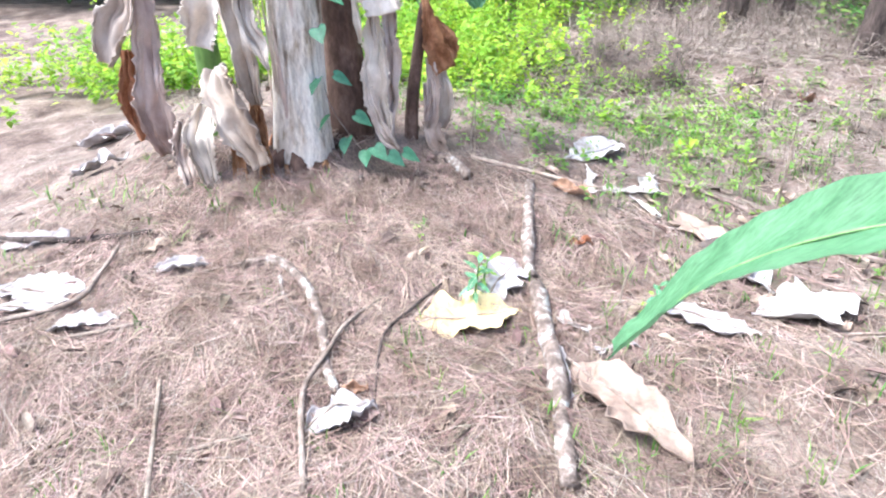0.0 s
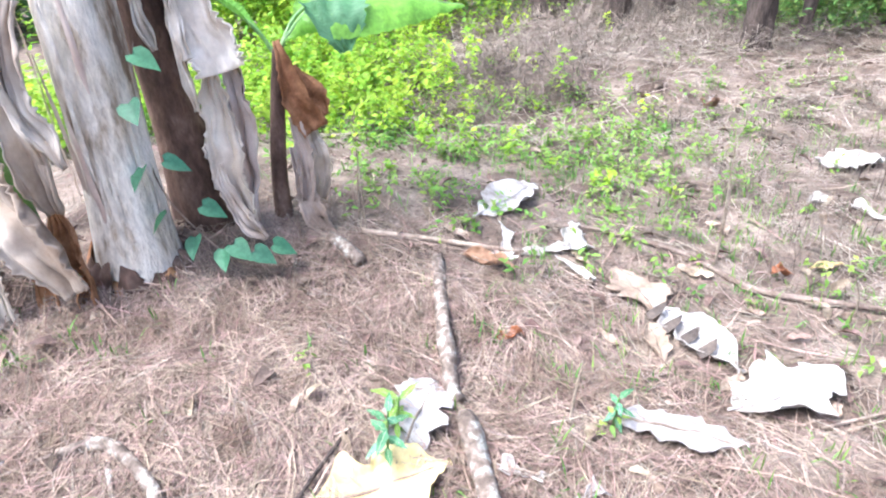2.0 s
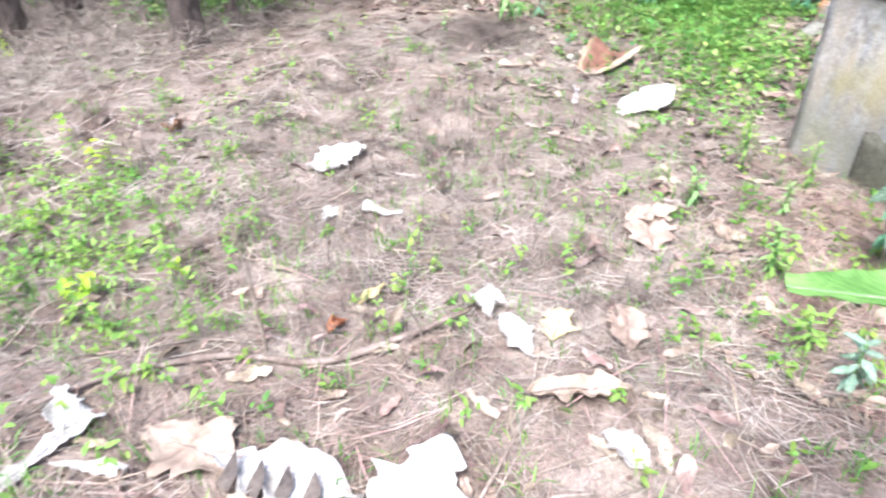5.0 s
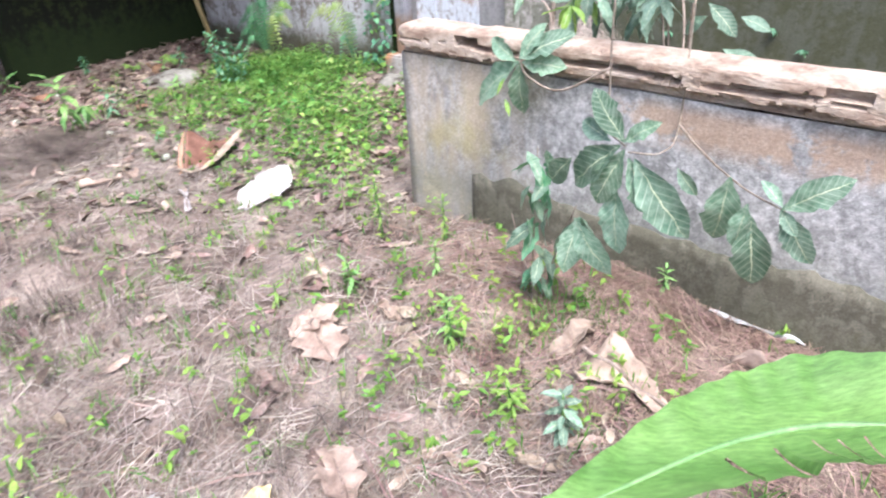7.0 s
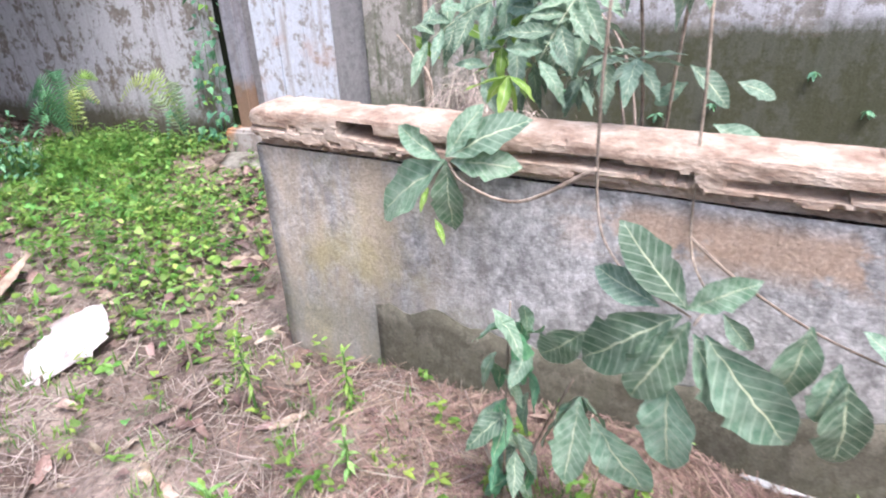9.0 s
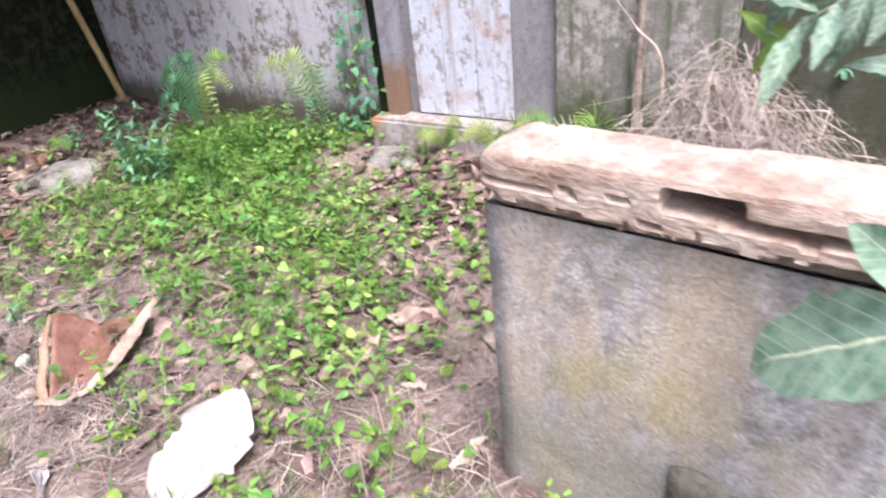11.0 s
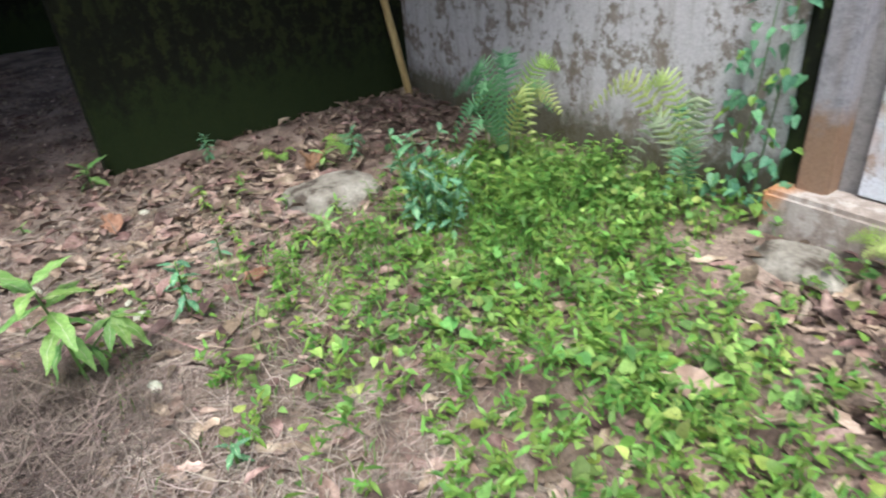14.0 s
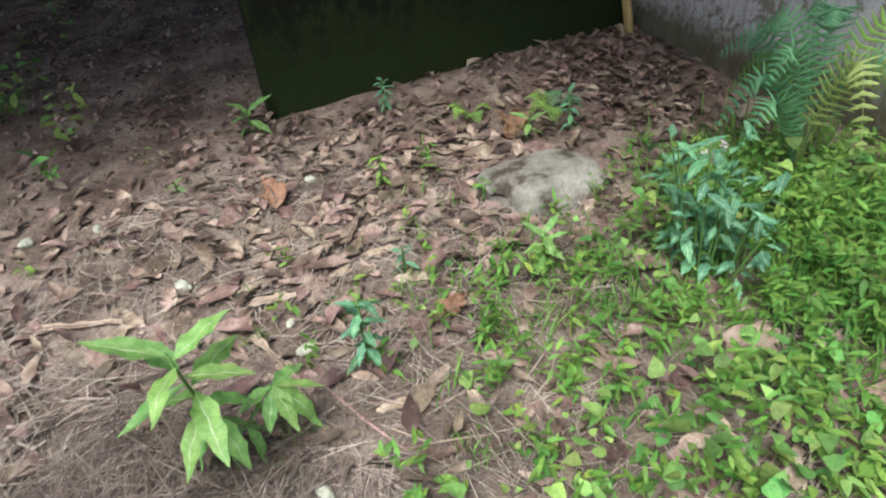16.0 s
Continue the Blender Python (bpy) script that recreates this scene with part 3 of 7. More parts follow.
def cap_mesh():
    """A cast cap: flat worn top, a plain upper face that has split and broken away in ragged layers underneath, and two square holes."""
    rows = 900
    out = [(-0.16, 0.825), (-0.16, 0.92), (-0.155, 0.958), (-0.14, 0.968), (-0.09, 0.972), (-0.03, 0.970), (0.022, 0.967), (0.034, 0.960), (0.040, 0.948)]
    layers = [0.938, 0.928, 0.918, 0.908, 0.898, 0.888, 0.878, 0.868, 0.859, 0.851, 0.844]
    out += [(0.041, z) for z in layers] + [(-0.004, 0.826)]
    holes = ((0.40, 0.545, 0.906, 0.945, -0.10), (1.97, 2.11, 0.908, 0.942, 0.010))
    V, F = [], []
    m = len(out)
    for k in range(rows + 1):
        s = 0.012 + 6.0 * k / rows
        endr = max(0.0, 1 - (s - 0.012) / 0.06)
        rag = noise.noise(Vector((s * 5.0, 3.3, 0))) + 0.6 * noise.noise(Vector((s * 17, 1.1, 0))) + 0.3 * noise.noise(Vector((s * 60, 1.1, 0)))
        edge = 0.856 + 0.020 * rag
        split = 0.902 + 0.012 * noise.noise(Vector((s * 2.2, 8.1, 0))) + 0.006 * noise.noise(Vector((s * 21, 8.1, 0)))
        gape = noise.noise(Vector((s * 2.7, 5.5, 3))) + (0.45 if 0.5 < s < 1.5 else -0.05)
        for n, z in out:
            n2 = -0.06 + (n + 0.06) * (1 - 0.16 * endr * endr)
            z2 = z - 0.018 * endr * endr * (1 if z > 0.93 else 0)
            if z in layers:
                n2 += 0.004 * noise.noise(Vector((s * 7, z * 30, 6))) + 0.0025 * noise.noise(Vector((s * 45, z * 140, 8)))
                if z < edge:
                    n2 -= 0.048
                elif z < edge + 0.014 and noise.noise(Vector((s * 8, 2.5, 1))) > 0:
                    n2 -= 0.012
                if gape > 0 and abs(z - split) < 0.007 + 0.016 * gape:
                    n2 -= 0.010 + 0.06 * min(1, gape * 1.6)
                if noise.noise(Vector((s * 1.9, z * 55, 12))) + 0.4 * noise.noise(Vector((s * 14, z * 90, 2))) > 0.42 and z < 0.925:
                    n2 -= 0.014
                for h0, h1, z0, z1, depth in holes:
                    if h0 + 0.006 * rag < s < h1 + 0.008 * rag and z0 < z < z1:
                        n2 = min(n2, depth)
            else:
                z2 += 0.004 * noise.noise(Vector((s * 4, n * 12, 2))) + 0.002 * noise.noise(Vector((s * 31, n * 40, 5)))
                if n > 0.02:
                    n2 -= 0.008 * max(0.0, noise.noise(Vector((s * 5, 2.2, z * 20))))
                pit = noise.noise(Vector((s * 13, n * 18, 9)))
                if z > 0.95 and pit > 0.5:
                    z2 -= 0.008
            V.append(LOW @ Vector((s, n2, z2)))
    for k in range(rows):
        for j in range(m):
            j2 = (j + 1) % m
            F.append((k * m + j, k * m + j2, (k + 1) * m + j2, (k + 1) * m + j))
    F.append(tuple(range(m))[::-1])
    F.append(tuple(rows * m + j for j in range(m)))
    return V, F


low = thing("wall_low", low_face(), M_LOW, "low plastered garden wall, stained grey and brown", "wall", kind="structure")
part("cap", cap_mesh(), M_CAP, low, "pale crumbling concrete cap with broken holes", smooth=False)


def damp_band():
    """A thin coat of damp render along the wall's foot, broken off along its upper edge."""
    V, F = [], []
    cols, rows = 180, 8
    for i in range(cols + 1):
        s = 0.46 + 5.4 * i / cols
        top = 0.245 + 0.05 * noise.noise(Vector((s * 2.1, 0, 4))) + 0.035 * noise.noise(Vector((s * 9, 0, 4))) + 0.014 * noise.noise(Vector((s * 33, 0, 4)))
        for k in range(rows + 1):
            z = -0.3 + (top + 0.3) * k / rows
            d = 0.012 * noise.noise(Vector((s * 3, 0, z * 3))) + 0.004 * noise.noise(Vector((s * 17, 0, z * 17)))
            V.append(LOW @ Vector((s + 0.012 * noise.noise(Vector((z * 9, s, 1))), d + 0.005 + 0.004 * (1 - k / rows), z)))
    n = rows + 1
    for i in range(cols):
        for k in range(rows):
            F.append((i * n + k, i * n + k + 1, (i + 1) * n + k + 1, (i + 1) * n + k))
    return V, F


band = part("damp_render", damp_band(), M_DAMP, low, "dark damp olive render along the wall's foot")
band.modifiers.new("thickness", "SOLIDIFY").thickness = 0.005


def crust(s0, s1, seed):
    r = random.Random(seed)
    pts = []
    for k in range(9):
        s = s0 + (s1 - s0) * k / 8
        x, y = (LOW @ Vector((s, 0.02, 0))).xy
        pts.append((x, y, g(x, y) + 0.012 + r.uniform(0, 0.012)))
    return tube(pts, [0.004, 0.011, 0.003, 0.012, 0.003], 7, 40, 1.6, seed)


for a, b, sd in ((1.75, 2.12, 3), (2.2, 2.32, 4), (2.5, 2.68, 5), (2.8, 3.0, 6)):
    part("lime_crust", crust(a, b, sd), M_LIME, low, "white lime crust along the wall's foot")

# ---- banana clump ----
clump = root("banana_plant", -0.7, 3.05, g(-0.7, 3.05), "old banana clump with a grey stem and hanging dry sheaths", "banana plant")


def under(rt, name, VF, material, label=""):
    return adopt(rt, part(name, VF, material, rt, label))


def stem_mesh(pts, radii, seg=28, rows=40, ridges=0.10, seed=1):
    """A pseudostem of overlapping sheaths: long upright ridges and a flared foot."""
    V, F = tube(pts, radii, seg, rows)
    out = []
    C = spline(pts, rows)
    for i, v in enumerate(V):
        k, s = divmod(i, seg)
        a = 2 * math.pi * s / seg
        d = (v - C[k])
        f = noise.noise(Vector((math.cos(a) * 2.2 + seed, math.sin(a) * 2.2, v.z * 0.5))) + 0.5 * noise.noise(Vector((math.cos(a) * 6 + seed, math.sin(a) * 6, v.z * 1.6)))
        out.append(C[k] + d * (1 + ridges * f))
    return out, F


under(clump, "pseudostem", stem_mesh([(-0.70, 3.03, 0.12), (-0.70, 3.04, 0.34), (-0.685, 3.06, 0.7), (-0.67, 3.09, 1.25), (-0.65, 3.12, 2.1)], [0.19, 0.155, 0.128, 0.122, 0.10]), M_STEM_PALE, "bleached grey-white banana stem with peeling fibres")
under(clump, "pseudostem", stem_mesh([(-0.49, 3.32, 0.15), (-0.49, 3.32, 0.5), (-0.50, 3.32, 0.85), (-0.52, 3.32, 1.3), (-0.55, 3.32, 2.1)], [0.15, 0.115, 0.095, 0.09, 0.08], ridges=0.06, seed=5), M_STEM_DARK, "dark brown rotting banana stem")
under(clump, "pseudostem", stem_mesh([(-1.19, 3.33, 0.15), (-1.20, 3.32, 0.5), (-1.20, 3.32, 0.9), (-1.22, 3.32, 2.0)], [0.075, 0.065, 0.06, 0.05], 16, 24, 0.05, 9), M_STEM_GREEN, "green living banana stem")
SHEATHS = [
    # path, half widths, side, curls, material
    ([(-1.38, 3.05, 1.7), (-1.40, 3.02, 1.12), (-1.47, 3.0, 0.95), (-1.52, 2.98, 0.80)], [0.03, 0.06, 0.10, 0.075], (1, -0.2, 0), (0.4, 0.8, 1.3), M_SHEATH),
    ([(-1.34, 3.06, 1.2), (-1.36, 3.02, 0.85), (-1.38, 3.0, 0.6), (-1.34, 2.99, 0.36)], [0.03, 0.06, 0.085, 0.05], (1, 0.1, 0.1), (0.3, 0.9, 0.5), M_SHEATH),
    ([(-1.47, 3.05, 0.85), (-1.49, 3.03, 0.62), (-1.48, 3.02, 0.42)], [0.03, 0.055, 0.03], (1, 0.3, 0), (0.5, 0.9), M_SHEATH_RUST),
    ([(-1.02, 3.0, 1.7), (-1.02, 2.97, 1.15), (-1.05, 2.95, 0.98), (-1.07, 2.94, 0.88)], [0.06, 0.09, 0.10, 0.085], (1, 0, 0.12), (0.9, 1.1), M_SHEATH_LIT),
    ([(-0.88, 2.95, 1.6), (-0.90, 2.90, 1.12), (-0.87, 2.87, 0.88), (-0.85, 2.86, 0.64)], [0.06, 0.075, 0.07, 0.03], (1, 0, 0.3), (1.0, 1.4, 0.9), M_SHEATH),
    ([(-0.80, 2.93, 1.3), (-0.84, 2.88, 1.05), (-0.80, 2.86, 0.92), (-0.77, 2.85, 0.80)], [0.03, 0.05, 0.045, 0.01], (1, 0.2, 0.5), (0.8, 1.2), M_SHEATH),
    ([(-1.02, 2.92, 0.80), (-0.99, 2.84, 0.70), (-0.91, 2.80, 0.53), (-0.84, 2.78, 0.37)], [0.04, 0.075, 0.085, 0.05], (0.75, 0.05, 0.65), (0.4, 0.8, 0.7), M_SHEATH),
    ([(-1.10, 2.92, 0.62), (-1.12, 2.82, 0.50), (-1.10, 2.77, 0.38), (-1.06, 2.75, 0.24)], [0.04, 0.07, 0.05, 0.008], (1, 0.2, 0.1), (0.5, 0.9, 0.3), M_SHEATH),
    ([(-1.22, 2.95, 0.52), (-1.22, 2.84, 0.40), (-1.19, 2.76, 0.27)], [0.04, 0.05, 0.015], (1, 0.3, 0), (0.6, 0.4), M_SHEATH),
    ([(-0.95, 2.95, 0.55), (-0.97, 2.88, 0.42), (-0.97, 2.84, 0.27)], [0.03, 0.05, 0.04], (1, 0.1, 0), (0.8, 1.2), M_SHEATH_RUST),
    ([(-0.88, 2.94, 0.75), (-0.86, 2.88, 0.5), (-0.84, 2.85, 0.29)], [0.03, 0.045, 0.05], (1, 0.1, 0), (0.9, 1.3), M_SHEATH_RUST),
    ([(-0.42, 3.30, 1.6), (-0.40, 3.22, 1.25), (-0.39, 3.19, 1.12), (-0.385, 3.18, 1.03)], [0.03, 0.05, 0.06, 0.055], (1, 0.2, 0), (1.4, 2.4), M_SHEATH_LIT),
    ([(-0.36, 3.30, 1.5), (-0.33, 3.24, 1.18), (-0.29, 3.22, 1.05), (-0.27, 3.2, 0.97)], [0.03, 0.07, 0.10, 0.10], (1, 0.1, 0.1), (0.7, 0.9), M_SHEATH_LIT),
    ([(-0.42, 3.26, 1.25), (-0.41, 3.21, 1.05), (-0.40, 3.20, 0.93), (-0.395, 3.2, 0.84)], [0.02, 0.035, 0.04, 0.022], (1, 0.2, 0), (1.6, 2.2), M_SHEATH_LIT),
    ([(-0.33, 3.27, 1.0), (-0.33, 3.23, 0.80), (-0.33, 3.2, 0.58), (-0.29, 3.17, 0.37)], [0.03, 0.055, 0.06, 0.05], (1, 0.1, 0), (0.9, 0.5, 1.1), M_SHEATH),
    ([(-0.26, 3.30, 1.0), (-0.245, 3.26, 0.78), (-0.25, 3.24, 0.55), (-0.27, 3.2, 0.36)], [0.03, 0.045, 0.04, 0.03], (1, -0.2, 0), (0.7, 1.2), M_SHEATH),
    ([(-0.37, 3.2, 0.62), (-0.33, 3.16, 0.47), (-0.26, 3.13, 0.36), (-0.22, 3.11, 0.32)], [0.02, 0.035, 0.035, 0.02], (0.8, 0, 0.5), (0.8, 1.2), M_SHEATH),
    ([(-0.50, 3.2, 1.5), (-0.50, 3.17, 1.25), (-0.48, 3.15, 1.13), (-0.47, 3.14, 1.08)], [0.02, 0.03, 0.03, 0.015], (1, 0.2, 0.2), (1.0, 1.4), M_SHEATH_LIT),
]
for k, (p, w, sd, cu, mm) in enumerate(SHEATHS):
    ob = under(clump, "dry_sheath", strip(p, [v * 1.3 for v in w], sd, [c * 1.7 for c in cu], 40, 24, 0.032, 9, k * 3.1, 0.4, pleat=0.034), mm, "dry papery brown banana sheath")
    so = ob.modifiers.new("thickness", "SOLIDIFY")
    so.thickness = 0.004
for k in range(13):
    r = random.Random(80 + k)
    a = 2.9 + 3.6 * k / 12
    c = Vector((-0.70 + 0.165 * math.cos(a), 3.04 + 0.165 * math.sin(a), 0))
    c.z = g(c.x, c.y) - 0.02
    o = Vector((math.cos(a), math.sin(a), 0))
    h = r.uniform(0.07, 0.15)
    under(clump, "rotten_sheath", strip([c + o * 0.03, c + o * 0.015 + Vector((0, 0, h * 0.5)), c - o * 0.015 + Vector((r.uniform(-.02, .02), 0, h))], [0.05, 0.045, 0.008], (-math.sin(a), math.cos(a), 0), (0.7,), 12, 8, 0.02, 14, k, 0.4), M_SHEATH_RUST if k % 4 == 1 else M_STEM_DARK, "dark rotten sheath at the stem's foot")
for k in range(16):
    r = random.Random(40 + k)
    a = r.uniform(3.4, 6.0)
    z0 = r.uniform(0.25, 1.1)
    c = Vector((-0.69 + 0.135 * math.cos(a), 3.05 + 0.135 * math.sin(a), z0))
    under(clump, "bark_fibre", strip([c, c + Vector((0, -0.006, 0.12)), c + Vector((r.uniform(-.01, .01), -0.002, 0.3 + r.uniform(0, .2)))], [0.003, 0.012, 0.003], (-math.sin(a), math.cos(a), 0), (0.6,), 8, 3, 0.006, 20, k), M_SHEATH if k % 2 else M_STEM_PALE)

# young plant beside it
young = root("young_banana_plant", -0.16, 3.36, g(-0.16, 3.36), "young banana plant with rusty sheath and fresh leaves", "banana plant")
under(young, "stem", stem_mesh([(-0.17, 3.36, 0.15), (-0.16, 3.37, 0.45), (-0.12, 3.42, 0.75), (-0.08, 3.47, 0.98)], [0.045, 0.036, 0.032, 0.026], 12, 20, 0.08, 3), M_STEM_DARK, "dark slender banana stem")
YS = [
    ([(-0.08, 3.45, 1.02), (-0.05, 3.40, 0.88), (-0.02, 3.38, 0.76), (0.03, 3.38, 0.66)], [0.02, 0.05, 0.07, 0.06], (1, 0, 0.35), (0.9, 0.5), M_SHEATH_RUST),
    ([(-0.03, 3.43, 0.92), (0.04, 3.42, 0.80), (0.08, 3.42, 0.71)], [0.012, 0.05, 0.012], (1, 0, 0.7), (0.5,), M_SHEATH_RUST),
    ([(-0.06, 3.40, 0.72), (-0.04, 3.36, 0.56), (-0.05, 3.33, 0.36)], [0.03, 0.05, 0.05], (1, 0, 0), (0.9, 1.3), M_SHEATH),
    ([(0.0, 3.42, 0.66), (0.03, 3.40, 0.50), (0.0, 3.38, 0.34)], [0.025, 0.05, 0.045], (1, 0.1, 0.1), (0.6, 1.2), M_SHEATH),
    ([(-0.06, 3.35, 0.40), (-0.02, 3.30, 0.28), (0.04, 3.27, 0.20)], [0.05, 0.06, 0.02], (0.9, 0, 0.3), (0.6, 1.0), M_SHEATH),
    ([(-0.08, 3.36, 0.60), (-0.075, 3.335, 0.48), (-0.08, 3.32, 0.40)], [0.02, 0.03, 0.02], (1, 0, 0), (1.4,), M_SHEATH),
]
for k, (p, w, sd, cu, mm) in enumerate(YS):
    ob = under(young, "dry_sheath", strip(p, w, sd, [c * 1.3 for c in cu], 22, 14, 0.018, 14, 60 + k * 2.3, 0.35, pleat=0.016), mm, "dry crumpled sheath")
    so = ob.modifiers.new("thickness", "SOLIDIFY")
    so.thickness = 0.003


def banana_leaf(rt, path, widths, side, curls, material, label, rib_r=0.012, seed=0, slits=()):
    """A broad leaf with shallow lateral veins; slits: (place along the leaf, side) where the blade is torn to near its midrib."""
    rows, cols = 210, 18
    V, F, _ = strip(path, widths, side, curls, rows, cols, 0.008, 14, seed, 0.0)
    n = cols + 1
    torn = {(int(u * rows), sg) for u, sg in slits}
    r = random.Random(seed)
    lift, cur = {}, {1: 0.0, -1: 0.0}
    for k in range(rows + 1):
        for sg in (1, -1):
            if (k, sg) in torn:
                cur[sg] = r.uniform(-0.012, 0.012)
            lift[k, sg] = cur[sg]
    for i, v in enumerate(V):
        k, j = divmod(i, n)
        f = -1 + 2 * j / cols
        sg = 1 if f > 0 else -1
        v.z += abs(f) * (0.0022 * math.sin(k * 0.62 + 2.2 * abs(f)) + 0.003 * noise.noise(Vector((k * 0.14, sg * 3, seed))) + lift[k, sg])
    F = [q for q in F if not ((q[0] // n, 1 if q[0] % n >= cols // 2 else -1) in torn and abs(-1 + 2 * (q[0] % n + 0.5) / cols) > 0.22)]
    lf = under(rt, "leaf", (V, F), material, label)
    W = [rib_r, rib_r * 0.7, rib_r * 0.25]
    part("midrib", tube(path, W, 6, 30), M_BANANA_RIB, lf)
    return lf


banana_leaf(young, [(-0.09, 3.47, 0.95), (-0.03, 3.48, 1.03), (0.10, 3.50, 1.13), (0.38, 3.52, 1.14), (0.72, 3.55, 1.08)], [0.012, 0.03, 0.19, 0.19, 0.012], (0.05, 1, 0.0), (-1.6, -1.2), M_BANANA_YOUNG, "fresh green banana leaf, folded down", 0.012, 1)
banana_leaf(young, [(-0.09, 3.48, 0.95), (-0.16, 3.52, 1.06), (-0.26, 3.56, 1.15), (-0.45, 3.6, 1.28)], [0.01, 0.02, 0.07, 0.02], (0.4, 0.9, -0.3), (-0.8,), M_BANANA_YOUNG, "fresh green banana leaf", 0.01, 2)
banana_leaf(young, [(-0.08, 3.48, 0.97), (0.0, 3.56, 1.08), (0.1, 3.66, 1.13), (0.26, 3.8, 1.15), (0.5, 3.95, 1.06)], [0.01, 0.015, 0.10, 0.13, 0.01], (0.6, -0.6, 0.1), (-0.7,), M_BANANA_YOUNG, "fresh green banana leaf", 0.01, 3)

flap = under(young, "leaf", strip([(0.17, 3.45, 1.15), (0.175, 3.40, 1.09), (0.18, 3.37, 1.02), (0.19, 3.37, 0.97)], [0.14, 0.12, 0.075, 0.03], (1.0, 0.1, 0.15), (0.5, 0.9), 24, 14, 0.03, 9, 6, 0.35, pleat=0.02), M_BANANA, "dark green folded flap of a banana leaf")

# banana shoot that the walker brushes past
shoot = root("banana_shoot", 1.18, 0.3, g(1.18, 0.3), "young banana shoot with broad green arching leaves", "banana plant")
under(shoot, "stem", stem_mesh([(1.18, 0.3, -0.1), (1.18, 0.31, 0.4), (1.17, 0.33, 0.85)], [0.06, 0.05, 0.035], 14, 20, 0.05, 2), M_STEM_GREEN, "green banana stem")
banana_leaf(shoot, [(1.17, 0.33, 0.85), (1.0, 0.48, 1.10), (0.72, 0.72, 1.12), (0.50, 0.90, 0.95), (0.335, 0.985, 0.69)], [0.015, 0.06, 0.095, 0.085, 0.04], (0.55, 0.62, 0.35), (-0.5, -0.75), M_BANANA, "broad green banana leaf with a curled tip", 0.005, 4)
banana_leaf(shoot, [(1.17, 0.33, 0.85), (1.45, 0.55, 1.02), (1.68, 0.90, 0.93), (1.70, 1.12, 0.92), (1.59, 1.41, 0.94)], [0.015, 0.08, 0.115, 0.09, 0.025], (1.0, 0.15, 0.0), (-0.5, -0.7), M_BANANA_PALE, "broad green banana leaf with yellowed split edge", 0.008, 5, [(0.42, -1), (0.47, -1), (0.53, -1), (0.58, -1), (0.62, -1), (0.67, -1), (0.73, -1), (0.8, -1)])

# climbing vine on the stems
vine = root("climbing_vine", -0.5, 3.0, g(-0.5, 3.0), "thin vine with dull green heart-shaped leaves on banana stem", "vine")
under(vine, "stem", tube([(-0.30, 2.96, g(-0.30, 2.96)), (-0.42, 2.98, 0.40), (-0.53, 3.02, 0.56), (-0.57, 3.05, 0.73), (-0.56, 3.08, 0.97), (-0.53, 3.12, 1.12)], [0.004, 0.003, 0.002], 5, 26), M_TWIG)


def heart(length, cup=0.25):
    """A heart-shaped leaf along +x with its stalk at the origin."""
    outline = [(0.0, 0.0), (-0.10, 0.22), (0.05, 0.40), (0.32, 0.40), (0.62, 0.25), (0.85, 0.09), (1.0, 0.0)]
    V, F, MI = [], [], []
    for x, w in outline:
        for a in (-1, -0.5, 0, 0.5, 1):
            V.append(Vector((x * length if abs(a) == 1 or x > 0 else max(x, 0) * length, a * w * length, length * cup * (abs(a) * w * 0.9 - 0.35 * x * x))))
    for k in range(len(outline) - 1):
        for j in range(4):
            F.append((k * 5 + j, k * 5 + j + 1, (k + 1) * 5 + j + 1, (k + 1) * 5 + j))
    return V, F


VINE_LEAF = mesh_of("leaf", *heart(0.10), M_VINE)
for k, (x, y, z, rz) in enumerate([(-0.50, 2.96, 1.11, -20), (-0.55, 2.94, 0.96, -70), (-0.57, 2.95, 0.73, -110), (-0.50, 2.97, 0.74, 10), (-0.53, 2.94, 0.56, -130), (-0.42, 3.0, 0.54, -10), (-0.46, 2.95, 0.44, -100), (-0.33, 2.93, 0.40, -40), (-0.26, 2.92, 0.365, -20), (-0.19, 2.96, 0.36, 0), (-0.37, 2.94, 0.38, -90)]):
    ob = new("leaf", VINE_LEAF)
    ob.matrix_world = pose(x, y, z, 0, 0, rz) @ pose(0, 0, 0, 25, 30, 0)
    adopt(vine, ob)


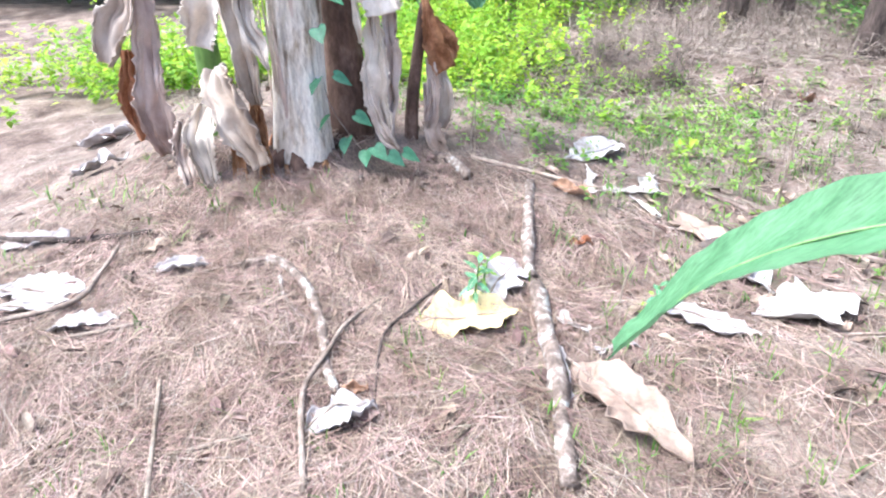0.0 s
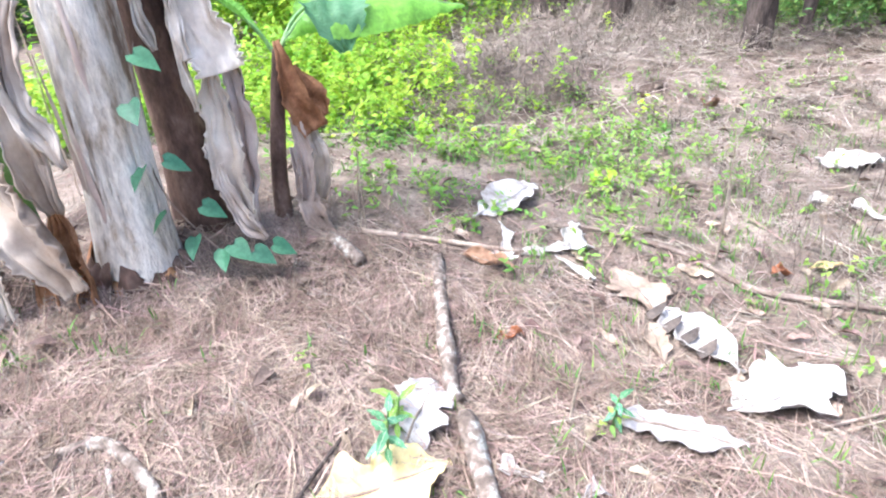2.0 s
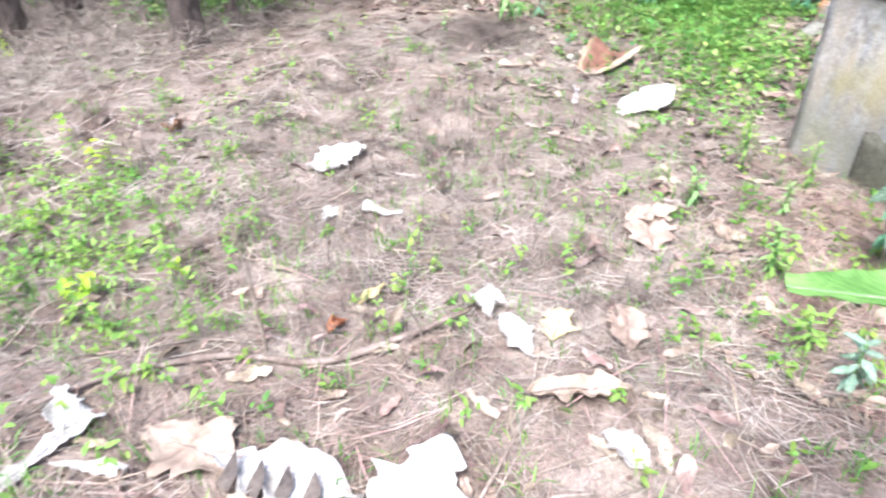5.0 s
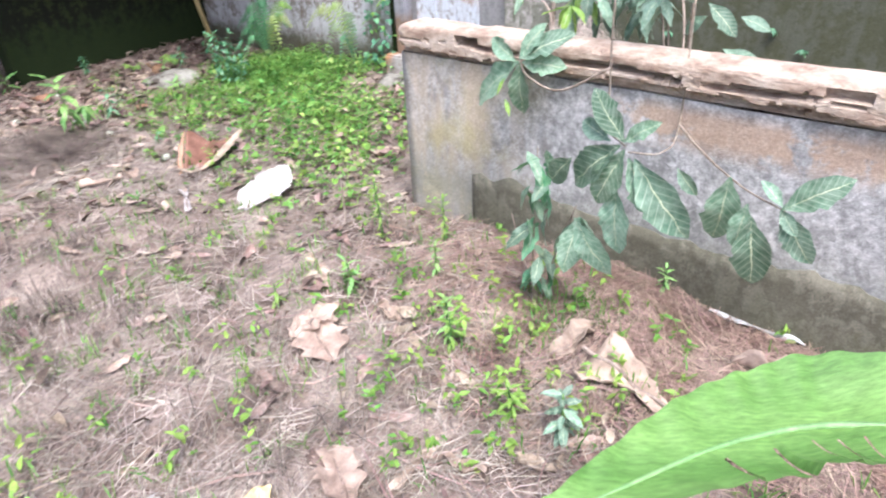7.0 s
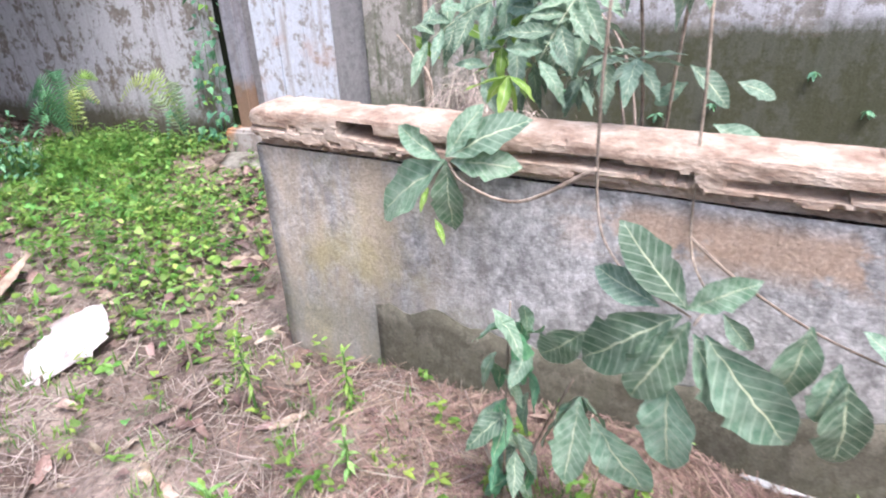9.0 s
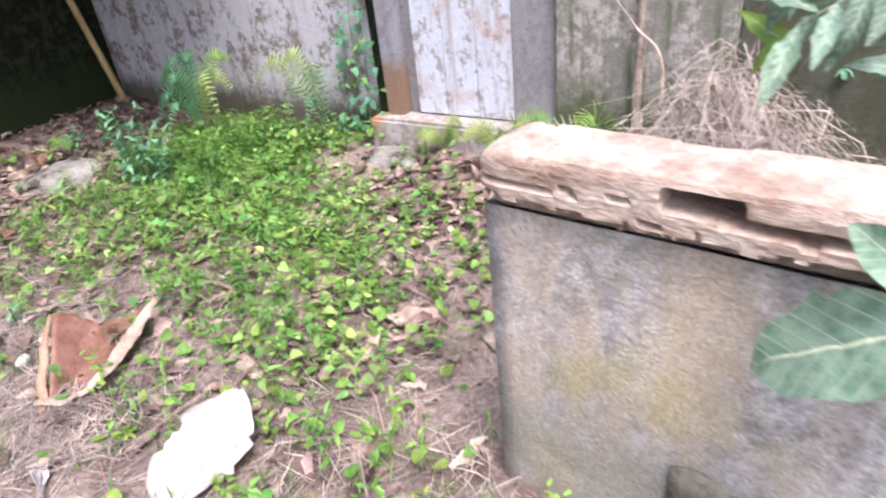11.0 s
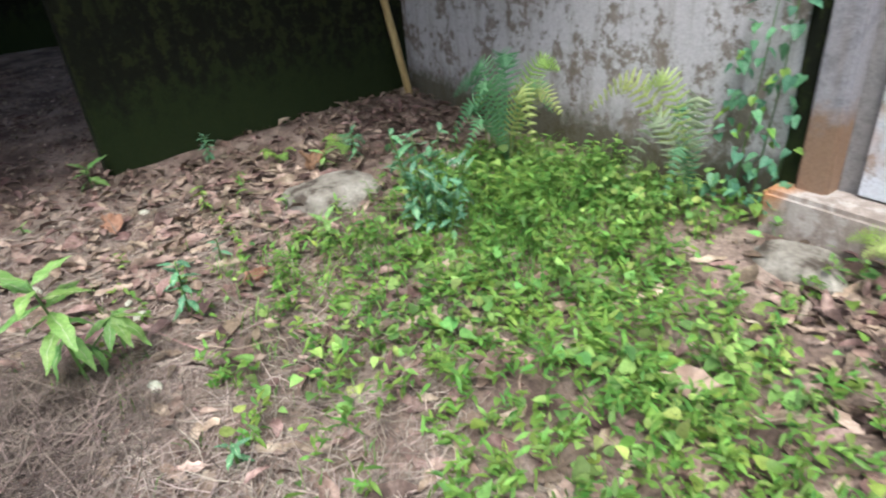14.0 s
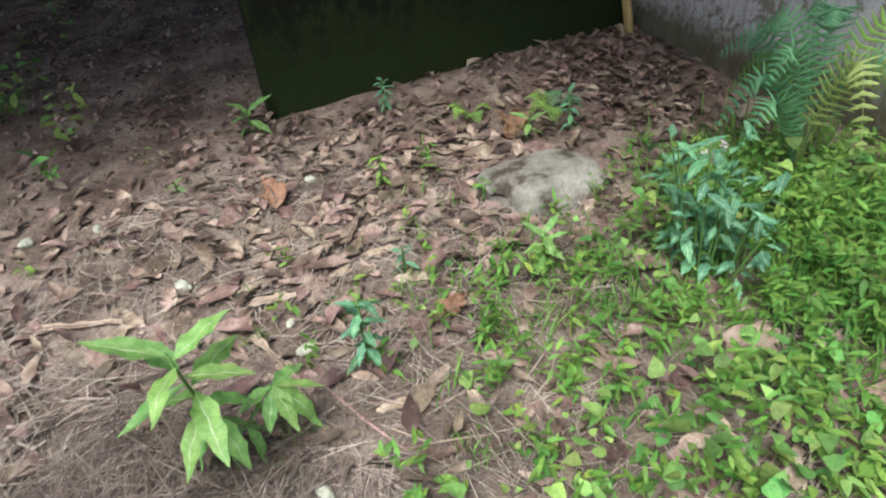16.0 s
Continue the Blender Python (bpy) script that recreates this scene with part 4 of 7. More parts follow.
# ---- dry leaves on the ground ----
def fallen(name, x, y, length, width, turn, material, label, curl=0.05, lift=0.0, fold=0.0, seed=0, shape="broad", wave=0.02, group=""):
    """A large fallen leaf: it follows the ground, with curled rims and a lobed, torn edge. turn: degrees of its long axis."""
    rows, cols = 22, 14
    ca, sa = math.cos(radians(turn)), math.sin(radians(turn))
    V, F = [], []
    for i in range(rows + 1):
        u = i / rows
        if shape == "broad":
            prof = math.sin(math.pi * min(1, 0.04 + u * 0.97)) ** 0.6
        elif shape == "long":
            prof = math.sin(math.pi * min(1, 0.03 + u * 0.97)) ** 0.8
        else:
            prof = 0.75 + 0.25 * math.sin(5 * u + seed)
        tear = 1 + 0.36 * noise.noise(Vector((u * 6, seed, 0))) + 0.24 * noise.noise(Vector((u * 23, seed, 5)))
        for j in range(cols + 1):
            a = -1 + 2 * j / cols
            tj = tear + 0.3 * noise.noise(Vector((u * 8, seed + (3 if a > 0 else 0), 3))) * abs(a)
            lx, ly = (u - 0.5) * length, a * width / 2 * prof * tj
            h = curl * (abs(a) ** 2.2) * (0.6 + 0.8 * noise.noise(Vector((u * 3, seed * 2 + (1 if a > 0 else 5), 1)))) * prof
            h += lift * (u ** 2) + fold * max(0, 0.5 - abs(a)) * prof
            h += wave * (0.5 + noise.noise(Vector((lx * 14, ly * 14, seed)))) + 0.3 * wave * noise.noise(Vector((lx * 40, ly * 40, seed)))
            ly -= 0.4 * curl * a * abs(a)
            px, py = x + lx * ca - ly * sa, y + lx * sa + ly * ca
            V.append(Vector((px, py, g(px, py) + 0.010 + max(0.0, h))))
    n = cols + 1
    for i in range(rows):
        for j in range(cols):
            F.append((i * n + j, i * n + j + 1, (i + 1) * n + j + 1, (i + 1) * n + j))
    base = (x, y, g(x, y))
    me = mesh_of(name, [v - Vector(base) for v in V], F, material)
    ob = new(name, me)
    ob.location = base
    so = ob.modifiers.new("thickness", "SOLIDIFY")
    so.thickness = 0.0025
    n2 = cols // 2
    line = [V[i * n + n2] - Vector(base) + Vector((0, 0, 0.003)) for i in range(1, rows)]
    stalk = line[0] - Vector((ca, sa, 0)) * (0.12 * length) + Vector((0, 0, 0.006))
    part("midrib", tube([stalk] + line[::3], [0.0045 * length / 0.3, 0.004 * length / 0.3, 0.0015], 5, 24), M_TWIG if material is not M_LEAF_WHITE else M_LEAF_GREY, ob, "raised dry midrib and stalk")
    return tagged(ob, label, "leaf", group)


DRY = "large fallen leaves"
FALLEN = [
    (0.94, 3.60, 0.62, 0.27, 46, M_LEAF_WHITE, "large bleached white dry leaf on pine straw", 0.05, 0.03, 0, "long", 0.02),
    (0.80, 3.16, 0.24, 0.13, 70, M_LEAF_WHITE, "bleached white scrap of dry leaf", 0.03, 0, 0, "torn", 0.02),
    (1.03, 3.12, 0.34, 0.13, 12, M_LEAF_WHITE, "bleached white scrap of dry leaf", 0.03, 0, 0, "torn", 0.02),
    (1.06, 2.97, 0.20, 0.07, -60, M_LEAF_WHITE, "narrow bleached strip of dry leaf", 0.02, 0, 0, "torn", 0.015),
    (1.15, 3.24, 0.18, 0.12, 60, M_LEAF_WHITE, "bleached white scrap of dry leaf", 0.03, 0.02, 0, "torn", 0.015),
    (0.68, 3.02, 0.24, 0.12, -40, M_LEAF_BROWN, "brown curled dry leaf on pine straw", 0.06, 0.02, 0, "broad", 0.02),
    (1.28, 2.82, 0.36, 0.26, 95, M_LEAF_TAN, "tan dry leaf on pine straw", 0.04, 0, 0, "broad", 0.02),
    (1.20, 2.48, 0.22, 0.13, -100, M_LEAF_TAN, "tan curled dry leaf under a pale one", 0.05, 0, 0, "broad", 0.025),
    (1.50, 2.12, 0.42, 0.29, 5, M_LEAF_WHITE, "large bleached white lobed dry leaf", 0.05, 0.03, 0, "broad", 0.03),
    (1.05, 2.02, 0.38, 0.20, -30, M_LEAF_GREY, "large pale grey crumpled dry leaf", 0.04, 0, 0, "broad", 0.03),
    (0.50, 1.96, 0.13, 0.08, -30, M_LEAF_WHITE, "small bleached scrap of dry leaf", 0.03, 0, 0, "torn", 0.015),
    (0.64, 1.85, 0.16, 0.08, 20, M_LEAF_GREY, "small grey scrap of dry leaf", 0.03, 0, 0, "torn", 0.015),
    (0.10, 1.99, 0.42, 0.24, 12, M_LEAF_YELLOW, "large yellow dry leaf on pine straw", 0.04, 0.01, 0.02, "broad", 0.02),
    (0.24, 2.22, 0.34, 0.24, 60, M_LEAF_GREY, "pale speckled dry leaf on pine straw", 0.04, 0, 0, "broad", 0.02),
    (0.62, 1.56, 0.52, 0.24, -52, M_LEAF_TAN, "large papery tan dry leaf beside a log", 0.06, 0, 0, "broad", 0.03),
    (0.40, 1.78, 0.40, 0.10, -80, M_LEAF_GREY, "pale strip of dry leaf beside a log", 0.03, 0, 0, "long", 0.02),
    (-0.33, 1.47, 0.24, 0.15, 20, M_LEAF_GREY, "grey crumpled dry leaf under a twig", 0.06, 0, 0.03, "broad", 0.045),
    (-0.30, 1.57, 0.10, 0.07, 10, M_LEAF_BROWN, "small brown curled dry leaf", 0.05, 0.02, 0, "broad", 0.02),
    (0.64, 2.56, 0.11, 0.08, 0, M_LEAF_RED, "small red-brown curled dry leaf", 0.05, 0.01, 0, "broad", 0.02),
    (-1.05, 2.19, 0.22, 0.13, 15, M_LEAF_GREY, "pale grey dry leaf on pine straw", 0.04, 0, 0.01, "broad", 0.025),
    (-1.62, 2.14, 0.40, 0.20, -5, M_LEAF_GREY, "pale grey crumpled dry leaf", 0.04, 0, 0, "broad", 0.03),
    (-1.58, 2.02, 0.34, 0.14, 5, M_LEAF_GREY, "pale grey crumpled dry leaf", 0.03, 0, 0, "broad", 0.03),
    (-1.34, 1.90, 0.26, 0.12, 12, M_LEAF_GREY, "pale grey crumpled dry leaf", 0.03, 0, 0, "broad", 0.025),
    (-1.80, 2.46, 0.30, 0.12, 0, M_LEAF_GREY, "pale grey dry leaf beside a stick", 0.03, 0, 0, "torn", 0.025),
    (-1.22, 2.36, 0.13, 0.09, 40, M_LEAF_TAN, "small tan dry leaf", 0.03, 0, 0, "broad", 0.02),
    (-2.05, 3.75, 0.42, 0.20, 5, M_LEAF_GREY, "grey curled dry leaf on rough ground", 0.08, 0, 0, "broad", 0.04),
    (-1.85, 3.22, 0.30, 0.18, 30, M_LEAF_GREY, "grey crumpled dry leaf on rough ground", 0.06, 0, 0, "broad", 0.05),
    (3.10, 3.74, 0.36, 0.30, -20, M_LEAF_WHITE, "bleached white crumpled dry leaf", 0.05, 0.02, 0.02, "broad", 0.04),
    (2.42, 2.39, 0.20, 0.15, 30, M_LEAF_WHITE, "bleached white dry leaf on soil", 0.05, 0.02, 0, "broad", 0.03),
    (2.28, 2.20, 0.22, 0.15, 60, M_LEAF_WHITE, "bleached white dry leaf on soil", 0.05, 0.02, 0, "broad", 0.03),
    (2.43, 2.09, 0.19, 0.15, 10, M_LEAF_YELLOW, "pale yellow dry leaf on soil", 0.04, 0.01, 0, "broad", 0.02),
    (2.14, 1.88, 0.36, 0.17, -55, M_LEAF_TAN, "large pale tan dry leaf", 0.05, 0, 0, "broad", 0.03),
    (3.27, 2.01, 0.34, 0.26, 30, M_LEAF_TAN, "large tan dry leaf on soil", 0.04, 0, 0, "broad", 0.03),
    (1.98, 1.67, 0.18, 0.14, 70, M_LEAF_WHITE, "bleached white dry leaf on soil", 0.04, 0, 0, "broad", 0.02),
    (2.22, 2.84, 0.16, 0.07, -10, M_LEAF_YELLOW, "yellow dry leaf on dry ground", 0.03, 0.02, 0, "long", 0.02),
    (1.99, 2.83, 0.12, 0.09, 10, M_LEAF_RED, "red-brown crumpled dry leaf", 0.05, 0, 0, "broad", 0.04),
    (2.60, 3.38, 0.14, 0.09, 10, M_LEAF_WHITE, "small bleached dry leaf on soil", 0.03, 0, 0, "broad", 0.02),
    (2.76, 3.18, 0.20, 0.07, -60, M_LEAF_WHITE, "narrow bleached dry leaf on soil", 0.03, 0, 0, "torn", 0.02),
    (2.95, 5.0, 0.22, 0.16, 30, M_LEAF_BROWN, "brown dry leaf on rough ground", 0.07, 0, 0, "broad", 0.04),
    (2.98, 5.06, 0.13, 0.06, 50, M_LEAF_WHITE, "small bleached dry leaf on soil", 0.03, 0.03, 0, "torn", 0.02),
    (2.56, 1.86, 0.26, 0.20, 20, M_LEAF_TAN, "tan dry leaf on bare soil", 0.04, 0, 0, "broad", 0.02),
    (3.33, 2.01, 0.26, 0.16, -50, M_LEAF_TAN, "tan torn dry leaf on soil", 0.05, 0.02, 0, "broad", 0.03),
    (3.38, 1.70, 0.20, 0.09, 35, M_LEAF_TAN, "tan torn dry leaf on soil", 0.05, 0, 0, "broad", 0.03),
    (3.05, 0.97, 0.26, 0.16, -60, M_LEAF_TAN, "tan dry leaf on red pine straw", 0.05, 0, 0, "broad", 0.03),
    (2.76, 0.26, 0.42, 0.16, -125, M_LEAF_TAN, "large curled dry leaf at the wall's foot", 0.11, 0, 0, "long", 0.03),
    (2.62, 0.58, 0.26, 0.13, -100, M_LEAF_TAN, "dry leaf on red pine straw", 0.05, 0, 0, "broad", 0.03),
    (4.76, 2.47, 0.42, 0.31, -35, M_LEAF_WHITE, "large bleached white dry leaf", 0.03, 0.10, 0, "broad", 0.02),
    (4.70, 2.95, 0.30, 0.08, 20, M_LEAF_GREY, "narrow pale dry leaf on soil", 0.03, 0, 0, "torn", 0.02),
    (8.05, 4.20, 0.30, 0.20, 20, M_LEAF_BROWN, "brown curled dry leaf by a stone", 0.09, 0, 0, "broad", 0.03),
    (6.90, 3.03, 0.26, 0.15, -20, M_LEAF_TAN, "pale brown dry leaf among creepers", 0.04, 0, 0, "broad", 0.02),
    (6.56, 4.52, 0.20, 0.06, -50, M_LEAF_TAN, "narrow pale dry leaf on soil", 0.02, 0, 0, "long", 0.015),
    (6.20, 5.05, 0.34, 0.06, -60, M_LEAF_TAN, "narrow pale dry leaf strip", 0.02, 0, 0, "torn", 0.015),
    (6.35, 4.35, 0.28, 0.06, 70, M_LEAF_TAN, "narrow pale dry leaf strip", 0.02, 0, 0, "torn", 0.02),
    (6.27, 4.20, 0.22, 0.06, 60, M_LEAF_TAN, "narrow pale dry leaf strip", 0.02, 0, 0, "torn", 0.02),
    (6.75, 3.92, 0.18, 0.10, -10, M_LEAF_BROWN, "brown dry leaf on bare soil", 0.04, 0, 0, "broad", 0.02),
    (7.15, 5.0, 0.30, 0.14, 50, M_LEAF_BROWN, "brown oak-like dry leaves", 0.05, 0, 0, "torn", 0.03),
    (7.05, 4.50, 0.26, 0.10, 20, M_LEAF_TAN, "pale brown dry leaf on litter", 0.04, 0, 0, "torn", 0.03),
    (6.30, 2.15, 0.26, 0.16, 70, M_LEAF_TAN, "tan dry leaf among creepers", 0.04, 0, 0, "broad", 0.03),
    (5.30, 1.75, 0.24, 0.15, 70, M_LEAF_TAN, "tan dry leaf among creepers", 0.04, 0, 0, "broad", 0.03),
    (5.65, 2.05, 0.22, 0.12, 110, M_LEAF_TAN, "tan dry leaf among creepers", 0.04, 0, 0, "broad", 0.03),
    (5.15, 3.45, 0.22, 0.10, 40, M_LEAF_TAN, "pale dry leaf on straw", 0.04, 0, 0, "torn", 0.03),
    (5.05, 3.6, 0.26, 0.12, 100, M_LEAF_TAN, "pale dry leaf on straw", 0.04, 0, 0, "torn", 0.03),
]
for k, (x, y, ln, wd, tn, mm, lb, cu, li, fo, sh, wv) in enumerate(FALLEN):
    fallen("dry_leaf", x, y, ln, wd, tn, mm, lb, cu, li, fo, k * 1.37 + 0.4, sh, wv, DRY)

# the striped leaf: a bleached sheet, shade in the folds between its ribs painted as dark strips
sx, sy = 1.36, 2.50
striped = fallen("dry_leaf", sx, sy, 0.50, 0.25, -76, M_LEAF_WHITE, "bleached leaf with dark folds across it", 0.06, 0, 0.03, 91, "long", 0.02, DRY)
for k in range(4):
    a = radians(-72)
    f = -0.14 + 0.085 * k
    x0, y0 = sx + math.cos(a) * f - 0.10 * math.cos(a + 1.57), sy + math.sin(a) * f - 0.10 * math.sin(a + 1.57)
    P = [(x0, y0, g(x0, y0) + 0.045), (x0 + 0.05, y0 + 0.01, g(x0, y0) + 0.066), (x0 + 0.10, y0 + 0.045, g(x0, y0) + 0.066)]
    adopt(striped, part("dark_fold", strip(P, [0.02, 0.022, 0.004], (0.3, -0.9, 0.1), (0.4,), 8, 4, 0.006, 12, k), M_FOLD_SHADE, striped, "near-black strip painted as the shade in a fold"))

# the big curled brown leaf by the creepers
curl = root("curled_leaf", 5.38, 3.06, g(5.38, 3.06), "big brown leathery leaf curled like a boat on soil", "leaf", DRY)
bx, by, bz = 5.38, 3.06, g(5.38, 3.06)
def cup_sheet(rows=26, cols=26):
    """A leathery leaf lying open like a scoop: low tip, raised ragged back, sagging middle."""
    c00, c10, c01, c11 = Vector((5.13, 3.08, 0.03)), Vector((5.17, 2.97, 0.02)), Vector((5.46, 3.12, 0.20)), Vector((5.52, 2.76, 0.16))
    V, F = [], []
    for i in range(rows + 1):
        v = i / rows
        for j in range(cols + 1):
            u = j / cols
            top = 1 + 0.16 * noise.noise(Vector((u * 5, 0, 3))) + 0.07 * noise.noise(Vector((u * 14, 0, 3)))
            w = min(v * top, 1.15)
            p = (c00 * (1 - u) + c10 * u) * (1 - w) + (c01 * (1 - u) + c11 * u) * w
            sag = math.sin(math.pi * u) * math.sin(math.pi * min(1, v * 0.62 + 0.12))
            p.z -= 0.13 * sag
            p.x += 0.08 * sag
            p.z += 0.014 * noise.noise(Vector((u * 4, v * 3, 1))) + 0.006 * noise.noise(Vector((u * 11, v * 9, 1)))
            V.append(Vector((p.x, p.y, bz + max(0.012, p.z))))
    n = cols + 1
    for i in range(rows):
        for j in range(cols):
            F.append((i * n + j, i * n + j + 1, (i + 1) * n + j + 1, (i + 1) * n + j))
    return V, F


ob = under(curl, "blade", cup_sheet(), M_LEAF_LEATHER)
ob.modifiers.new("thickness", "SOLIDIFY").thickness = 0.004
ob = under(curl, "rolled_rim", strip([(5.10, 3.10, bz + 0.025), (5.20, 3.13, bz + 0.07), (5.33, 3.145, bz + 0.14), (5.45, 3.13, bz + 0.215)], [0.02, 0.035, 0.03, 0.008], (-0.5, -0.7, 0.3), (1.3, 1.7), 20, 10, 0.012, 14, 8, 0.4), M_LEAF_BROWN, "pale rolled leaf rim")
ob.modifiers.new("thickness", "SOLIDIFY").thickness = 0.003
ob = under(curl, "turned_lip", strip([(5.15, 2.98, bz + 0.03), (5.24, 2.90, bz + 0.06), (5.36, 2.83, bz + 0.10), (5.53, 2.755, bz + 0.165)], [0.01, 0.026, 0.032, 0.010], (-0.6, -0.55, -0.25), (-0.8, -1.0), 20, 8, 0.016, 14, 9, 0.5), M_LEAF_TAN, "pale outturned leaf lip")
ob.modifiers.new("thickness", "SOLIDIFY").thickness = 0.003


# ---- sticks and logs ----
def stick(name, pts, radii, material, label, category="twig", seed=0, seg=7, wob=0.25, lift=0.0, group="fallen twigs"):
    top = max(radii)
    radii = [r * 1.15 for r in radii]
    P = [(x, y, g(x, y) + 0.012 + top * 0.7 + lift * math.sin(math.pi * k / (len(pts) - 1))) for k, (x, y) in enumerate(pts)]
    base = Vector((pts[0][0], pts[0][1], g(*pts[0])))
    V, F = tube(P, radii, seg, 6 * (len(P) - 1) + 2, wob, seed)
    ob = new(name, mesh_of(name, [v - base for v in V], F, material))
    ob.location = base
    return tagged(ob, label, category, group)


stick("rotten_log", [(0.46, 3.04), (0.41, 2.7), (0.37, 2.35), (0.375, 2.26)], [0.022, 0.026, 0.024], M_LICHEN, "thin rotting log spotted with lichen on pine straw", "log", 3, 10, 0.5, group="rotting logs")
stick("rotten_log", [(0.385, 2.2), (0.385, 1.9), (0.385, 1.62), (0.36, 1.25)], [0.026, 0.03, 0.028], M_LICHEN, "thin rotting log spotted with lichen on pine straw", "log", 5, 10, 0.5, group="rotting logs")
stick("log_stub", [(0.02, 3.16), (0.09, 3.06), (0.14, 2.99)], [0.02, 0.026, 0.024], M_LICHEN, "short broken stub of rotten wood", "log", 6, 9, 0.5)
stick("crooked_branch", [(-0.80, 2.21), (-0.68, 2.22), (-0.54, 2.08), (-0.45, 1.88), (-0.41, 1.70), (-0.36, 1.58)], [0.016, 0.018, 0.016, 0.012], M_LICHEN, "crooked grey branch spotted with lichen", "branch", 7, 9, 0.4)
stick("crooked_branch", [(-0.66, 2.16), (-0.60, 2.0), (-0.50, 1.9)], [0.009, 0.008, 0.005], M_LICHEN, "short grey side branch", "branch", 8)
stick("twig", [(-0.40, 1.20), (-0.46, 1.54), (-0.41, 1.73), (-0.35, 1.90), (-0.20, 2.09)], [0.009, 0.008, 0.005], M_TWIG, "pale bent twig on pine straw", seed=9, lift=0.03)
stick("twig", [(0.02, 2.19), (-0.12, 1.99), (-0.22, 1.82), (-0.23, 1.54)], [0.005, 0.006, 0.004], M_BARK, "thin dark bent twig", seed=10, lift=0.03)
stick("long_stick", [(-1.75, 1.74), (-1.12, 1.89), (-0.68, 2.11)], [0.007, 0.007, 0.004], M_TWIG, "long thin pale stick on pine straw", seed=11)
stick("long_stick", [(-1.02, 2.14), (-0.71, 2.25), (-0.39, 2.34)], [0.005, 0.005, 0.003], M_TWIG, "long thin pale stick on pine straw", seed=12)
stick("twig", [(-1.75, 1.92), (-1.42, 2.0), (-1.39, 2.18), (-1.39, 2.37)], [0.009, 0.009, 0.006], M_TWIG, "pale bent twig on pine straw", seed=13, lift=0.03)
stick("twig", [(-2.1, 2.5), (-1.62, 2.43), (-1.27, 2.45)], [0.012, 0.013, 0.01], M_BARK, "dark stick on pine straw", seed=14)
stick("twig", [(-0.83, 1.15), (-0.97, 1.66)], [0.007, 0.006], M_TWIG, "pale straight twig on straw", seed=15)
stick("twig", [(-0.86, 1.36), (-0.59, 1.43)], [0.007, 0.005], M_TWIG, "short pale twig on pine straw", seed=16)
stick("twig", [(-0.22, 1.56), (0.0, 1.58)], [0.006, 0.004], M_TWIG, "short pale twig on pine straw", seed=17)
stick("long_branch", [(0.16, 3.25), (0.42, 3.21), (0.86, 3.09)], [0.012, 0.012, 0.009], M_PALE_BARK, "long pale peeled branch", "branch", 18)
stick("long_branch", [(1.10, 3.32), (1.31, 3.25), (1.63, 3.04), (1.80, 2.77), (2.05, 2.58), (2.36, 2.43)], [0.007, 0.011, 0.013, 0.010], M_TWIG, "long grey-brown branch on dry ground", "branch", 19)
stick("twig", [(1.30, 3.42), (1.62, 3.2), (1.75, 2.98)], [0.004, 0.004, 0.002], M_TWIG, "thin grey twig on dry ground", seed=20)
stick("twig", [(1.5, 1.96), (1.9, 1.99), (2.3, 2.1)], [0.005, 0.005, 0.003], M_TWIG, "thin grey twig on dry ground", seed=21)
stick("twig", [(0.10, 2.55), (0.25, 2.52), (0.38, 2.44)], [0.004, 0.005, 0.003], M_TWIG, "thin pale twig on pine straw", seed=22)
fallen("bark_sheet", 2.70, 0.76, 0.58, 0.24, 217, M_LEAF_TAN, "curled sheet of pale peeled bark on red pine straw", 0.07, 0.01, 0.04, 7.7, "torn", 0.03)
stick("twig", [(3.2, 0.72), (3.05, 0.86), (2.95, 1.05), (2.85, 1.2)], [0.0025, 0.003, 0.002], M_BARK, "thin dark twig on straw", seed=24)
stick("twig", [(5.5, 4.8), (5.9, 4.75), (6.35, 4.5)], [0.007, 0.007, 0.004], M_BARK, "dark twig beside a sapling", seed=25)
stick("twig", [(5.35, 2.2), (5.7, 2.55), (5.75, 2.75)], [0.008, 0.01, 0.006], M_TWIG, "brown stick among creepers", seed=26)
stick("twig", [(6.72, 1.75), (7.0, 1.62), (7.1, 1.52)], [0.012, 0.014, 0.008], M_TWIG, "pale stick by the plinth", seed=27)
for k, (x, y, h, dx, dy) in enumerate([(1.74, 2.96, 0.62, 0.02, 0.05), (0.18, 3.25, 0.42, 0.0, 0.03), (4.28, 1.95, 0.34, 0.06, 0.0), (0.73, 2.17, 0.22, 0.05, 0.04), (2.1, 2.5, 0.2, -0.05, 0.02)]):
    V, F = tube([(x, y, g(x, y) - 0.02), (x + dx * 0.3, y + dy * 0.2, g(x, y) + h * 0.5), (x + dx, y + dy, g(x, y) + h)], [0.005, 0.004, 0.002], 6, 10, 0.2, k)
    thing("upright_twig", (V, F), M_TWIG, "thin dry twig standing upright in the soil", "twig", "fallen twigs")

# pole against the wall corner
pole = thing("bamboo_pole", tube([(9.36, 3.95, g(9.36, 3.95) - 0.02), (9.34, 4.1, 0.9), (9.3, 4.24, 1.7), (9.27, 4.36, 2.5)], [0.03, 0.027, 0.023], 10, 30, 0.08, 4), M_BAMBOO, "thin yellowed bamboo pole leaning in the wall corner", "pole")


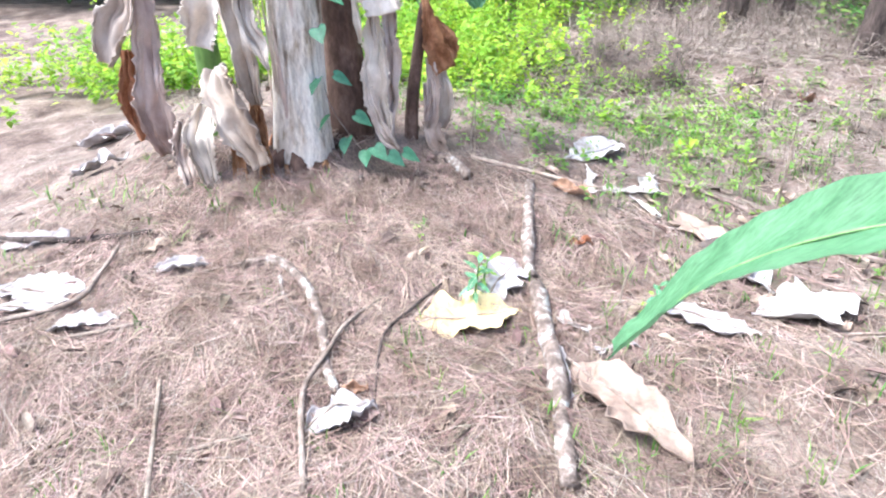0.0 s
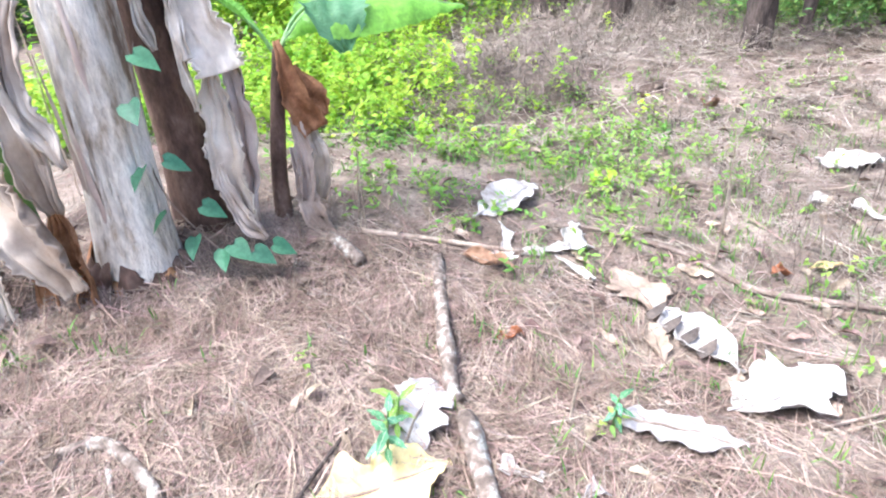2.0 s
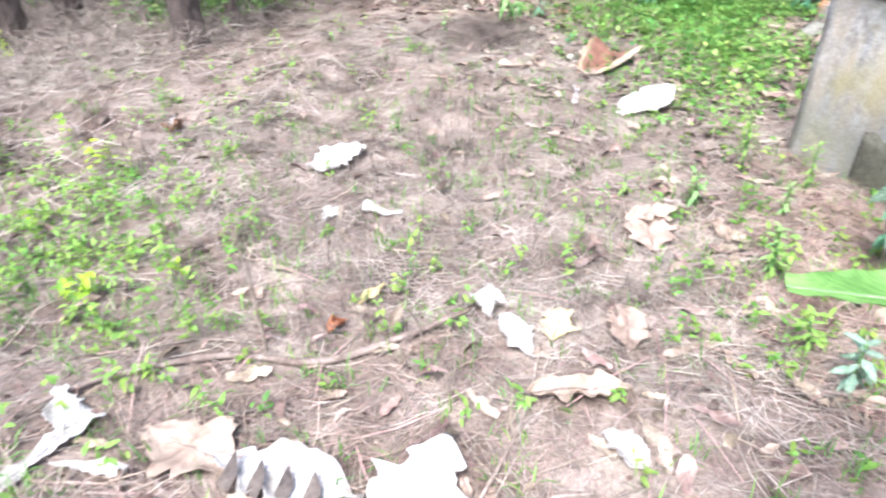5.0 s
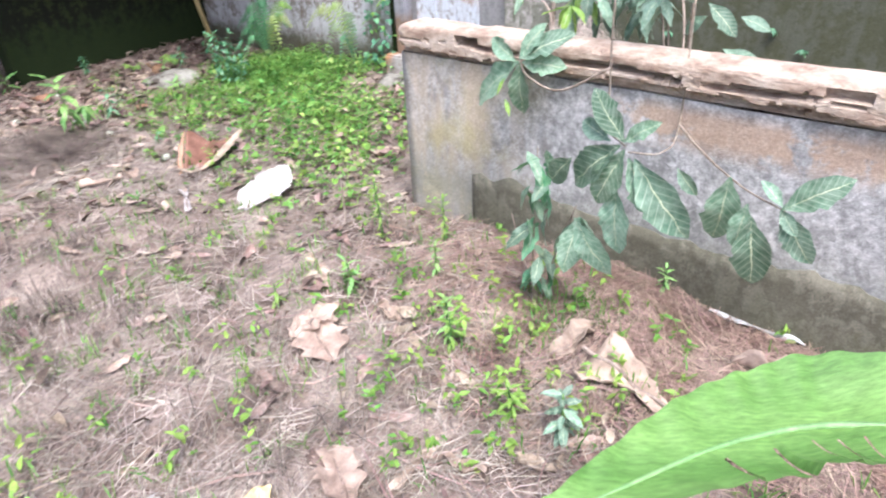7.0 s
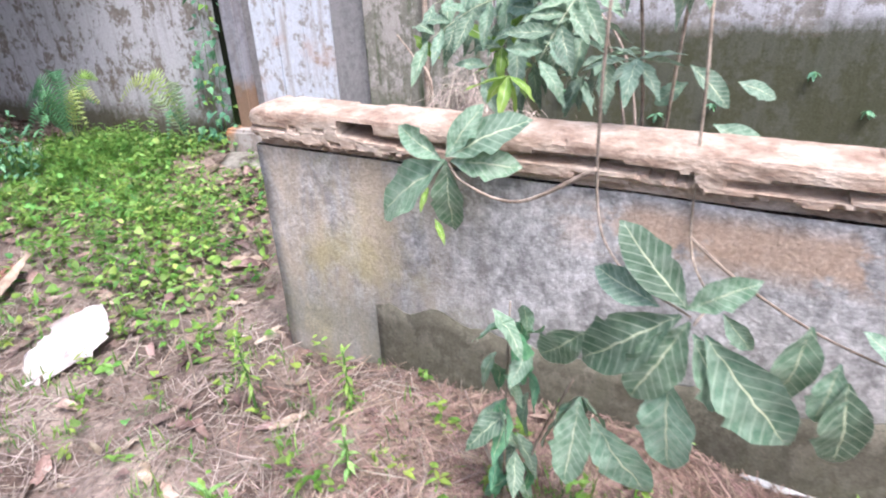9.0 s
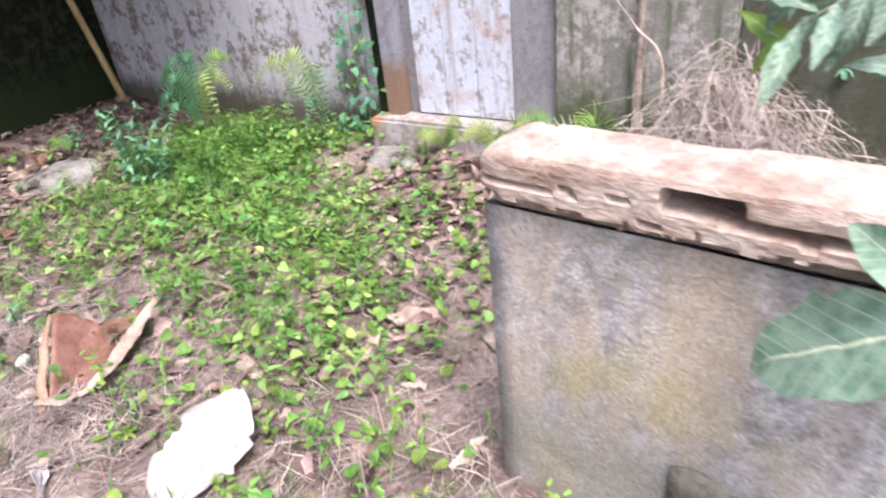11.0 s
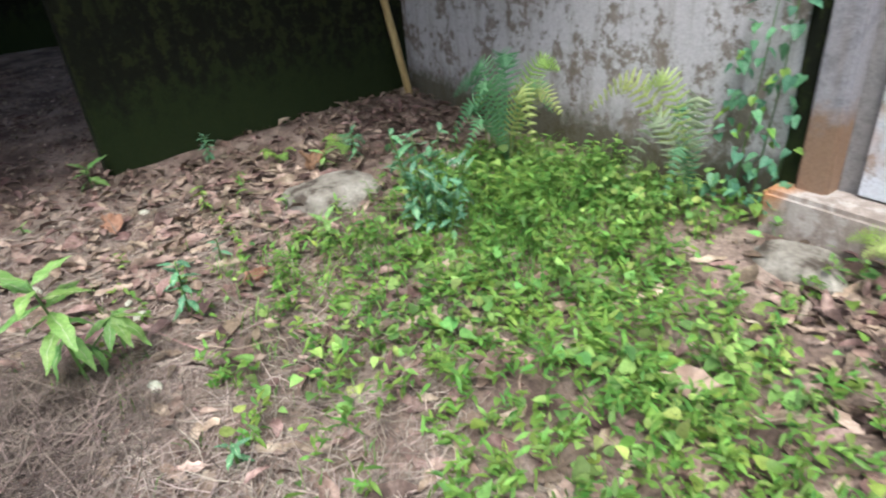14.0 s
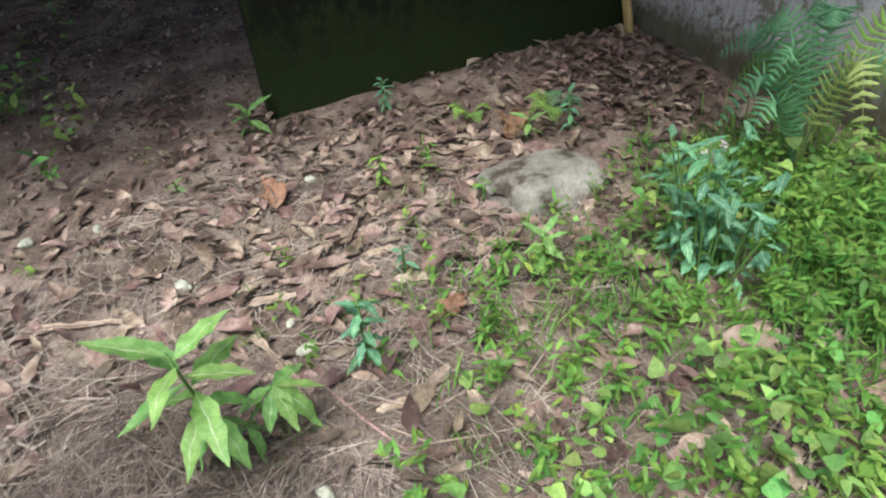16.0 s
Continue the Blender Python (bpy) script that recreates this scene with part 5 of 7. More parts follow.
thing("thin_post", tube([(6.316, 0.387, -0.05), (6.316, 0.387, 0.241), (6.34, 0.369, 0.803), (6.369, 0.347, 1.477)], [0.022, 0.021, 0.018], 9, 24, 0.12, 6), M_TWIG, "thin brown wooden post against the mossy pier", "post")
thing("dry_stalk", tube([(5.843, 0.495, 0.2), (5.843, 0.495, 0.672), (5.964, 0.561, 0.811), (6.031, 0.638, 0.937)], [0.009, 0.008, 0.006, 0.004], 7, 20, 0.15, 8), M_PALE_BARK, "pale bent dry stalk rising from the straw heap", "stalk")


# ---- stone, seeds, tin ----
def boulder(x, y, sx_, sy_, sz_, seed, material):
    bm = bmesh.new()
    bmesh.ops.create_icosphere(bm, subdivisions=4, radius=1)
    for v in bm.verts:
        n = v.co.normalized()
        d = 1 + 0.22 * noise.noise(n * 1.3 + Vector((seed, 0, 0))) + 0.07 * noise.noise(n * 4 + Vector((0, seed, 0))) + 0.025 * noise.noise(n * 12)
        z = n.z * d
        v.co = Vector((n.x * d * sx_, n.y * d * sy_, (min(z, 0.8) if z > 0 else z) * sz_))
    bm.verts.index_update()
    V = [v.co.copy() for v in bm.verts]
    F = [tuple(v.index for v in f.verts) for f in bm.faces]
    bm.free()
    return V, F


st = thing("boulder", boulder(0, 0, 0.28, 0.19, 0.125, 3, M_STONE), M_STONE, "flat grey boulder half buried in leaf litter", "stone")
st.matrix_world = pose(7.6, 3.90, g(7.6, 3.9) + 0.02, 0, 0, -48)
st2 = thing("boulder", boulder(0, 0, 0.2, 0.14, 0.10, 7, M_STONE), M_STONE, "small grey stone at the foot of the plinth", "stone")
st2.matrix_world = pose(7.12, 1.68, g(7.12, 1.68), 0, 0, 50)
for k, (x, y, r) in enumerate([(6.49, 5.80, 0.022), (6.66, 5.55, 0.016), (6.49, 4.87, 0.022), (6.41, 4.27, 0.02), (6.5, 4.4, 0.014), (6.0, 3.9, 0.02), (7.3, 4.9, 0.018), (5.45, 3.3, 0.022)]):
    o = thing("fallen_fruit", boulder(0, 0, r * 1.5, r, r, k, M_SEED), M_SEED, "small pale green fallen fruit on soil", "fruit", "fallen fruits")
    o.matrix_world = pose(x, y, g(x, y) + r * 0.8, 0, 0, 50 * k)


def tin(x, y, turn):
    V, F = tube([(0, 0, 0), (0.06, 0, 0), (0.12, 0, 0)], [0.045, 0.043, 0.045], 20, 8)
    F = F[:-1]
    rt = root("tin_can", x, y, g(x, y), "dirty white tin can lying on its side", "can")
    m = pose(0, 0, 0.043, 0, 0, turn)
    b = part("body", placed((V, F), m), M_TIN, rt)
    b.modifiers.new("thickness", "SOLIDIFY").thickness = 0.002
    part("rim", placed(tube([(0.12, 0.046 * math.cos(a * 0.5236), 0.046 * math.sin(a * 0.5236)) for a in range(13)], [0.002], 5, 24), m), M_TIN, rt, "rolled tin rim")


tin(7.95, 3.32, -30)
# broken bricks on the heap behind the low wall
for k, (x, y, rz) in enumerate([(5.75, 0.18, 20), (5.98, 0.05, 75)]):
    V, F = box(-0.10, 0.10, -0.05, 0.05, -0.035, 0.035, 0.008)
    V = [v + Vector((noise.noise(v * 20), noise.noise(v * 20 + Vector((5, 0, 0))), noise.noise(v * 20 + Vector((0, 5, 0))))) * 0.012 for v in V]
    o = thing("broken_brick", (V, F), M_PLINTH, "broken brown brick on a straw heap", "brick", "broken bricks", smooth=False)
    o.matrix_world = pose(x, y, g(x, y) + 0.045, 25, 10, rz)


# ---- shrubs, saplings and ferns ----
def lance(length, width, cup=0.3, droop=0.25, shape=(0.0, 0.55, 0.95, 1.0, 0.8, 0.45, 0.0), rib=True):
    pts = [(length * u, 0, -droop * length * u * u) for u in (0, 0.33, 0.66, 1)]
    return strip(pts, [max(0.02, w) * width / 2 for w in shape], (0, 1, 0), (cup,), 14, 6, 0.05 * length, 5, length * 31 + width * 7, 0.22, rib)


BIG_LEAF = [mesh_of("leaf", *lance(1.0, 0.46, c, d, (0.05, 0.45, 0.85, 1.0, 0.92, 0.66, 0.03))[:2], [M_SHRUB, M_RIB]) for c, d in ((0.45, 0.15), (0.25, 0.35), (0.7, 0.3))]
for me in BIG_LEAF:
    me.polygons.foreach_set("material_index", [1 if k % 7 == 3 else 0 for k in range(len(me.polygons))])


def leaf_meshes(material, width=0.34, rib=M_RIB, n=3):
    out = []
    for c, d in ((0.35, 0.2), (0.2, 0.45), (0.55, 0.1))[:n]:
        me = mesh_of("leaf", *lance(1.0, width, c, d)[:2], [material, rib])
        me.polygons.foreach_set("material_index", [1 if k % 7 == 3 else 0 for k in range(len(me.polygons))])
        out.append(me)
    return out


SMALL_DULL = leaf_meshes(M_SHRUB, 0.42)
LONG_DULL = leaf_meshes(M_SHRUB, 0.33)
SMALL_BLUE = leaf_meshes(M_BLUEGREEN, 0.36)
SAP_LEAF = leaf_meshes(M_SAPLING, 0.34)
WEED_LEAF = leaf_meshes(M_WEED, 0.30)


def leaf_at(rt, me, p, az, pitch, size, roll=0.0):
    ob = new("leaf", me)
    ob.matrix_world = pose(*p, 0, 0, az) @ pose(0, 0, 0, roll, pitch, 0) @ Matrix.Scale(size, 4)
    return adopt(rt, ob)


def whorl(rt, meshes, p, n, size, rnd, pitch=(-10, 50), az0=0.0, spread=137.5):
    for k in range(n):
        leaf_at(rt, rnd.choice(meshes), p, az0 + k * spread + rnd.uniform(-15, 15), rnd.uniform(*pitch), size * rnd.uniform(0.75, 1.15), rnd.uniform(-20, 20))


rnd = random.Random(11)
shrub = root("leafy_shrub", 3.78, 0.38, g(3.78, 0.38), "tall shrub with big dull green leaves leaning over the low wall", "shrub")
for pts in ([(3.78, 0.38, -0.05), (3.72, 0.48, 1.0), (3.55, 0.68, 1.55), (3.42, 0.80, 1.25), (3.41, 0.80, 0.86), (3.2, 0.86, 0.80), (2.93, 0.89, 0.84)],
            [(3.82, 0.36, -0.05), (3.7, 0.4, 1.0), (3.5, 0.5, 1.5), (3.42, 0.52, 1.2), (3.38, 0.53, 0.73), (3.1, 0.7, 0.74), (2.93, 0.88, 0.82)],
            [(3.38, 0.53, 0.73), (3.25, 0.48, 0.66), (3.05, 0.42, 0.61), (2.86, 0.375, 0.61)],
            [(3.42, 0.80, 0.95), (3.55, 0.95, 0.84), (3.68, 1.05, 0.86), (3.76, 1.08, 0.91)],
            [(3.8, 0.4, -0.05), (3.9, 0.42, 0.9), (4.05, 0.5, 1.3), (4.15, 0.62, 1.45)],
            [(3.84, 0.36, -0.05), (4.1, 0.25, 0.9), (4.4, 0.25, 1.2), (4.6, 0.3, 1.25)]):
    under(shrub, "stem", tube(pts, [0.006, 0.0042, 0.0025], 7, 34, 0.15, 2), M_TWIG)


def leaf_to(rt, me, base, tip, face=(-0.6, 0.62, 0.5), spin=0.0):
    """A leaf from its stalk to its tip, with its upper side turned towards face."""
    b, d = Vector(base), Vector(tip) - Vector(base)
    x = d.normalized()
    z = (Vector(face) - x * Vector(face).dot(x)).normalized()
    y = z.cross(x)
    m = Matrix((x, y, z)).transposed().to_4x4()
    ob = new("leaf", me)
    ob.matrix_world = Matrix.Translation(b) @ m @ pose(0, 0, 0, spin, 0, 0) @ Matrix.Scale(d.length, 4)
    return adopt(rt, ob)


for b, t in (((2.94, 0.89, 0.85), (3.02, 0.99, 0.99)), ((2.94, 0.90, 0.84), (3.09, 1.05, 0.66)), ((2.93, 0.89, 0.83), (2.98, 0.97, 0.62)), ((2.94, 0.89, 0.85), (2.85, 0.85, 0.94)), ((2.92, 0.86, 0.80), (2.77, 0.74, 0.57)), ((2.96, 0.90, 0.70), (2.92, 0.90, 0.45)), ((3.05, 1.0, 0.54), (2.94, 0.93, 0.34)), ((3.06, 1.02, 0.76), (3.16, 1.1, 0.62)), ((2.98, 0.92, 0.84), (3.10, 1.0, 0.88)), ((2.93, 0.88, 0.80), (2.88, 0.80, 0.62))):
    leaf_to(shrub, rnd.choice(BIG_LEAF), b, t, (-0.6 + rnd.uniform(-.3, .3), 0.62 + rnd.uniform(-.3, .3), rnd.uniform(0.2, 0.8)), rnd.uniform(-20, 20))
for b, t in (((2.87, 0.38, 0.61), (2.75, 0.27, 0.76)), ((2.87, 0.38, 0.61), (2.78, 0.30, 0.44)), ((2.87, 0.38, 0.62), (2.91, 0.43, 0.70)), ((2.93, 0.44, 0.56), (2.88, 0.41, 0.28)), ((2.95, 0.45, 0.6), (2.95, 0.47, 0.42)), ((3.0, 0.50, 0.68), (3.0, 0.51, 0.40)), ((3.12, 0.63, 0.67), (3.06, 0.58, 0.58)), ((2.88, 0.38, 0.61), (2.80, 0.36, 0.55))):
    leaf_to(shrub, rnd.choice(BIG_LEAF), b, t, (-0.6 + rnd.uniform(-.4, .4), 0.62 + rnd.uniform(-.4, .4), rnd.uniform(0.1, 0.6)), rnd.uniform(-25, 25))
for b, t in (((3.75, 1.08, 0.91), (3.97, 1.27, 0.70)), ((3.75, 1.08, 0.92), (3.59, 0.92, 1.06)), ((3.76, 1.09, 0.91), (3.87, 1.20, 0.99)), ((3.75, 1.08, 0.91), (3.74, 1.09, 0.68)), ((3.74, 1.07, 0.91), (3.58, 0.94, 0.93)), ((3.75, 1.08, 0.92), (3.70, 1.0, 1.07))):
    leaf_to(shrub, rnd.choice(BIG_LEAF), b, t, (-0.55 + rnd.uniform(-.3, .3), 0.6 + rnd.uniform(-.3, .3), rnd.uniform(0.4, 0.9)), rnd.uniform(-20, 20))
for b, t in (((3.72, 0.33, 1.10), (3.62, 0.24, 1.0)), ((3.72, 0.33, 1.05), (3.80, 0.40, 0.98)), ((3.66, 0.27, 0.93), (3.54, 0.14, 0.86)), ((3.62, 0.24, 1.06), (3.55, 0.15, 1.03))):
    leaf_to(shrub, rnd.choice(BIG_LEAF), b, t, (-0.6 + rnd.uniform(-.4, .4), 0.6 + rnd.uniform(-.4, .4), rnd.uniform(0.2, 0.8)), rnd.uniform(-20, 20))
for p, n, sz in (((4.12, 0.62, 1.42), 8, 0.2), ((4.0, 0.55, 1.22), 7, 0.2), ((4.55, 0.3, 1.22), 8, 0.18), ((3.9, 0.5, 1.12), 7, 0.18), ((3.55, 0.66, 1.5), 6, 0.2), ((4.3, 0.42, 1.12), 7, 0.16), ((3.66, 0.55, 1.15), 6, 0.16), ((4.15, 0.45, 1.0), 7, 0.14), ((3.5, 0.5, 1.42), 6, 0.2), ((4.45, 0.55, 1.08), 6, 0.13)):
    whorl(shrub, LONG_DULL, p, n + 3, sz * 0.9, rnd, (-30, 65))
for p in ((4.2, 0.72, 1.12), (4.28, 0.66, 1.06), (3.85, 0.85, 1.1)):
    whorl(shrub, WEED_LEAF, p, 5, 0.14, rnd, (0, 70))
for p, az in (((3.62, 1.16, 0.80), 200), ((3.70, 1.15, 0.86), 120)):
    leaf_at(shrub, WEED_LEAF[0], p, az, 50, 0.075)

for b, t in (((4.20, 0.62, 1.30), (4.42, 0.92, 1.13)), ((4.12, 0.52, 1.34), (4.25, 0.78, 1.02)), ((4.3, 0.5, 1.36), (4.55, 0.85, 1.24)), ((4.05, 0.45, 1.40), (4.12, 0.70, 1.16)), ((4.35, 0.45, 1.2), (4.62, 0.72, 1.12)), ((3.95, 0.50, 1.36), (3.92, 0.72, 1.12)), ((4.4, 0.4, 1.3), (4.75, 0.66, 1.2)), ((4.1, 0.4, 1.2), (4.3, 0.6, 1.0))):
    B, T = Vector(b), Vector(t)
    under(shrub, "twig", tube([b, tuple((B + T) / 2 + Vector((0, 0, 0.03))), t], [0.003, 0.002, 0.001], 5, 10), M_RIB)
    for k in range(11):
        u = 0.2 + 0.8 * k / 10
        c = B.lerp(T, u) + Vector((0, 0, 0.03 * 4 * u * (1 - u)))
        side = (T - B).cross(Vector((-0.6, 0.5, 0.6))).normalized() * (1 if k % 2 else -1)
        leaf_to(shrub, rnd.choice(LONG_DULL), tuple(c), tuple(c + side * rnd.uniform(0.10, 0.17) + (T - B).normalized() * rnd.uniform(0.04, 0.12)), (-0.6, 0.5, 0.6), rnd.uniform(-30, 30))
for b, t in (((4.3, 0.72, 1.12), (4.42, 0.80, 1.22)), ((4.36, 0.70, 1.08), (4.20, 0.72, 1.20)), ((4.5, 0.85, 1.05), (4.60, 0.95, 1.14)), ((4.45, 0.9, 1.10), (4.52, 0.98, 1.03)), ((4.25, 0.66, 1.05), (4.17, 0.70, 1.15))):
    leaf_to(shrub, WEED_LEAF[1], b, t, (-0.6, 0.5, 0.5), rnd.uniform(-20, 20))

bushy = root("wall_bush", 3.34, 1.08, g(3.34, 1.08), "upright bush with dull blue-green leaves before the low wall", "shrub")
for pts in ([(3.34, 1.08, -0.05), (3.31, 1.09, 0.35), (3.28, 1.09, 0.72)], [(3.36, 1.04, -0.05), (3.3, 1.0, 0.25), (3.22, 0.95, 0.5)], [(3.34, 1.06, 0.0), (3.38, 1.12, 0.2), (3.42, 1.16, 0.38)]):
    under(bushy, "stem", tube(pts, [0.006, 0.004, 0.0025], 6, 14, 0.15, 5), M_TWIG)
for k in range(34):
    u = rnd.uniform(0.12, 1)
    c = Vector((3.34 - 0.06 * u, 1.08 + 0.01 * u, 0.72 * u)) + Vector((rnd.uniform(-.05, .05), rnd.uniform(-.05, .05), 0))
    leaf_at(bushy, rnd.choice(SMALL_BLUE if k % 2 else SMALL_DULL), c, rnd.uniform(0, 360), rnd.uniform(10, 75), rnd.uniform(0.09, 0.15), rnd.uniform(-30, 30))
whorl(bushy, BIG_LEAF, (3.20, 0.94, 0.46), 4, 0.2, rnd, (40, 80))


def sapling(name, x, y, h, leafs, meshes, size, label, seed, lean=(0, 0), category="sapling", material=M_STEM_GREEN, low_first=0.25):
    r = random.Random(seed)
    z = g(x, y)
    rt = root(name, x, y, z, label, category)
    under(rt, "stem", tube([(x, y, z - 0.02), (x + lean[0] * 0.4, y + lean[1] * 0.4, z + h * 0.5), (x + lean[0], y + lean[1], z + h)], [0.006, 0.005, 0.003], 6, 10, 0.1, seed), material)
    for k in range(leafs):
        u = low_first + (1 - low_first) * (k + 0.5) / leafs
        p = (x + lean[0] * u * u, y + lean[1] * u * u, z + h * u)
        leaf_at(rt, r.choice(meshes), p, k * 137.5 + r.uniform(-15, 15), 48 - 84 * (k + 0.5) / leafs + r.uniform(-12, 12), size * r.uniform(0.75, 1.15), r.uniform(-15, 15))
    return rt


sp = sapling("sapling", 5.97, 4.13, 0.48, 15, SAP_LEAF, 0.175, "bright green broadleaf sapling in straw", 21, (-0.04, 0.02), low_first=0.45)
under(sp, "side_shoot", tube([(5.98, 4.19, 0.02), (6.05, 4.13, 0.12), (6.12, 4.08, 0.18)], [0.005, 0.004, 0.003], 6, 8), M_STEM_GREEN)
whorl(sp, SAP_LEAF, (6.11, 4.09, 0.19), 9, 0.15, rnd, (-10, 60))
whorl(sp, SAP_LEAF, (6.02, 4.12, 0.12), 4, 0.12, rnd, (20, 70))
sapling("sapling", 6.40, 4.02, 0.26, 16, SMALL_BLUE, 0.085, "small green sapling on bare soil", 22, (0.02, 0.01))
sapling("sapling", 0.12, 2.07, 0.20, 12, SMALL_BLUE, 0.08, "small green sapling beside a yellow leaf", 23, (0.02, 0.02))
sapling("sapling", 0.16, 2.16, 0.14, 10, WEED_LEAF, 0.08, "small green seedling beside a yellow leaf", 24, (0.02, 0.02))
sapling("sapling", 3.30, 0.53, 0.13, 14, SAP_LEAF, 0.045, "small fern-leaved seedling at the wall's foot", 25)
sapling("sapling", 8.02, 4.92, 0.20, 26, SMALL_BLUE, 0.06, "small pale-green weed by the dark wall", 26, (0, 0), "weed")
sapling("sapling", 7.66, 5.55, 0.14, 7, SAP_LEAF, 0.14, "low green weed at the wall's end", 27, (0, 0), "weed")
sapling("sapling", 7.98, 4.1, 0.12, 8, SAP_LEAF, 0.09, "small weed among leaf litter", 28, (0, 0), "weed")
sapling("sapling", 7.02, 5.45, 0.05, 6, SAP_LEAF, 0.06, "tiny weed on bare soil", 29, (0, 0), "weed")
sapling("sapling", 5.55, 4.55, 0.22, 11, SAP_LEAF, 0.07, "small green sapling in straw", 30, (0.03, 0.01))
sapling("sapling", 5.75, 3.45, 0.10, 8, SMALL_BLUE, 0.06, "small green seedling on soil", 31)
sapling("sapling", 0.85, 2.1, 0.14, 9, SMALL_BLUE, 0.06, "small green seedling in straw", 32, (0.01, 0))
sapling("sapling", 3.62, 1.48, 0.17, 14, SAP_LEAF, 0.05, "small bright seedling by the wall", 33)
sapling("sapling", 2.60, 1.12, 0.20, 20, SMALL_DULL, 0.07, "low leafy dull green weed among dry leaves", 51, (0.02, 0.0), "weed")
sapling("sapling", 2.74, 1.26, 0.15, 16, WEED_LEAF, 0.07, "low bright green weed among dry leaves", 52, (0.0, 0.02), "weed")
sapling("sapling", 4.08, 1.74, 0.32, 22, WEED_LEAF, 0.05, "feathery weed at the end of the low wall", 53, (0.02, 0.02), "weed")
sapling("sapling", 3.90, 1.42, 0.26, 24, WEED_LEAF, 0.05, "feathery weed at the foot of the low wall", 54, (0.02, 0.0), "weed")
sapling("sapling", 3.12, 1.46, 0.24, 26, SAP_LEAF, 0.05, "feathery light green weed on red straw", 55, (0.02, 0.0), "weed")
sapling("sapling", 3.57, 1.86, 0.18, 12, SAP_LEAF, 0.07, "small broad-leaved weed on straw", 56, (0.0, 0.02), "weed")
sapling("sapling", 3.5, 2.2, 0.13, 8, WEED_LEAF, 0.08, "small bright green weed on soil", 34, (0, 0), "weed")
sapling("sapling", 3.1, 1.45, 0.16, 14, WEED_LEAF, 0.06, "small bright green weed on soil", 35, (0, 0), "weed")
sapling("sapling", 7.55, 3.02, 0.24, 12, WEED_LEAF, 0.09, "yellow-green weed beside ferns", 36, (0, 0), "weed")
bg = root("blue_green_bush", 7.16, 3.20, g(7.16, 3.20), "low bush with blue-green leaves beside ferns", "shrub")
for k in range(15):
    a = k * 2.4
    q = 0.06 + 0.15 * (k % 4) / 3
    tip = Vector((7.16 + q * math.cos(a), 3.20 + q * math.sin(a), g(7.16, 3.2) + 0.30 + 0.26 * rnd.random()))
    foot = Vector((7.16 + 0.3 * q * math.cos(a), 3.20 + 0.3 * q * math.sin(a), g(7.16, 3.2) - 0.03))
    under(bg, "stem", tube([tuple(foot), tuple(foot.lerp(tip, 0.5) + Vector((0, 0, 0.04))), tuple(tip)], [0.004, 0.002], 5, 8), M_STEM_GREEN)
    for j in range(11):
        p = foot.lerp(tip, 0.3 + 0.7 * j / 10)
        leaf_at(bg, rnd.choice(SMALL_BLUE), p, rnd.uniform(0, 360), rnd.uniform(-45, 35), rnd.uniform(0.05, 0.10), rnd.uniform(-20, 20))


def frond(p, az, length, rise, droop, pairs=17, width=0.26, seed=0):
    """A fern frond: an arching stalk with paired, tapering leaflets."""
    r = random.Random(seed)
    twist = r.uniform(-0.5, 0.5)
    d = Vector((math.cos(radians(az)), math.sin(radians(az)), 0))
    s = Vector((-d.y, d.x, 0))
    P = [Vector(p), Vector(p) + d * length * 0.3 + Vector((0, 0, rise * 0.75)), Vector(p) + d * length * 0.65 + Vector((0, 0, rise)), Vector(p) + d * length + Vector((0, 0, rise - droop))]
    V, F = tube(P, [0.003, 0.002, 0.001], 4, 14)
    C = spline(P, 60)
    for k in range(pairs):
        u = 0.22 + 0.78 * k / pairs
        c, c2 = C[int(u * 59)], C[int(u * 59) + 1]
        t = (c2 - c).normalized()
        up = t.cross(s)
        s = (s * math.cos(twist) + up * math.sin(twist)) if k == 0 else s
        w = width * length * math.sin(math.pi * (0.18 + 0.82 * (1 - u) ** 0.9 * 0.62)) * (0.55 + 0.45 * min(1, (1 - u) * 3)) * r.uniform(0.88, 1.08)
        half = length * 0.78 / pairs * 0.30
        for sg in (1, -1):
            o = (s * sg * 0.92 + t * 0.38).normalized()
            b = len(V)
            for f, hw, dz in ((0.0, 0.7, 0), (0.3, 1.0, 0.02), (0.65, 0.75, 0.01), (1.0, 0.06, -0.04)):
                q = c + o * w * f - Vector((0, 0, 1)) * (-dz) * w
                V += [q - t * half * hw, q + Vector((0, 0, 0.004)), q + t * half * hw]
            for m in range(3):
                for j in range(2):
                    F.append((b + m * 3 + j, b + m * 3 + j + 1, b + m * 3 + 4 + j, b + m * 3 + 3 + j))
    return V, F


def fern(x, y, fronds, label, seed, z=None, group="ferns by the wall"):
    z = g(x, y) if z is None else z
    rt = root("fern", x, y, z, label, "fern", group)
    for k, (az, ln, rise, droop, mm) in enumerate(fronds):
        under(rt, "frond", frond((x, y, z - 0.01), az, ln, rise, droop, 15, 0.33, seed + k), mm)
    return rt


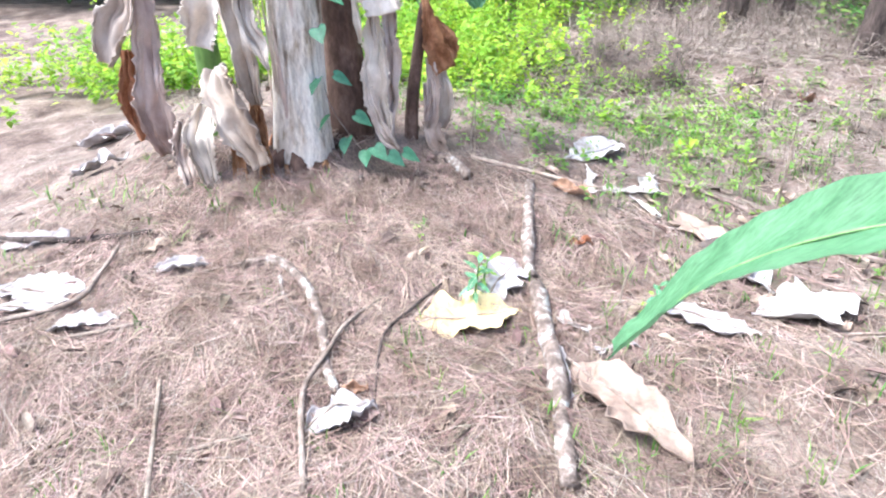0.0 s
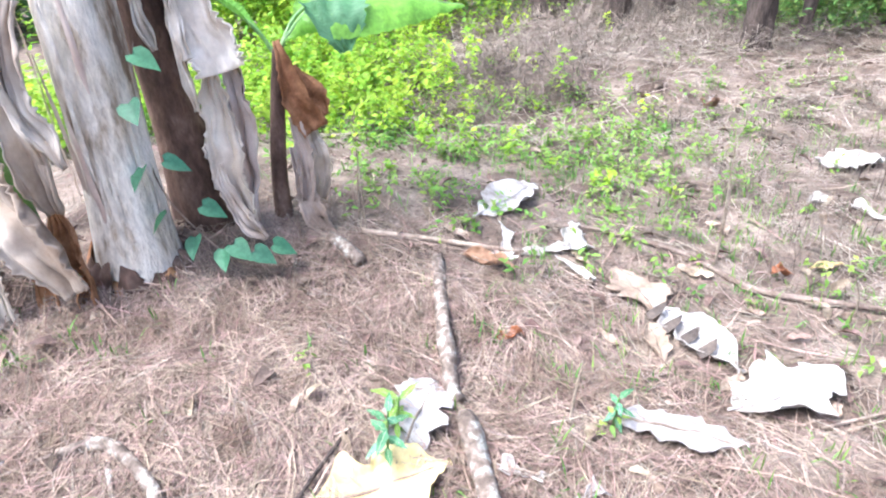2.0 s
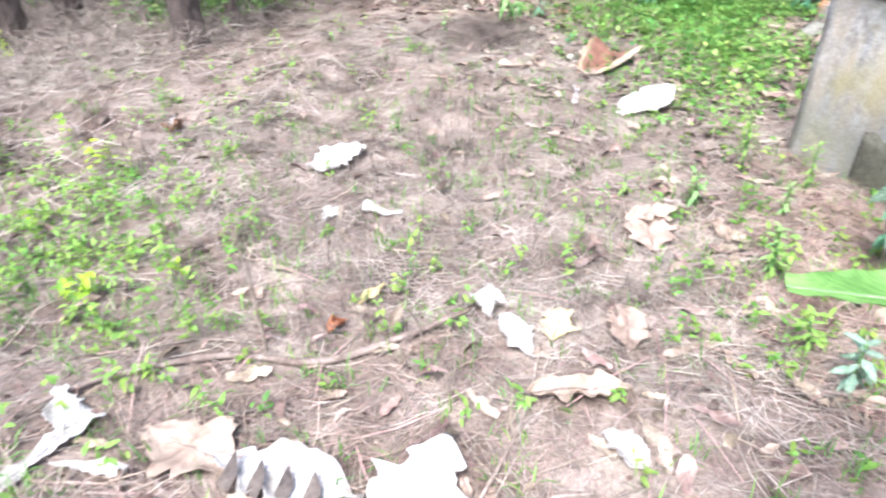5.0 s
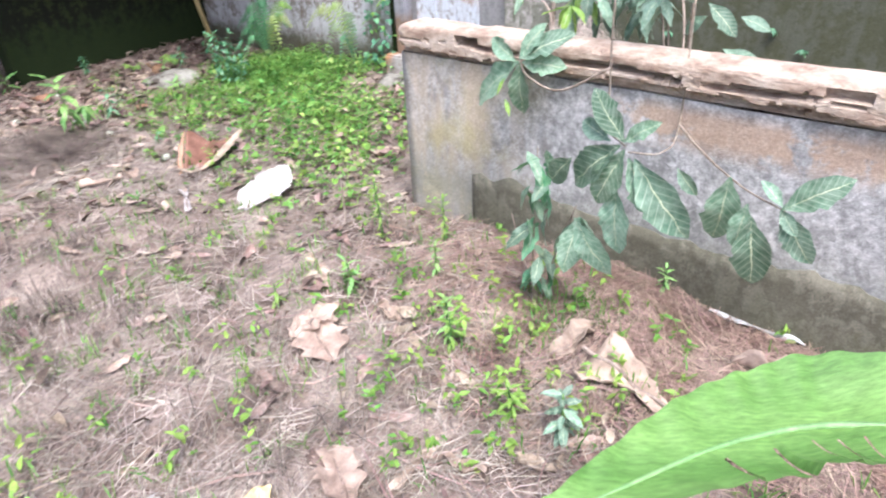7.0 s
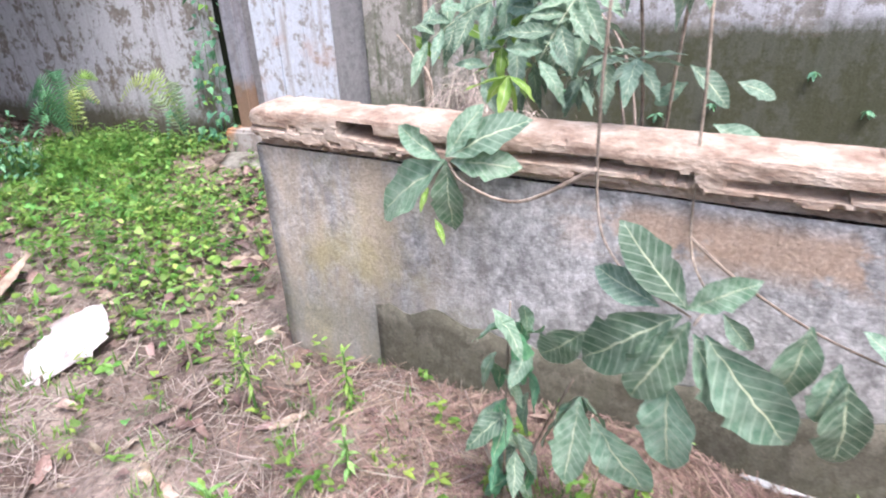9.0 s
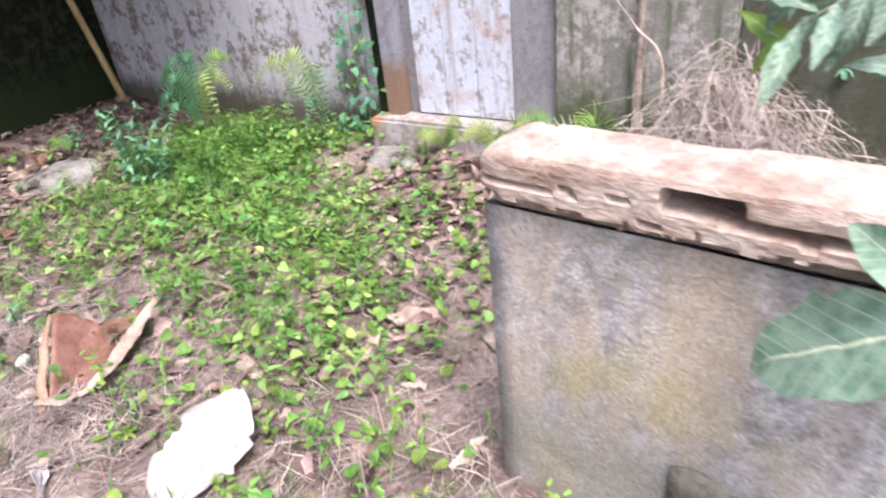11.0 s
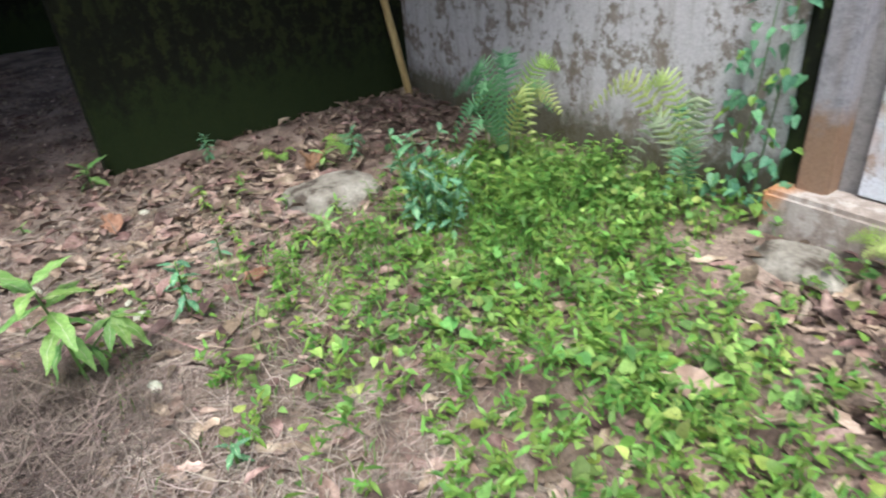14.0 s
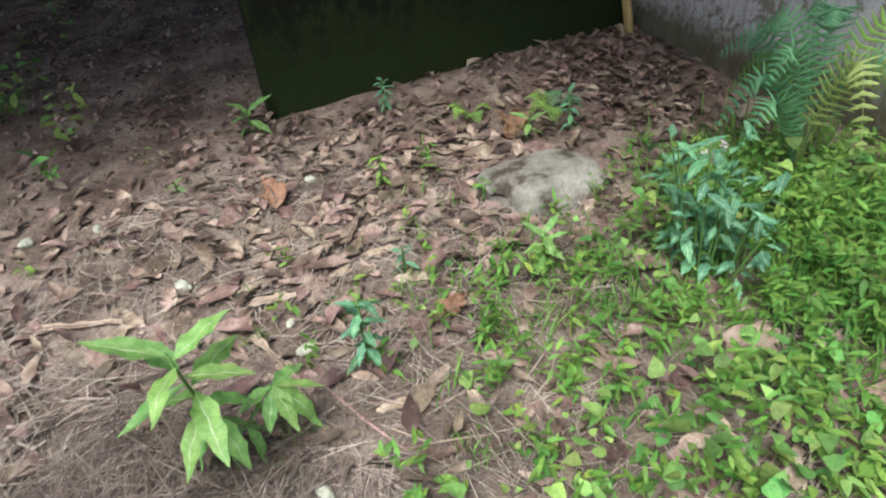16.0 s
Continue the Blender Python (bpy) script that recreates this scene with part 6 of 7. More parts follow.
def frond_along(pts, width, pairs=19, normal=(-0.75, 0.45, 0.5), seed=0):
    """A frond that arches through pts, with narrow, saw-cut leaflets turned towards normal."""
    r = random.Random(seed)
    V, F = tube(pts, [0.003, 0.002, 0.001], 4, 16)
    C = spline(pts, 80)
    length = sum((C[k + 1] - C[k]).length for k in range(80))
    N = Vector(normal)
    for k in range(pairs):
        u = 0.24 + 0.755 * k / pairs
        i = min(int(u * 80), 79)
        t = (C[i + 1] - C[i]).normalized()
        side = t.cross(N).normalized()
        up = side.cross(t)
        e = (u - 0.24) / 0.76
        w = width * (min(1, 0.55 + 1.6 * e)) * (1 - e ** 1.7) ** 0.8 * r.uniform(0.85, 1.1) + 0.006
        half = length * 0.76 / pairs * 0.25
        for sg in (1, -1):
            o = (side * sg + t * (0.35 + r.uniform(-0.1, 0.1))).normalized()
            b = len(V)
            n = 5
            for m in range(n + 1):
                f = m / n
                hw = half * (1 - f ** 2.5) * (1.0 if m % 2 == 0 else 0.72) + 0.0006
                q = C[i] + o * w * f - up * 0.22 * w * f * f
                V += [q - t * hw, q + up * 0.003, q + t * hw]
            for m in range(n):
                for j in range(2):
                    F.append((b + m * 3 + j, b + m * 3 + j + 1, b + m * 3 + 4 + j, b + m * 3 + 3 + j))
    return V, F


def wall_fern(x, y, tips, label, seed):
    """A fern whose fronds arch from its crown over to the tips given: (tip, rise above it, half width, material)."""
    z = g(x, y)
    rt = root("fern", x, y, z, label, "fern", "ferns by the wall")
    c = Vector((x, y, z - 0.01))
    for k, (tip, rise, w, mm) in enumerate(tips):
        T = Vector(tip)
        mid = c.lerp(T, 0.5)
        top = max(T.z, mid.z) + rise
        P = [c, Vector((c.x + (T.x - c.x) * 0.22, c.y + (T.y - c.y) * 0.22, c.z + (top - c.z) * 0.62)), Vector((c.x + (T.x - c.x) * 0.6, c.y + (T.y - c.y) * 0.6, top)), T]
        under(rt, "frond", frond_along(P, w, 20, (-0.75 + 0.2 * math.sin(k * 2.1), 0.4 + 0.3 * math.cos(k * 1.7), 0.55), seed + k), mm)
    return rt


P_, G_, B_, E_ = M_FERN_PALE, M_FERN, M_FERN_BLUE, M_FERN_GREY
wall_fern(8.02, 2.98, [((8.32, 3.36, 0.30), 0.14, 0.10, B_), ((8.16, 3.22, 0.44), 0.10, 0.10, B_), ((7.96, 2.98, 0.56), 0.05, 0.10, B_), ((7.92, 3.30, 0.14), 0.22, 0.09, B_), ((7.82, 2.72, 0.36), 0.12, 0.09, B_), ((7.70, 2.66, 0.38), 0.10, 0.085, P_), ((7.72, 2.80, 0.20), 0.28, 0.09, P_), ((8.40, 3.30, 0.10), 0.25, 0.09, G_), ((7.78, 3.20, 0.10), 0.20, 0.08, B_), ((8.1, 2.7, 0.5), 0.06, 0.09, G_), ((7.9, 3.15, 0.34), 0.14, 0.09, B_), ((8.28, 3.05, 0.5), 0.06, 0.09, B_)], "large bluish-green fern with arching fronds by the old wall", 100)
wall_fern(7.50, 2.06, [((7.88, 2.56, 0.34), 0.20, 0.095, P_), ((7.40, 2.10, 0.20), 0.34, 0.08, E_), ((7.62, 2.36, 0.05), 0.36, 0.085, E_), ((7.70, 2.30, 0.50), 0.08, 0.08, P_), ((7.30, 2.20, 0.12), 0.22, 0.07, B_), ((7.78, 2.14, 0.30), 0.14, 0.08, B_)], "pale green fern with drooping fronds by the old wall", 130)
for fx, fy, size, n, lb, sd in ((7.02, 1.34, 0.20, 5, "small bright fern on the plinth", 150), (6.62, 1.02, 0.30, 8, "bushy bright fern against the plinth", 160)):
    r = random.Random(sd)
    tips = []
    for k in range(n):
        a = radians(55 + 190 * k / (n - 1) + r.uniform(-10, 10))
        q = size * r.uniform(0.6, 1.1)
        tips.append(((fx + q * math.cos(a), fy + q * math.sin(a), g(fx, fy) + size * r.uniform(0.35, 1.0)), size * 0.25, size * 0.27, P_ if k % 3 else G_))
    wall_fern(fx, fy, tips, lb, sd)
wall_fern(5.72, 0.72, [((5.42, 1.22, 0.30), 0.18, 0.10, E_), ((5.18, 1.06, 0.26), 0.22, 0.10, E_), ((5.66, 1.24, 0.34), 0.16, 0.09, E_), ((4.98, 1.26, 0.42), 0.14, 0.08, E_), ((5.5, 1.05, 0.5), 0.08, 0.08, G_)], "large grey-green fern at the end of the low wall", 180)
fern(8.21, 4.06, [(150, 0.16, 0.12, 0.04, G_), (200, 0.17, 0.12, 0.05, G_), (260, 0.16, 0.14, 0.04, B_), (90, 0.15, 0.14, 0.04, G_), (20, 0.15, 0.12, 0.04, B_)], "small dark green fern in leaf litter", 200, group="small ferns in the litter")
fern(8.05, 4.45, [(170, 0.12, 0.10, 0.03, G_), (230, 0.13, 0.08, 0.03, G_), (100, 0.12, 0.10, 0.03, G_), (300, 0.12, 0.09, 0.03, G_)], "small dark green fern in leaf litter", 210, group="small ferns in the litter")
sapling("sapling", 8.05, 3.92, 0.20, 14, SMALL_BLUE, 0.07, "small blue-green weed beside the boulder", 41, (0.02, 0.02), "weed")
sapling("sapling", 7.35, 4.55, 0.16, 10, WEED_LEAF, 0.07, "small weed among brown leaf litter", 42, (0.02, 0.0), "weed")
sapling("sapling", 7.1, 3.72, 0.17, 14, SAP_LEAF, 0.09, "leafy bright green weed in front of the boulder", 43, (0.0, 0.0), "weed")
sapling("sapling", 6.85, 4.15, 0.12, 8, SMALL_BLUE, 0.06, "small green seedling on bare soil", 44)

# creeper that hangs beside the rusty post
hang = root("wall_creeper", 7.62, 1.78, g(7.62, 1.78), "green heart-leaved creeper hanging on the old wall", "vine")
HEART_GREEN = [mesh_of("leaf", *heart(1.0, c), mm) for c, mm in ((0.25, M_VINE), (0.4, M_BLUEGREEN), (0.3, M_VINE))] + [mesh_of("leaf", *heart(1.0, 0.3), M_FERN)]
for k in range(3):
    p0 = BACK @ Vector((1.12 + 0.09 * k, 0.015, 0.0))
    p1 = BACK @ Vector((1.06 + 0.09 * k, 0.03, 0.7))
    p2 = BACK @ Vector((1.10 + 0.05 * k, 0.02, 1.4))
    under(hang, "stem", tube([tuple(p0), tuple(p1), tuple(p2)], [0.004, 0.003, 0.002], 5, 16, 0.2, k), M_STEM_GREEN)
for k in range(130):
    u = rnd.random() ** 1.8
    p = BACK @ Vector((1.02 + rnd.uniform(0, 0.34), 0.03 + rnd.uniform(0, 0.14) * (1 - u), 0.04 + 1.15 * u))
    leaf_at(hang, rnd.choice(HEART_GREEN), p, rnd.uniform(80, 260), rnd.uniform(10, 70), rnd.uniform(0.035, 0.075), rnd.uniform(-25, 25))
# small weeds rooted in the mossy wall
for k, (s, z) in enumerate([(-1.6, 0.55), (-2.3, 0.62), (-2.5, 0.5), (-3.0, 0.7), (-2.2, 0.42), (-3.3, 0.5)]):
    p = BACK @ Vector((s, 0.022, z))
    rt = root("wall_weed", *p, "small green weed rooted in the mossy wall", "weed", "wall weeds")
    whorl(rt, SMALL_BLUE, tuple(p), 6, 0.06, rnd, (0, 60), 60, 40)


# thin bare shoots that stand in the yard
SHOOTS = ((1.74, 2.96, 0.42, 0.02), (0.16, 3.38, 0.26, 0.02))
for x, y, h, lx_ in SHOOTS:
    thing("bare_shoot", tube([(x, y, g(x, y) - 0.02), (x + lx_ * 0.4, y, g(x, y) + h * 0.5), (x + lx_, y + 0.02, g(x, y) + h)], [0.006, 0.004, 0.002], 6, 14, 0.2, 3), M_TWIG, "thin leafless brown shoot standing upright", "shoot", "bare shoots")


# ---- trees ----
def tree(x, y, r, h, seed, label, lean=(0.0, 0.0)):
    rr = random.Random(seed)
    z = g(x, y)
    rt = root("pine_tree", x, y, z, label, "tree", "trees beyond the yard")
    V, F = tube([(x, y, z - 0.15), (x, y, z + 0.12), (x + lean[0] * 0.2, y + lean[1] * 0.2, z + h * 0.25), (x + lean[0], y + lean[1], z + h)], [r * 1.9, r * 1.15, r * 0.9, r * 0.3], 14, 36, 0.25, seed)
    under(rt, "trunk", (V, F), M_BARK, "rough dark trunk")
    top = []
    for k in range(9):
        u = 0.5 + 0.5 * k / 9
        a = k * 2.4 + rr.random()
        b = Vector((x + lean[0] * u, y + lean[1] * u, z + h * u))
        e = b + Vector((math.cos(a), math.sin(a), 0.25)) * (h * 0.28 * (1.35 - u))
        under(rt, "limb", tube([tuple(b), tuple((b + e) / 2 + Vector((0, 0, 0.12))), tuple(e)], [r * 0.3, r * 0.2, r * 0.06], 6, 10, 0.2, k), M_BARK)
        top.append((b, e))
    V, F = [], []
    for k in range(1500):
        b, e = rr.choice(top)
        c = b.lerp(e, rr.uniform(0.3, 1.08)) + Vector((rr.gauss(0, .14), rr.gauss(0, .14), rr.gauss(0, .10)))
        d = Vector((rr.gauss(0, 1), rr.gauss(0, 1), rr.gauss(-0.3, 0.6))).normalized()
        s = d.cross(Vector((rr.random(), rr.random(), rr.random()))).normalized() * 0.022
        L = rr.uniform(0.12, 0.26)
        n = len(V)
        V += [c, c + d * L * 0.5 + s, c + d * L, c + d * L * 0.5 - s]
        F.append((n, n + 1, n + 2, n + 3))
    under(rt, "crown", (V, F), M_HEDGE, "loose dark green needle crown")


tree(4.30, 6.46, 0.13, 5.5, 1, "dark rough-barked pine trunk in dry straw", (0.1, 0.2))
tree(3.1, 9.1, 0.24, 7.0, 2, "thick dark pine trunk in dry straw", (-0.2, 0.2))
tree(5.05, 6.75, 0.06, 4.0, 3, "thin dark pine trunk in undergrowth", (0.4, 0.1))
tree(3.5, 7.95, 0.15, 6.5, 5, "dark rough-barked pine trunk in dry straw", (-0.1, 0.3))
tree(4.15, 8.05, 0.11, 6.0, 6, "slim dark pine trunk in dry straw", (0.2, 0.2))
tree(2.6, 10.2, 0.16, 6.0, 4, "dark rough-barked pine trunk", (0.0, 0.3))


# ---- what nobody could count ----
def stuff(name, V, F, material, label, category):
    me = bpy.data.meshes.new(name)
    nv, nf = len(V), len(F)
    k = F.shape[1]
    me.vertices.add(nv)
    me.vertices.foreach_set("co", V.astype(np.float32).ravel())
    me.loops.add(nf * k)
    me.loops.foreach_set("vertex_index", F.astype(np.int32).ravel())
    me.polygons.add(nf)
    me.polygons.foreach_set("loop_start", np.arange(nf, dtype=np.int32) * k)
    me.polygons.foreach_set("use_smooth", np.ones(nf, bool))
    me.materials.append(material)
    me.update(calc_edges=True)
    me.validate()
    return tagged(new(name, me), label, category, kind="stuff")


LEAF_SPOTS = [(7.6, 3.9, 0.55, 0.3)] + [f[:4] for f in FALLEN if f[2] > 0.18] + [(1.36, 2.5, 0.4, 0.25), (5.38, 3.06, 0.4, 0.3)]


def free_ground(x, y):
    """True where nothing is built."""
    ln = -0.699 * (x - 4.48) + 0.715 * (y - 1.57)
    ls = -0.715 * (x - 4.48) - 0.699 * (y - 1.57)
    low_ok = ~((ln < 0.03) & (ln > -0.24) & (ls > -0.04))
    bn = -0.761 * (x - 6.86) + 0.649 * (y - 0.84)
    bs = 0.649 * (x - 6.86) + 0.761 * (y - 0.84)
    back_ok = (bn > 0.03) & ~((bs > -0.33) & (bs < 1.1) & (bn < 0.18))
    dn = -0.649 * (x - 9.56) - 0.761 * (y - 4.0)
    ds = -0.761 * (x - 9.56) + 0.649 * (y - 4.0)
    dark_ok = ~((dn < 0.02) & (dn > -0.26) & (ds < 2.35)) & ~((dn < 0.02) & (bn < 0.1))
    for fx, fy, fl, fw in LEAF_SPOTS:
        low_ok &= (x - fx) ** 2 + (y - fy) ** 2 > (0.2 * (fl + fw)) ** 2
    return low_ok & (back_ok | (y > 5.6)) & dark_ok


def blobs(rg, n, spots):
    """n places round soft spots (x, y, spread x, spread y, weight)."""
    w = np.array([s[4] for s in spots], float)
    i = rg.choice(len(spots), n, p=w / w.sum())
    S = np.array([s[:4] for s in spots])[i]
    x, y = S[:, 0] + S[:, 2] * rg.normal(size=n), S[:, 1] + S[:, 3] * rg.normal(size=n)
    ok = free_ground(x, y)
    return x[ok], y[ok]


def area(rg, n, x0, x1, y0, y1):
    x, y = rg.uniform(x0, x1, n), rg.uniform(y0, y1, n)
    ok = free_ground(x, y)
    return x[ok], y[ok]


def needles(rg, x, y, length, width, lift, bend=0.12):
    n = len(x)
    a = rg.uniform(0, 2 * np.pi, n)
    L = rg.uniform(*length, n) / 2
    w = rg.uniform(*width, n) / 2
    c, s = np.cos(a), np.sin(a)
    b = rg.normal(0, bend, n) * L
    V = np.zeros((n, 3, 2, 3))
    base = rg.random(n) ** 2 * lift
    for k, f in enumerate((-1, 0, 1)):
        px, py = x + f * L * c - (b if k == 1 else 0) * s, y + f * L * s + (b if k == 1 else 0) * c
        z = gz(px, py) + 0.002 + base + (rg.random(n) ** 3 * lift * (1.0 if k != 1 else 0.6))
        ww = w * (1.0 if k == 1 else 0.5)
        for j, sg in enumerate((-1, 1)):
            V[:, k, j, 0], V[:, k, j, 1], V[:, k, j, 2] = px - sg * ww * s, py + sg * ww * c, z + sg * ww * 0.4
    V = V.reshape(-1, 3)
    o = np.arange(n)[:, None] * 6
    F = np.concatenate([o + np.array([[0, 2, 3, 1]]), o + np.array([[2, 4, 5, 3]])])
    return V, F


PLAIN = ((0, 0.08, 0), (0.3, 1.0, 0.0), (0.65, 0.75, -0.35), (1.0, 0.04, -1.0))
HEART = ((0, 0.62, 0), (0.2, 1.0, 0.0), (0.58, 0.72, -0.3), (1.0, 0.03, -1.0))


def leaflets(rg, x, y, z, length, ratio, tilt, fold=0.2, droop=0.3, outline=PLAIN):
    """Small leaves, each of six faces, at points in space."""
    n = len(x)
    az = rg.uniform(0, 2 * np.pi, n)
    ti = rg.normal(*tilt, n)
    L = rg.uniform(*length, n)
    W = L * rg.uniform(ratio * 0.8, ratio * 1.2, n)
    d = np.stack([np.cos(az) * np.cos(ti), np.sin(az) * np.cos(ti), np.sin(ti)], 1)
    r = rg.normal(0, 0.35, n)
    s = np.stack([-np.sin(az) * np.cos(r), np.cos(az) * np.cos(r), np.sin(r)], 1)
    u = np.cross(d, s)
    P = np.stack([x, y, z], 1)
    out = []
    for f, w, h in outline:
        mid = P + d * (f * L)[:, None] + u * (h * droop * L * 0.5)[:, None]
        for sg in (-1, 0, 1):
            out.append(mid + s * (sg * w * W / 2)[:, None] + u * (abs(sg) * fold * w * W)[:, None])
    V = np.stack(out, 1).reshape(-1, 3)
    o = np.arange(n)[:, None] * 12
    F = np.concatenate([o + np.array([[3 * k + j, 3 * k + j + 1, 3 * k + 4 + j, 3 * k + 3 + j]]) for k in range(3) for j in range(2)])
    return V, F


def scraps(rg, x, y, length, ratio):
    """Flat dead leaves with lobed, torn outlines, lying on the ground."""
    n = len(x)
    az = rg.uniform(0, 2 * np.pi, n)
    L = rg.uniform(*length, n)
    c, s = np.cos(az), np.sin(az)
    tip = rg.normal(0, 0.16, n)
    bow = rg.uniform(0, 0.16, n) * L
    rows = 8
    V = np.zeros((n, rows, 3, 3))
    for k in range(rows):
        f = k / (rows - 1)
        body = math.sin(math.pi * (0.06 + 0.9 * f)) ** 0.6
        for j, sg in enumerate((-1, 0, 1)):
            w = L * ratio * 0.5 * body * rg.uniform(0.45, 1.25, n) * sg
            px, py = x + (f - 0.5) * L * c - w * s, y + (f - 0.5) * L * s + w * c
            V[:, k, j, 0], V[:, k, j, 1] = px, py
            V[:, k, j, 2] = gz(px, py) + 0.012 + np.maximum(0, (f - 0.5) * L * tip) + abs(sg) * bow * rg.uniform(0, 1, n) + 0.006 * rg.random(n)
    o = np.arange(n)[:, None] * rows * 3
    F = np.concatenate([o + np.array([[3 * k + j, 3 * k + j + 1, 3 * k + 4 + j, 3 * k + 3 + j]]) for k in range(rows - 1) for j in range(2)])
    return V.reshape(-1, 3), F


def blades(rg, x, y, length, width, per=6, spread=0.02, lean=0.5, z=None):
    n = len(x) * per
    x, y = np.repeat(x, per) + rg.normal(0, spread, n), np.repeat(y, per) + rg.normal(0, spread, n)
    az = rg.uniform(0, 2 * np.pi, n)
    L = rg.uniform(*length, n)
    w = rg.uniform(*width, n) / 2
    le = np.abs(rg.normal(0, lean, n))
    z0 = gz(x, y) - 0.005
    V = np.zeros((n, 3, 2, 3))
    for k, (f, ww) in enumerate(((0, 0.8), (0.55, 1.0), (1.0, 0.08))):
        hx = L * f * np.sin(le * (0.5 + f))
        hz = L * f * np.cos(np.minimum(le * (0.5 + f), 1.75))
        for j, sg in enumerate((-1, 1)):
            V[:, k, j, 0] = x + hx * np.cos(az) - sg * w * ww * np.sin(az)
            V[:, k, j, 1] = y + hx * np.sin(az) + sg * w * ww * np.cos(az)
            V[:, k, j, 2] = z0 + hz
    o = np.arange(n)[:, None] * 6
    return V.reshape(-1, 3), np.concatenate([o + np.array([[0, 2, 3, 1]]), o + np.array([[2, 4, 5, 3]])])


def seedlings(rg, x, y, height, leafs, length, ratio=0.45):
    n = len(x)
    h = rg.uniform(*height, n)
    X, Y, H = np.repeat(x, leafs), np.repeat(y, leafs), np.repeat(h, leafs)
    u = np.tile(np.linspace(0.3, 1, leafs), n)
    X, Y = X + rg.normal(0, 0.012, len(X)) * (1 + 3 * H), Y + rg.normal(0, 0.012, len(X)) * (1 + 3 * H)
    return leaflets(rg, X, Y, gz(X, Y) + H * u, length, ratio, (0.15, 0.4), 0.15, 0.3)


def clumped(rg, x, y, k, spread):
    """k plants round each of the places."""
    n = len(x) * k
    return np.repeat(x, k) + rg.normal(0, spread, n), np.repeat(y, k) + rg.normal(0, spread, n)


def both(*pairs):
    V, F, k = [], [], 0
    for v, f in pairs:
        V.append(v)
        F.append(f + k)
        k += len(v)
    return np.concatenate(V), np.concatenate(F)


rg = np.random.default_rng(17)
# red-brown pine straw on the banana mound and along the low wall
stuff("pine_straw", *needles(rg, *blobs(rg, 30000, [(-0.35, 2.5, 0.75, 0.5, 3), (-0.3, 1.9, 0.9, 0.5, 2), (-0.8, 1.4, 0.8, 0.5, 1.2), (0.6, 2.0, 0.6, 0.7, 1)]), (0.10, 0.24), (0.0018, 0.0032), 0.03), M_NEEDLE, "layer of dry brown pine needles on the ground", "pine straw")
stuff("red_straw", *needles(rg, *blobs(rg, 12000, [(3.2, 0.75, 0.3, 0.3, 2), (3.55, 1.15, 0.4, 0.3, 1.3), (2.8, 0.4, 0.3, 0.3, 1.5), (2.4, 0.0, 0.3, 0.3, 1)]), (0.10, 0.24), (0.0018, 0.0034), 0.03), M_NEEDLE_RED, "layer of red-brown pine needles by the wall", "pine straw")
stuff("grey_straw", *both(
    needles(rg, *area(rg, 15000, -2.6, 3.4, 0.9, 5.0), (0.08, 0.22), (0.0015, 0.0032), 0.03),
    needles(rg, *area(rg, 14000, 2.2, 5.8, 1.0, 5.0), (0.08, 0.22), (0.002, 0.004), 0.03),
    needles(rg, *area(rg, 9000, -2.0, 6.0, 4.5, 9.5), (0.12, 0.35), (0.004, 0.008), 0.06),
    needles(rg, *blobs(rg, 4500, [(4.2, 7.0, 0.9, 0.5, 2), (3.3, 8.2, 0.7, 0.6, 1.5), (2.6, 7.0, 0.6, 0.6, 1)]), (0.18, 0.45), (0.003, 0.007), 0.18),
    needles(rg, *area(rg, 11000, 4.8, 7.6, 2.8, 5.5), (0.06, 0.22), (0.002, 0.0038), 0.025),
    needles(rg, *blobs(rg, 1500, [(5.5, 0.38, 0.26, 0.26, 1), (5.2, 0.55, 0.2, 0.2, 0.6)]), (0.2, 0.6), (0.003, 0.005), 0.22, 0.3)),
    M_STRAW_GREY, "dry grey-brown straw and needles strewn on soil", "straw")
# brown leaf litter
lx, ly = blobs(rg, 3500, [(7.6, 4.6, 0.7, 0.6, 3), (8.6, 4.2, 0.45, 0.4, 1.8), (9.1, 4.0, 0.25, 0.2, 1.0), (8.75, 3.65, 0.3, 0.25, 1.6), (8.3, 3.5, 0.25, 0.2, 0.8), (7.2, 5.4, 0.8, 0.8, 2), (7.9, 7.0, 1.2, 1.2, 3.5), (8.6, 8.6, 0.9, 1.0, 1.5), (6.6, 1.4, 0.5, 0.25, 2), (6.1, 1.1, 0.4, 0.3, 1.2)])
lx2, ly2 = area(rg, 1500, -2.0, 7.0, 0.8, 5.5)
x_, y_ = np.concatenate([lx, lx2]), np.concatenate([ly, ly2])
ox_, oy_ = blobs(rg, 420, [(6.7, 4.5, 0.6, 0.5, 3), (7.4, 4.2, 0.5, 0.5, 2.5), (6.6, 3.4, 0.6, 0.5, 1.6), (6.0, 2.6, 0.6, 0.5, 1.5), (6.5, 1.5, 0.5, 0.3, 1.5), (5.4, 1.8, 0.5, 0.4, 1.0), (6.3, 5.3, 0.5, 0.5, 1.0)])
stuff("leaf_litter", *both(leaflets(rg, x_, y_, gz(x_, y_) + 0.012 + 0.02 * rg.random(len(x_)), (0.022, 0.115), 0.42, (0.03, 0.42), 0.35, 0.5),
    leaflets(rg, ox_, oy_, gz(ox_, oy_) + 0.016 + 0.012 * rg.random(len(ox_)), (0.07, 0.19), 0.40, (0.0, 0.16), 0.12, 0.18)), M_LITTER, "litter of small curled brown leaves", "leaf litter")
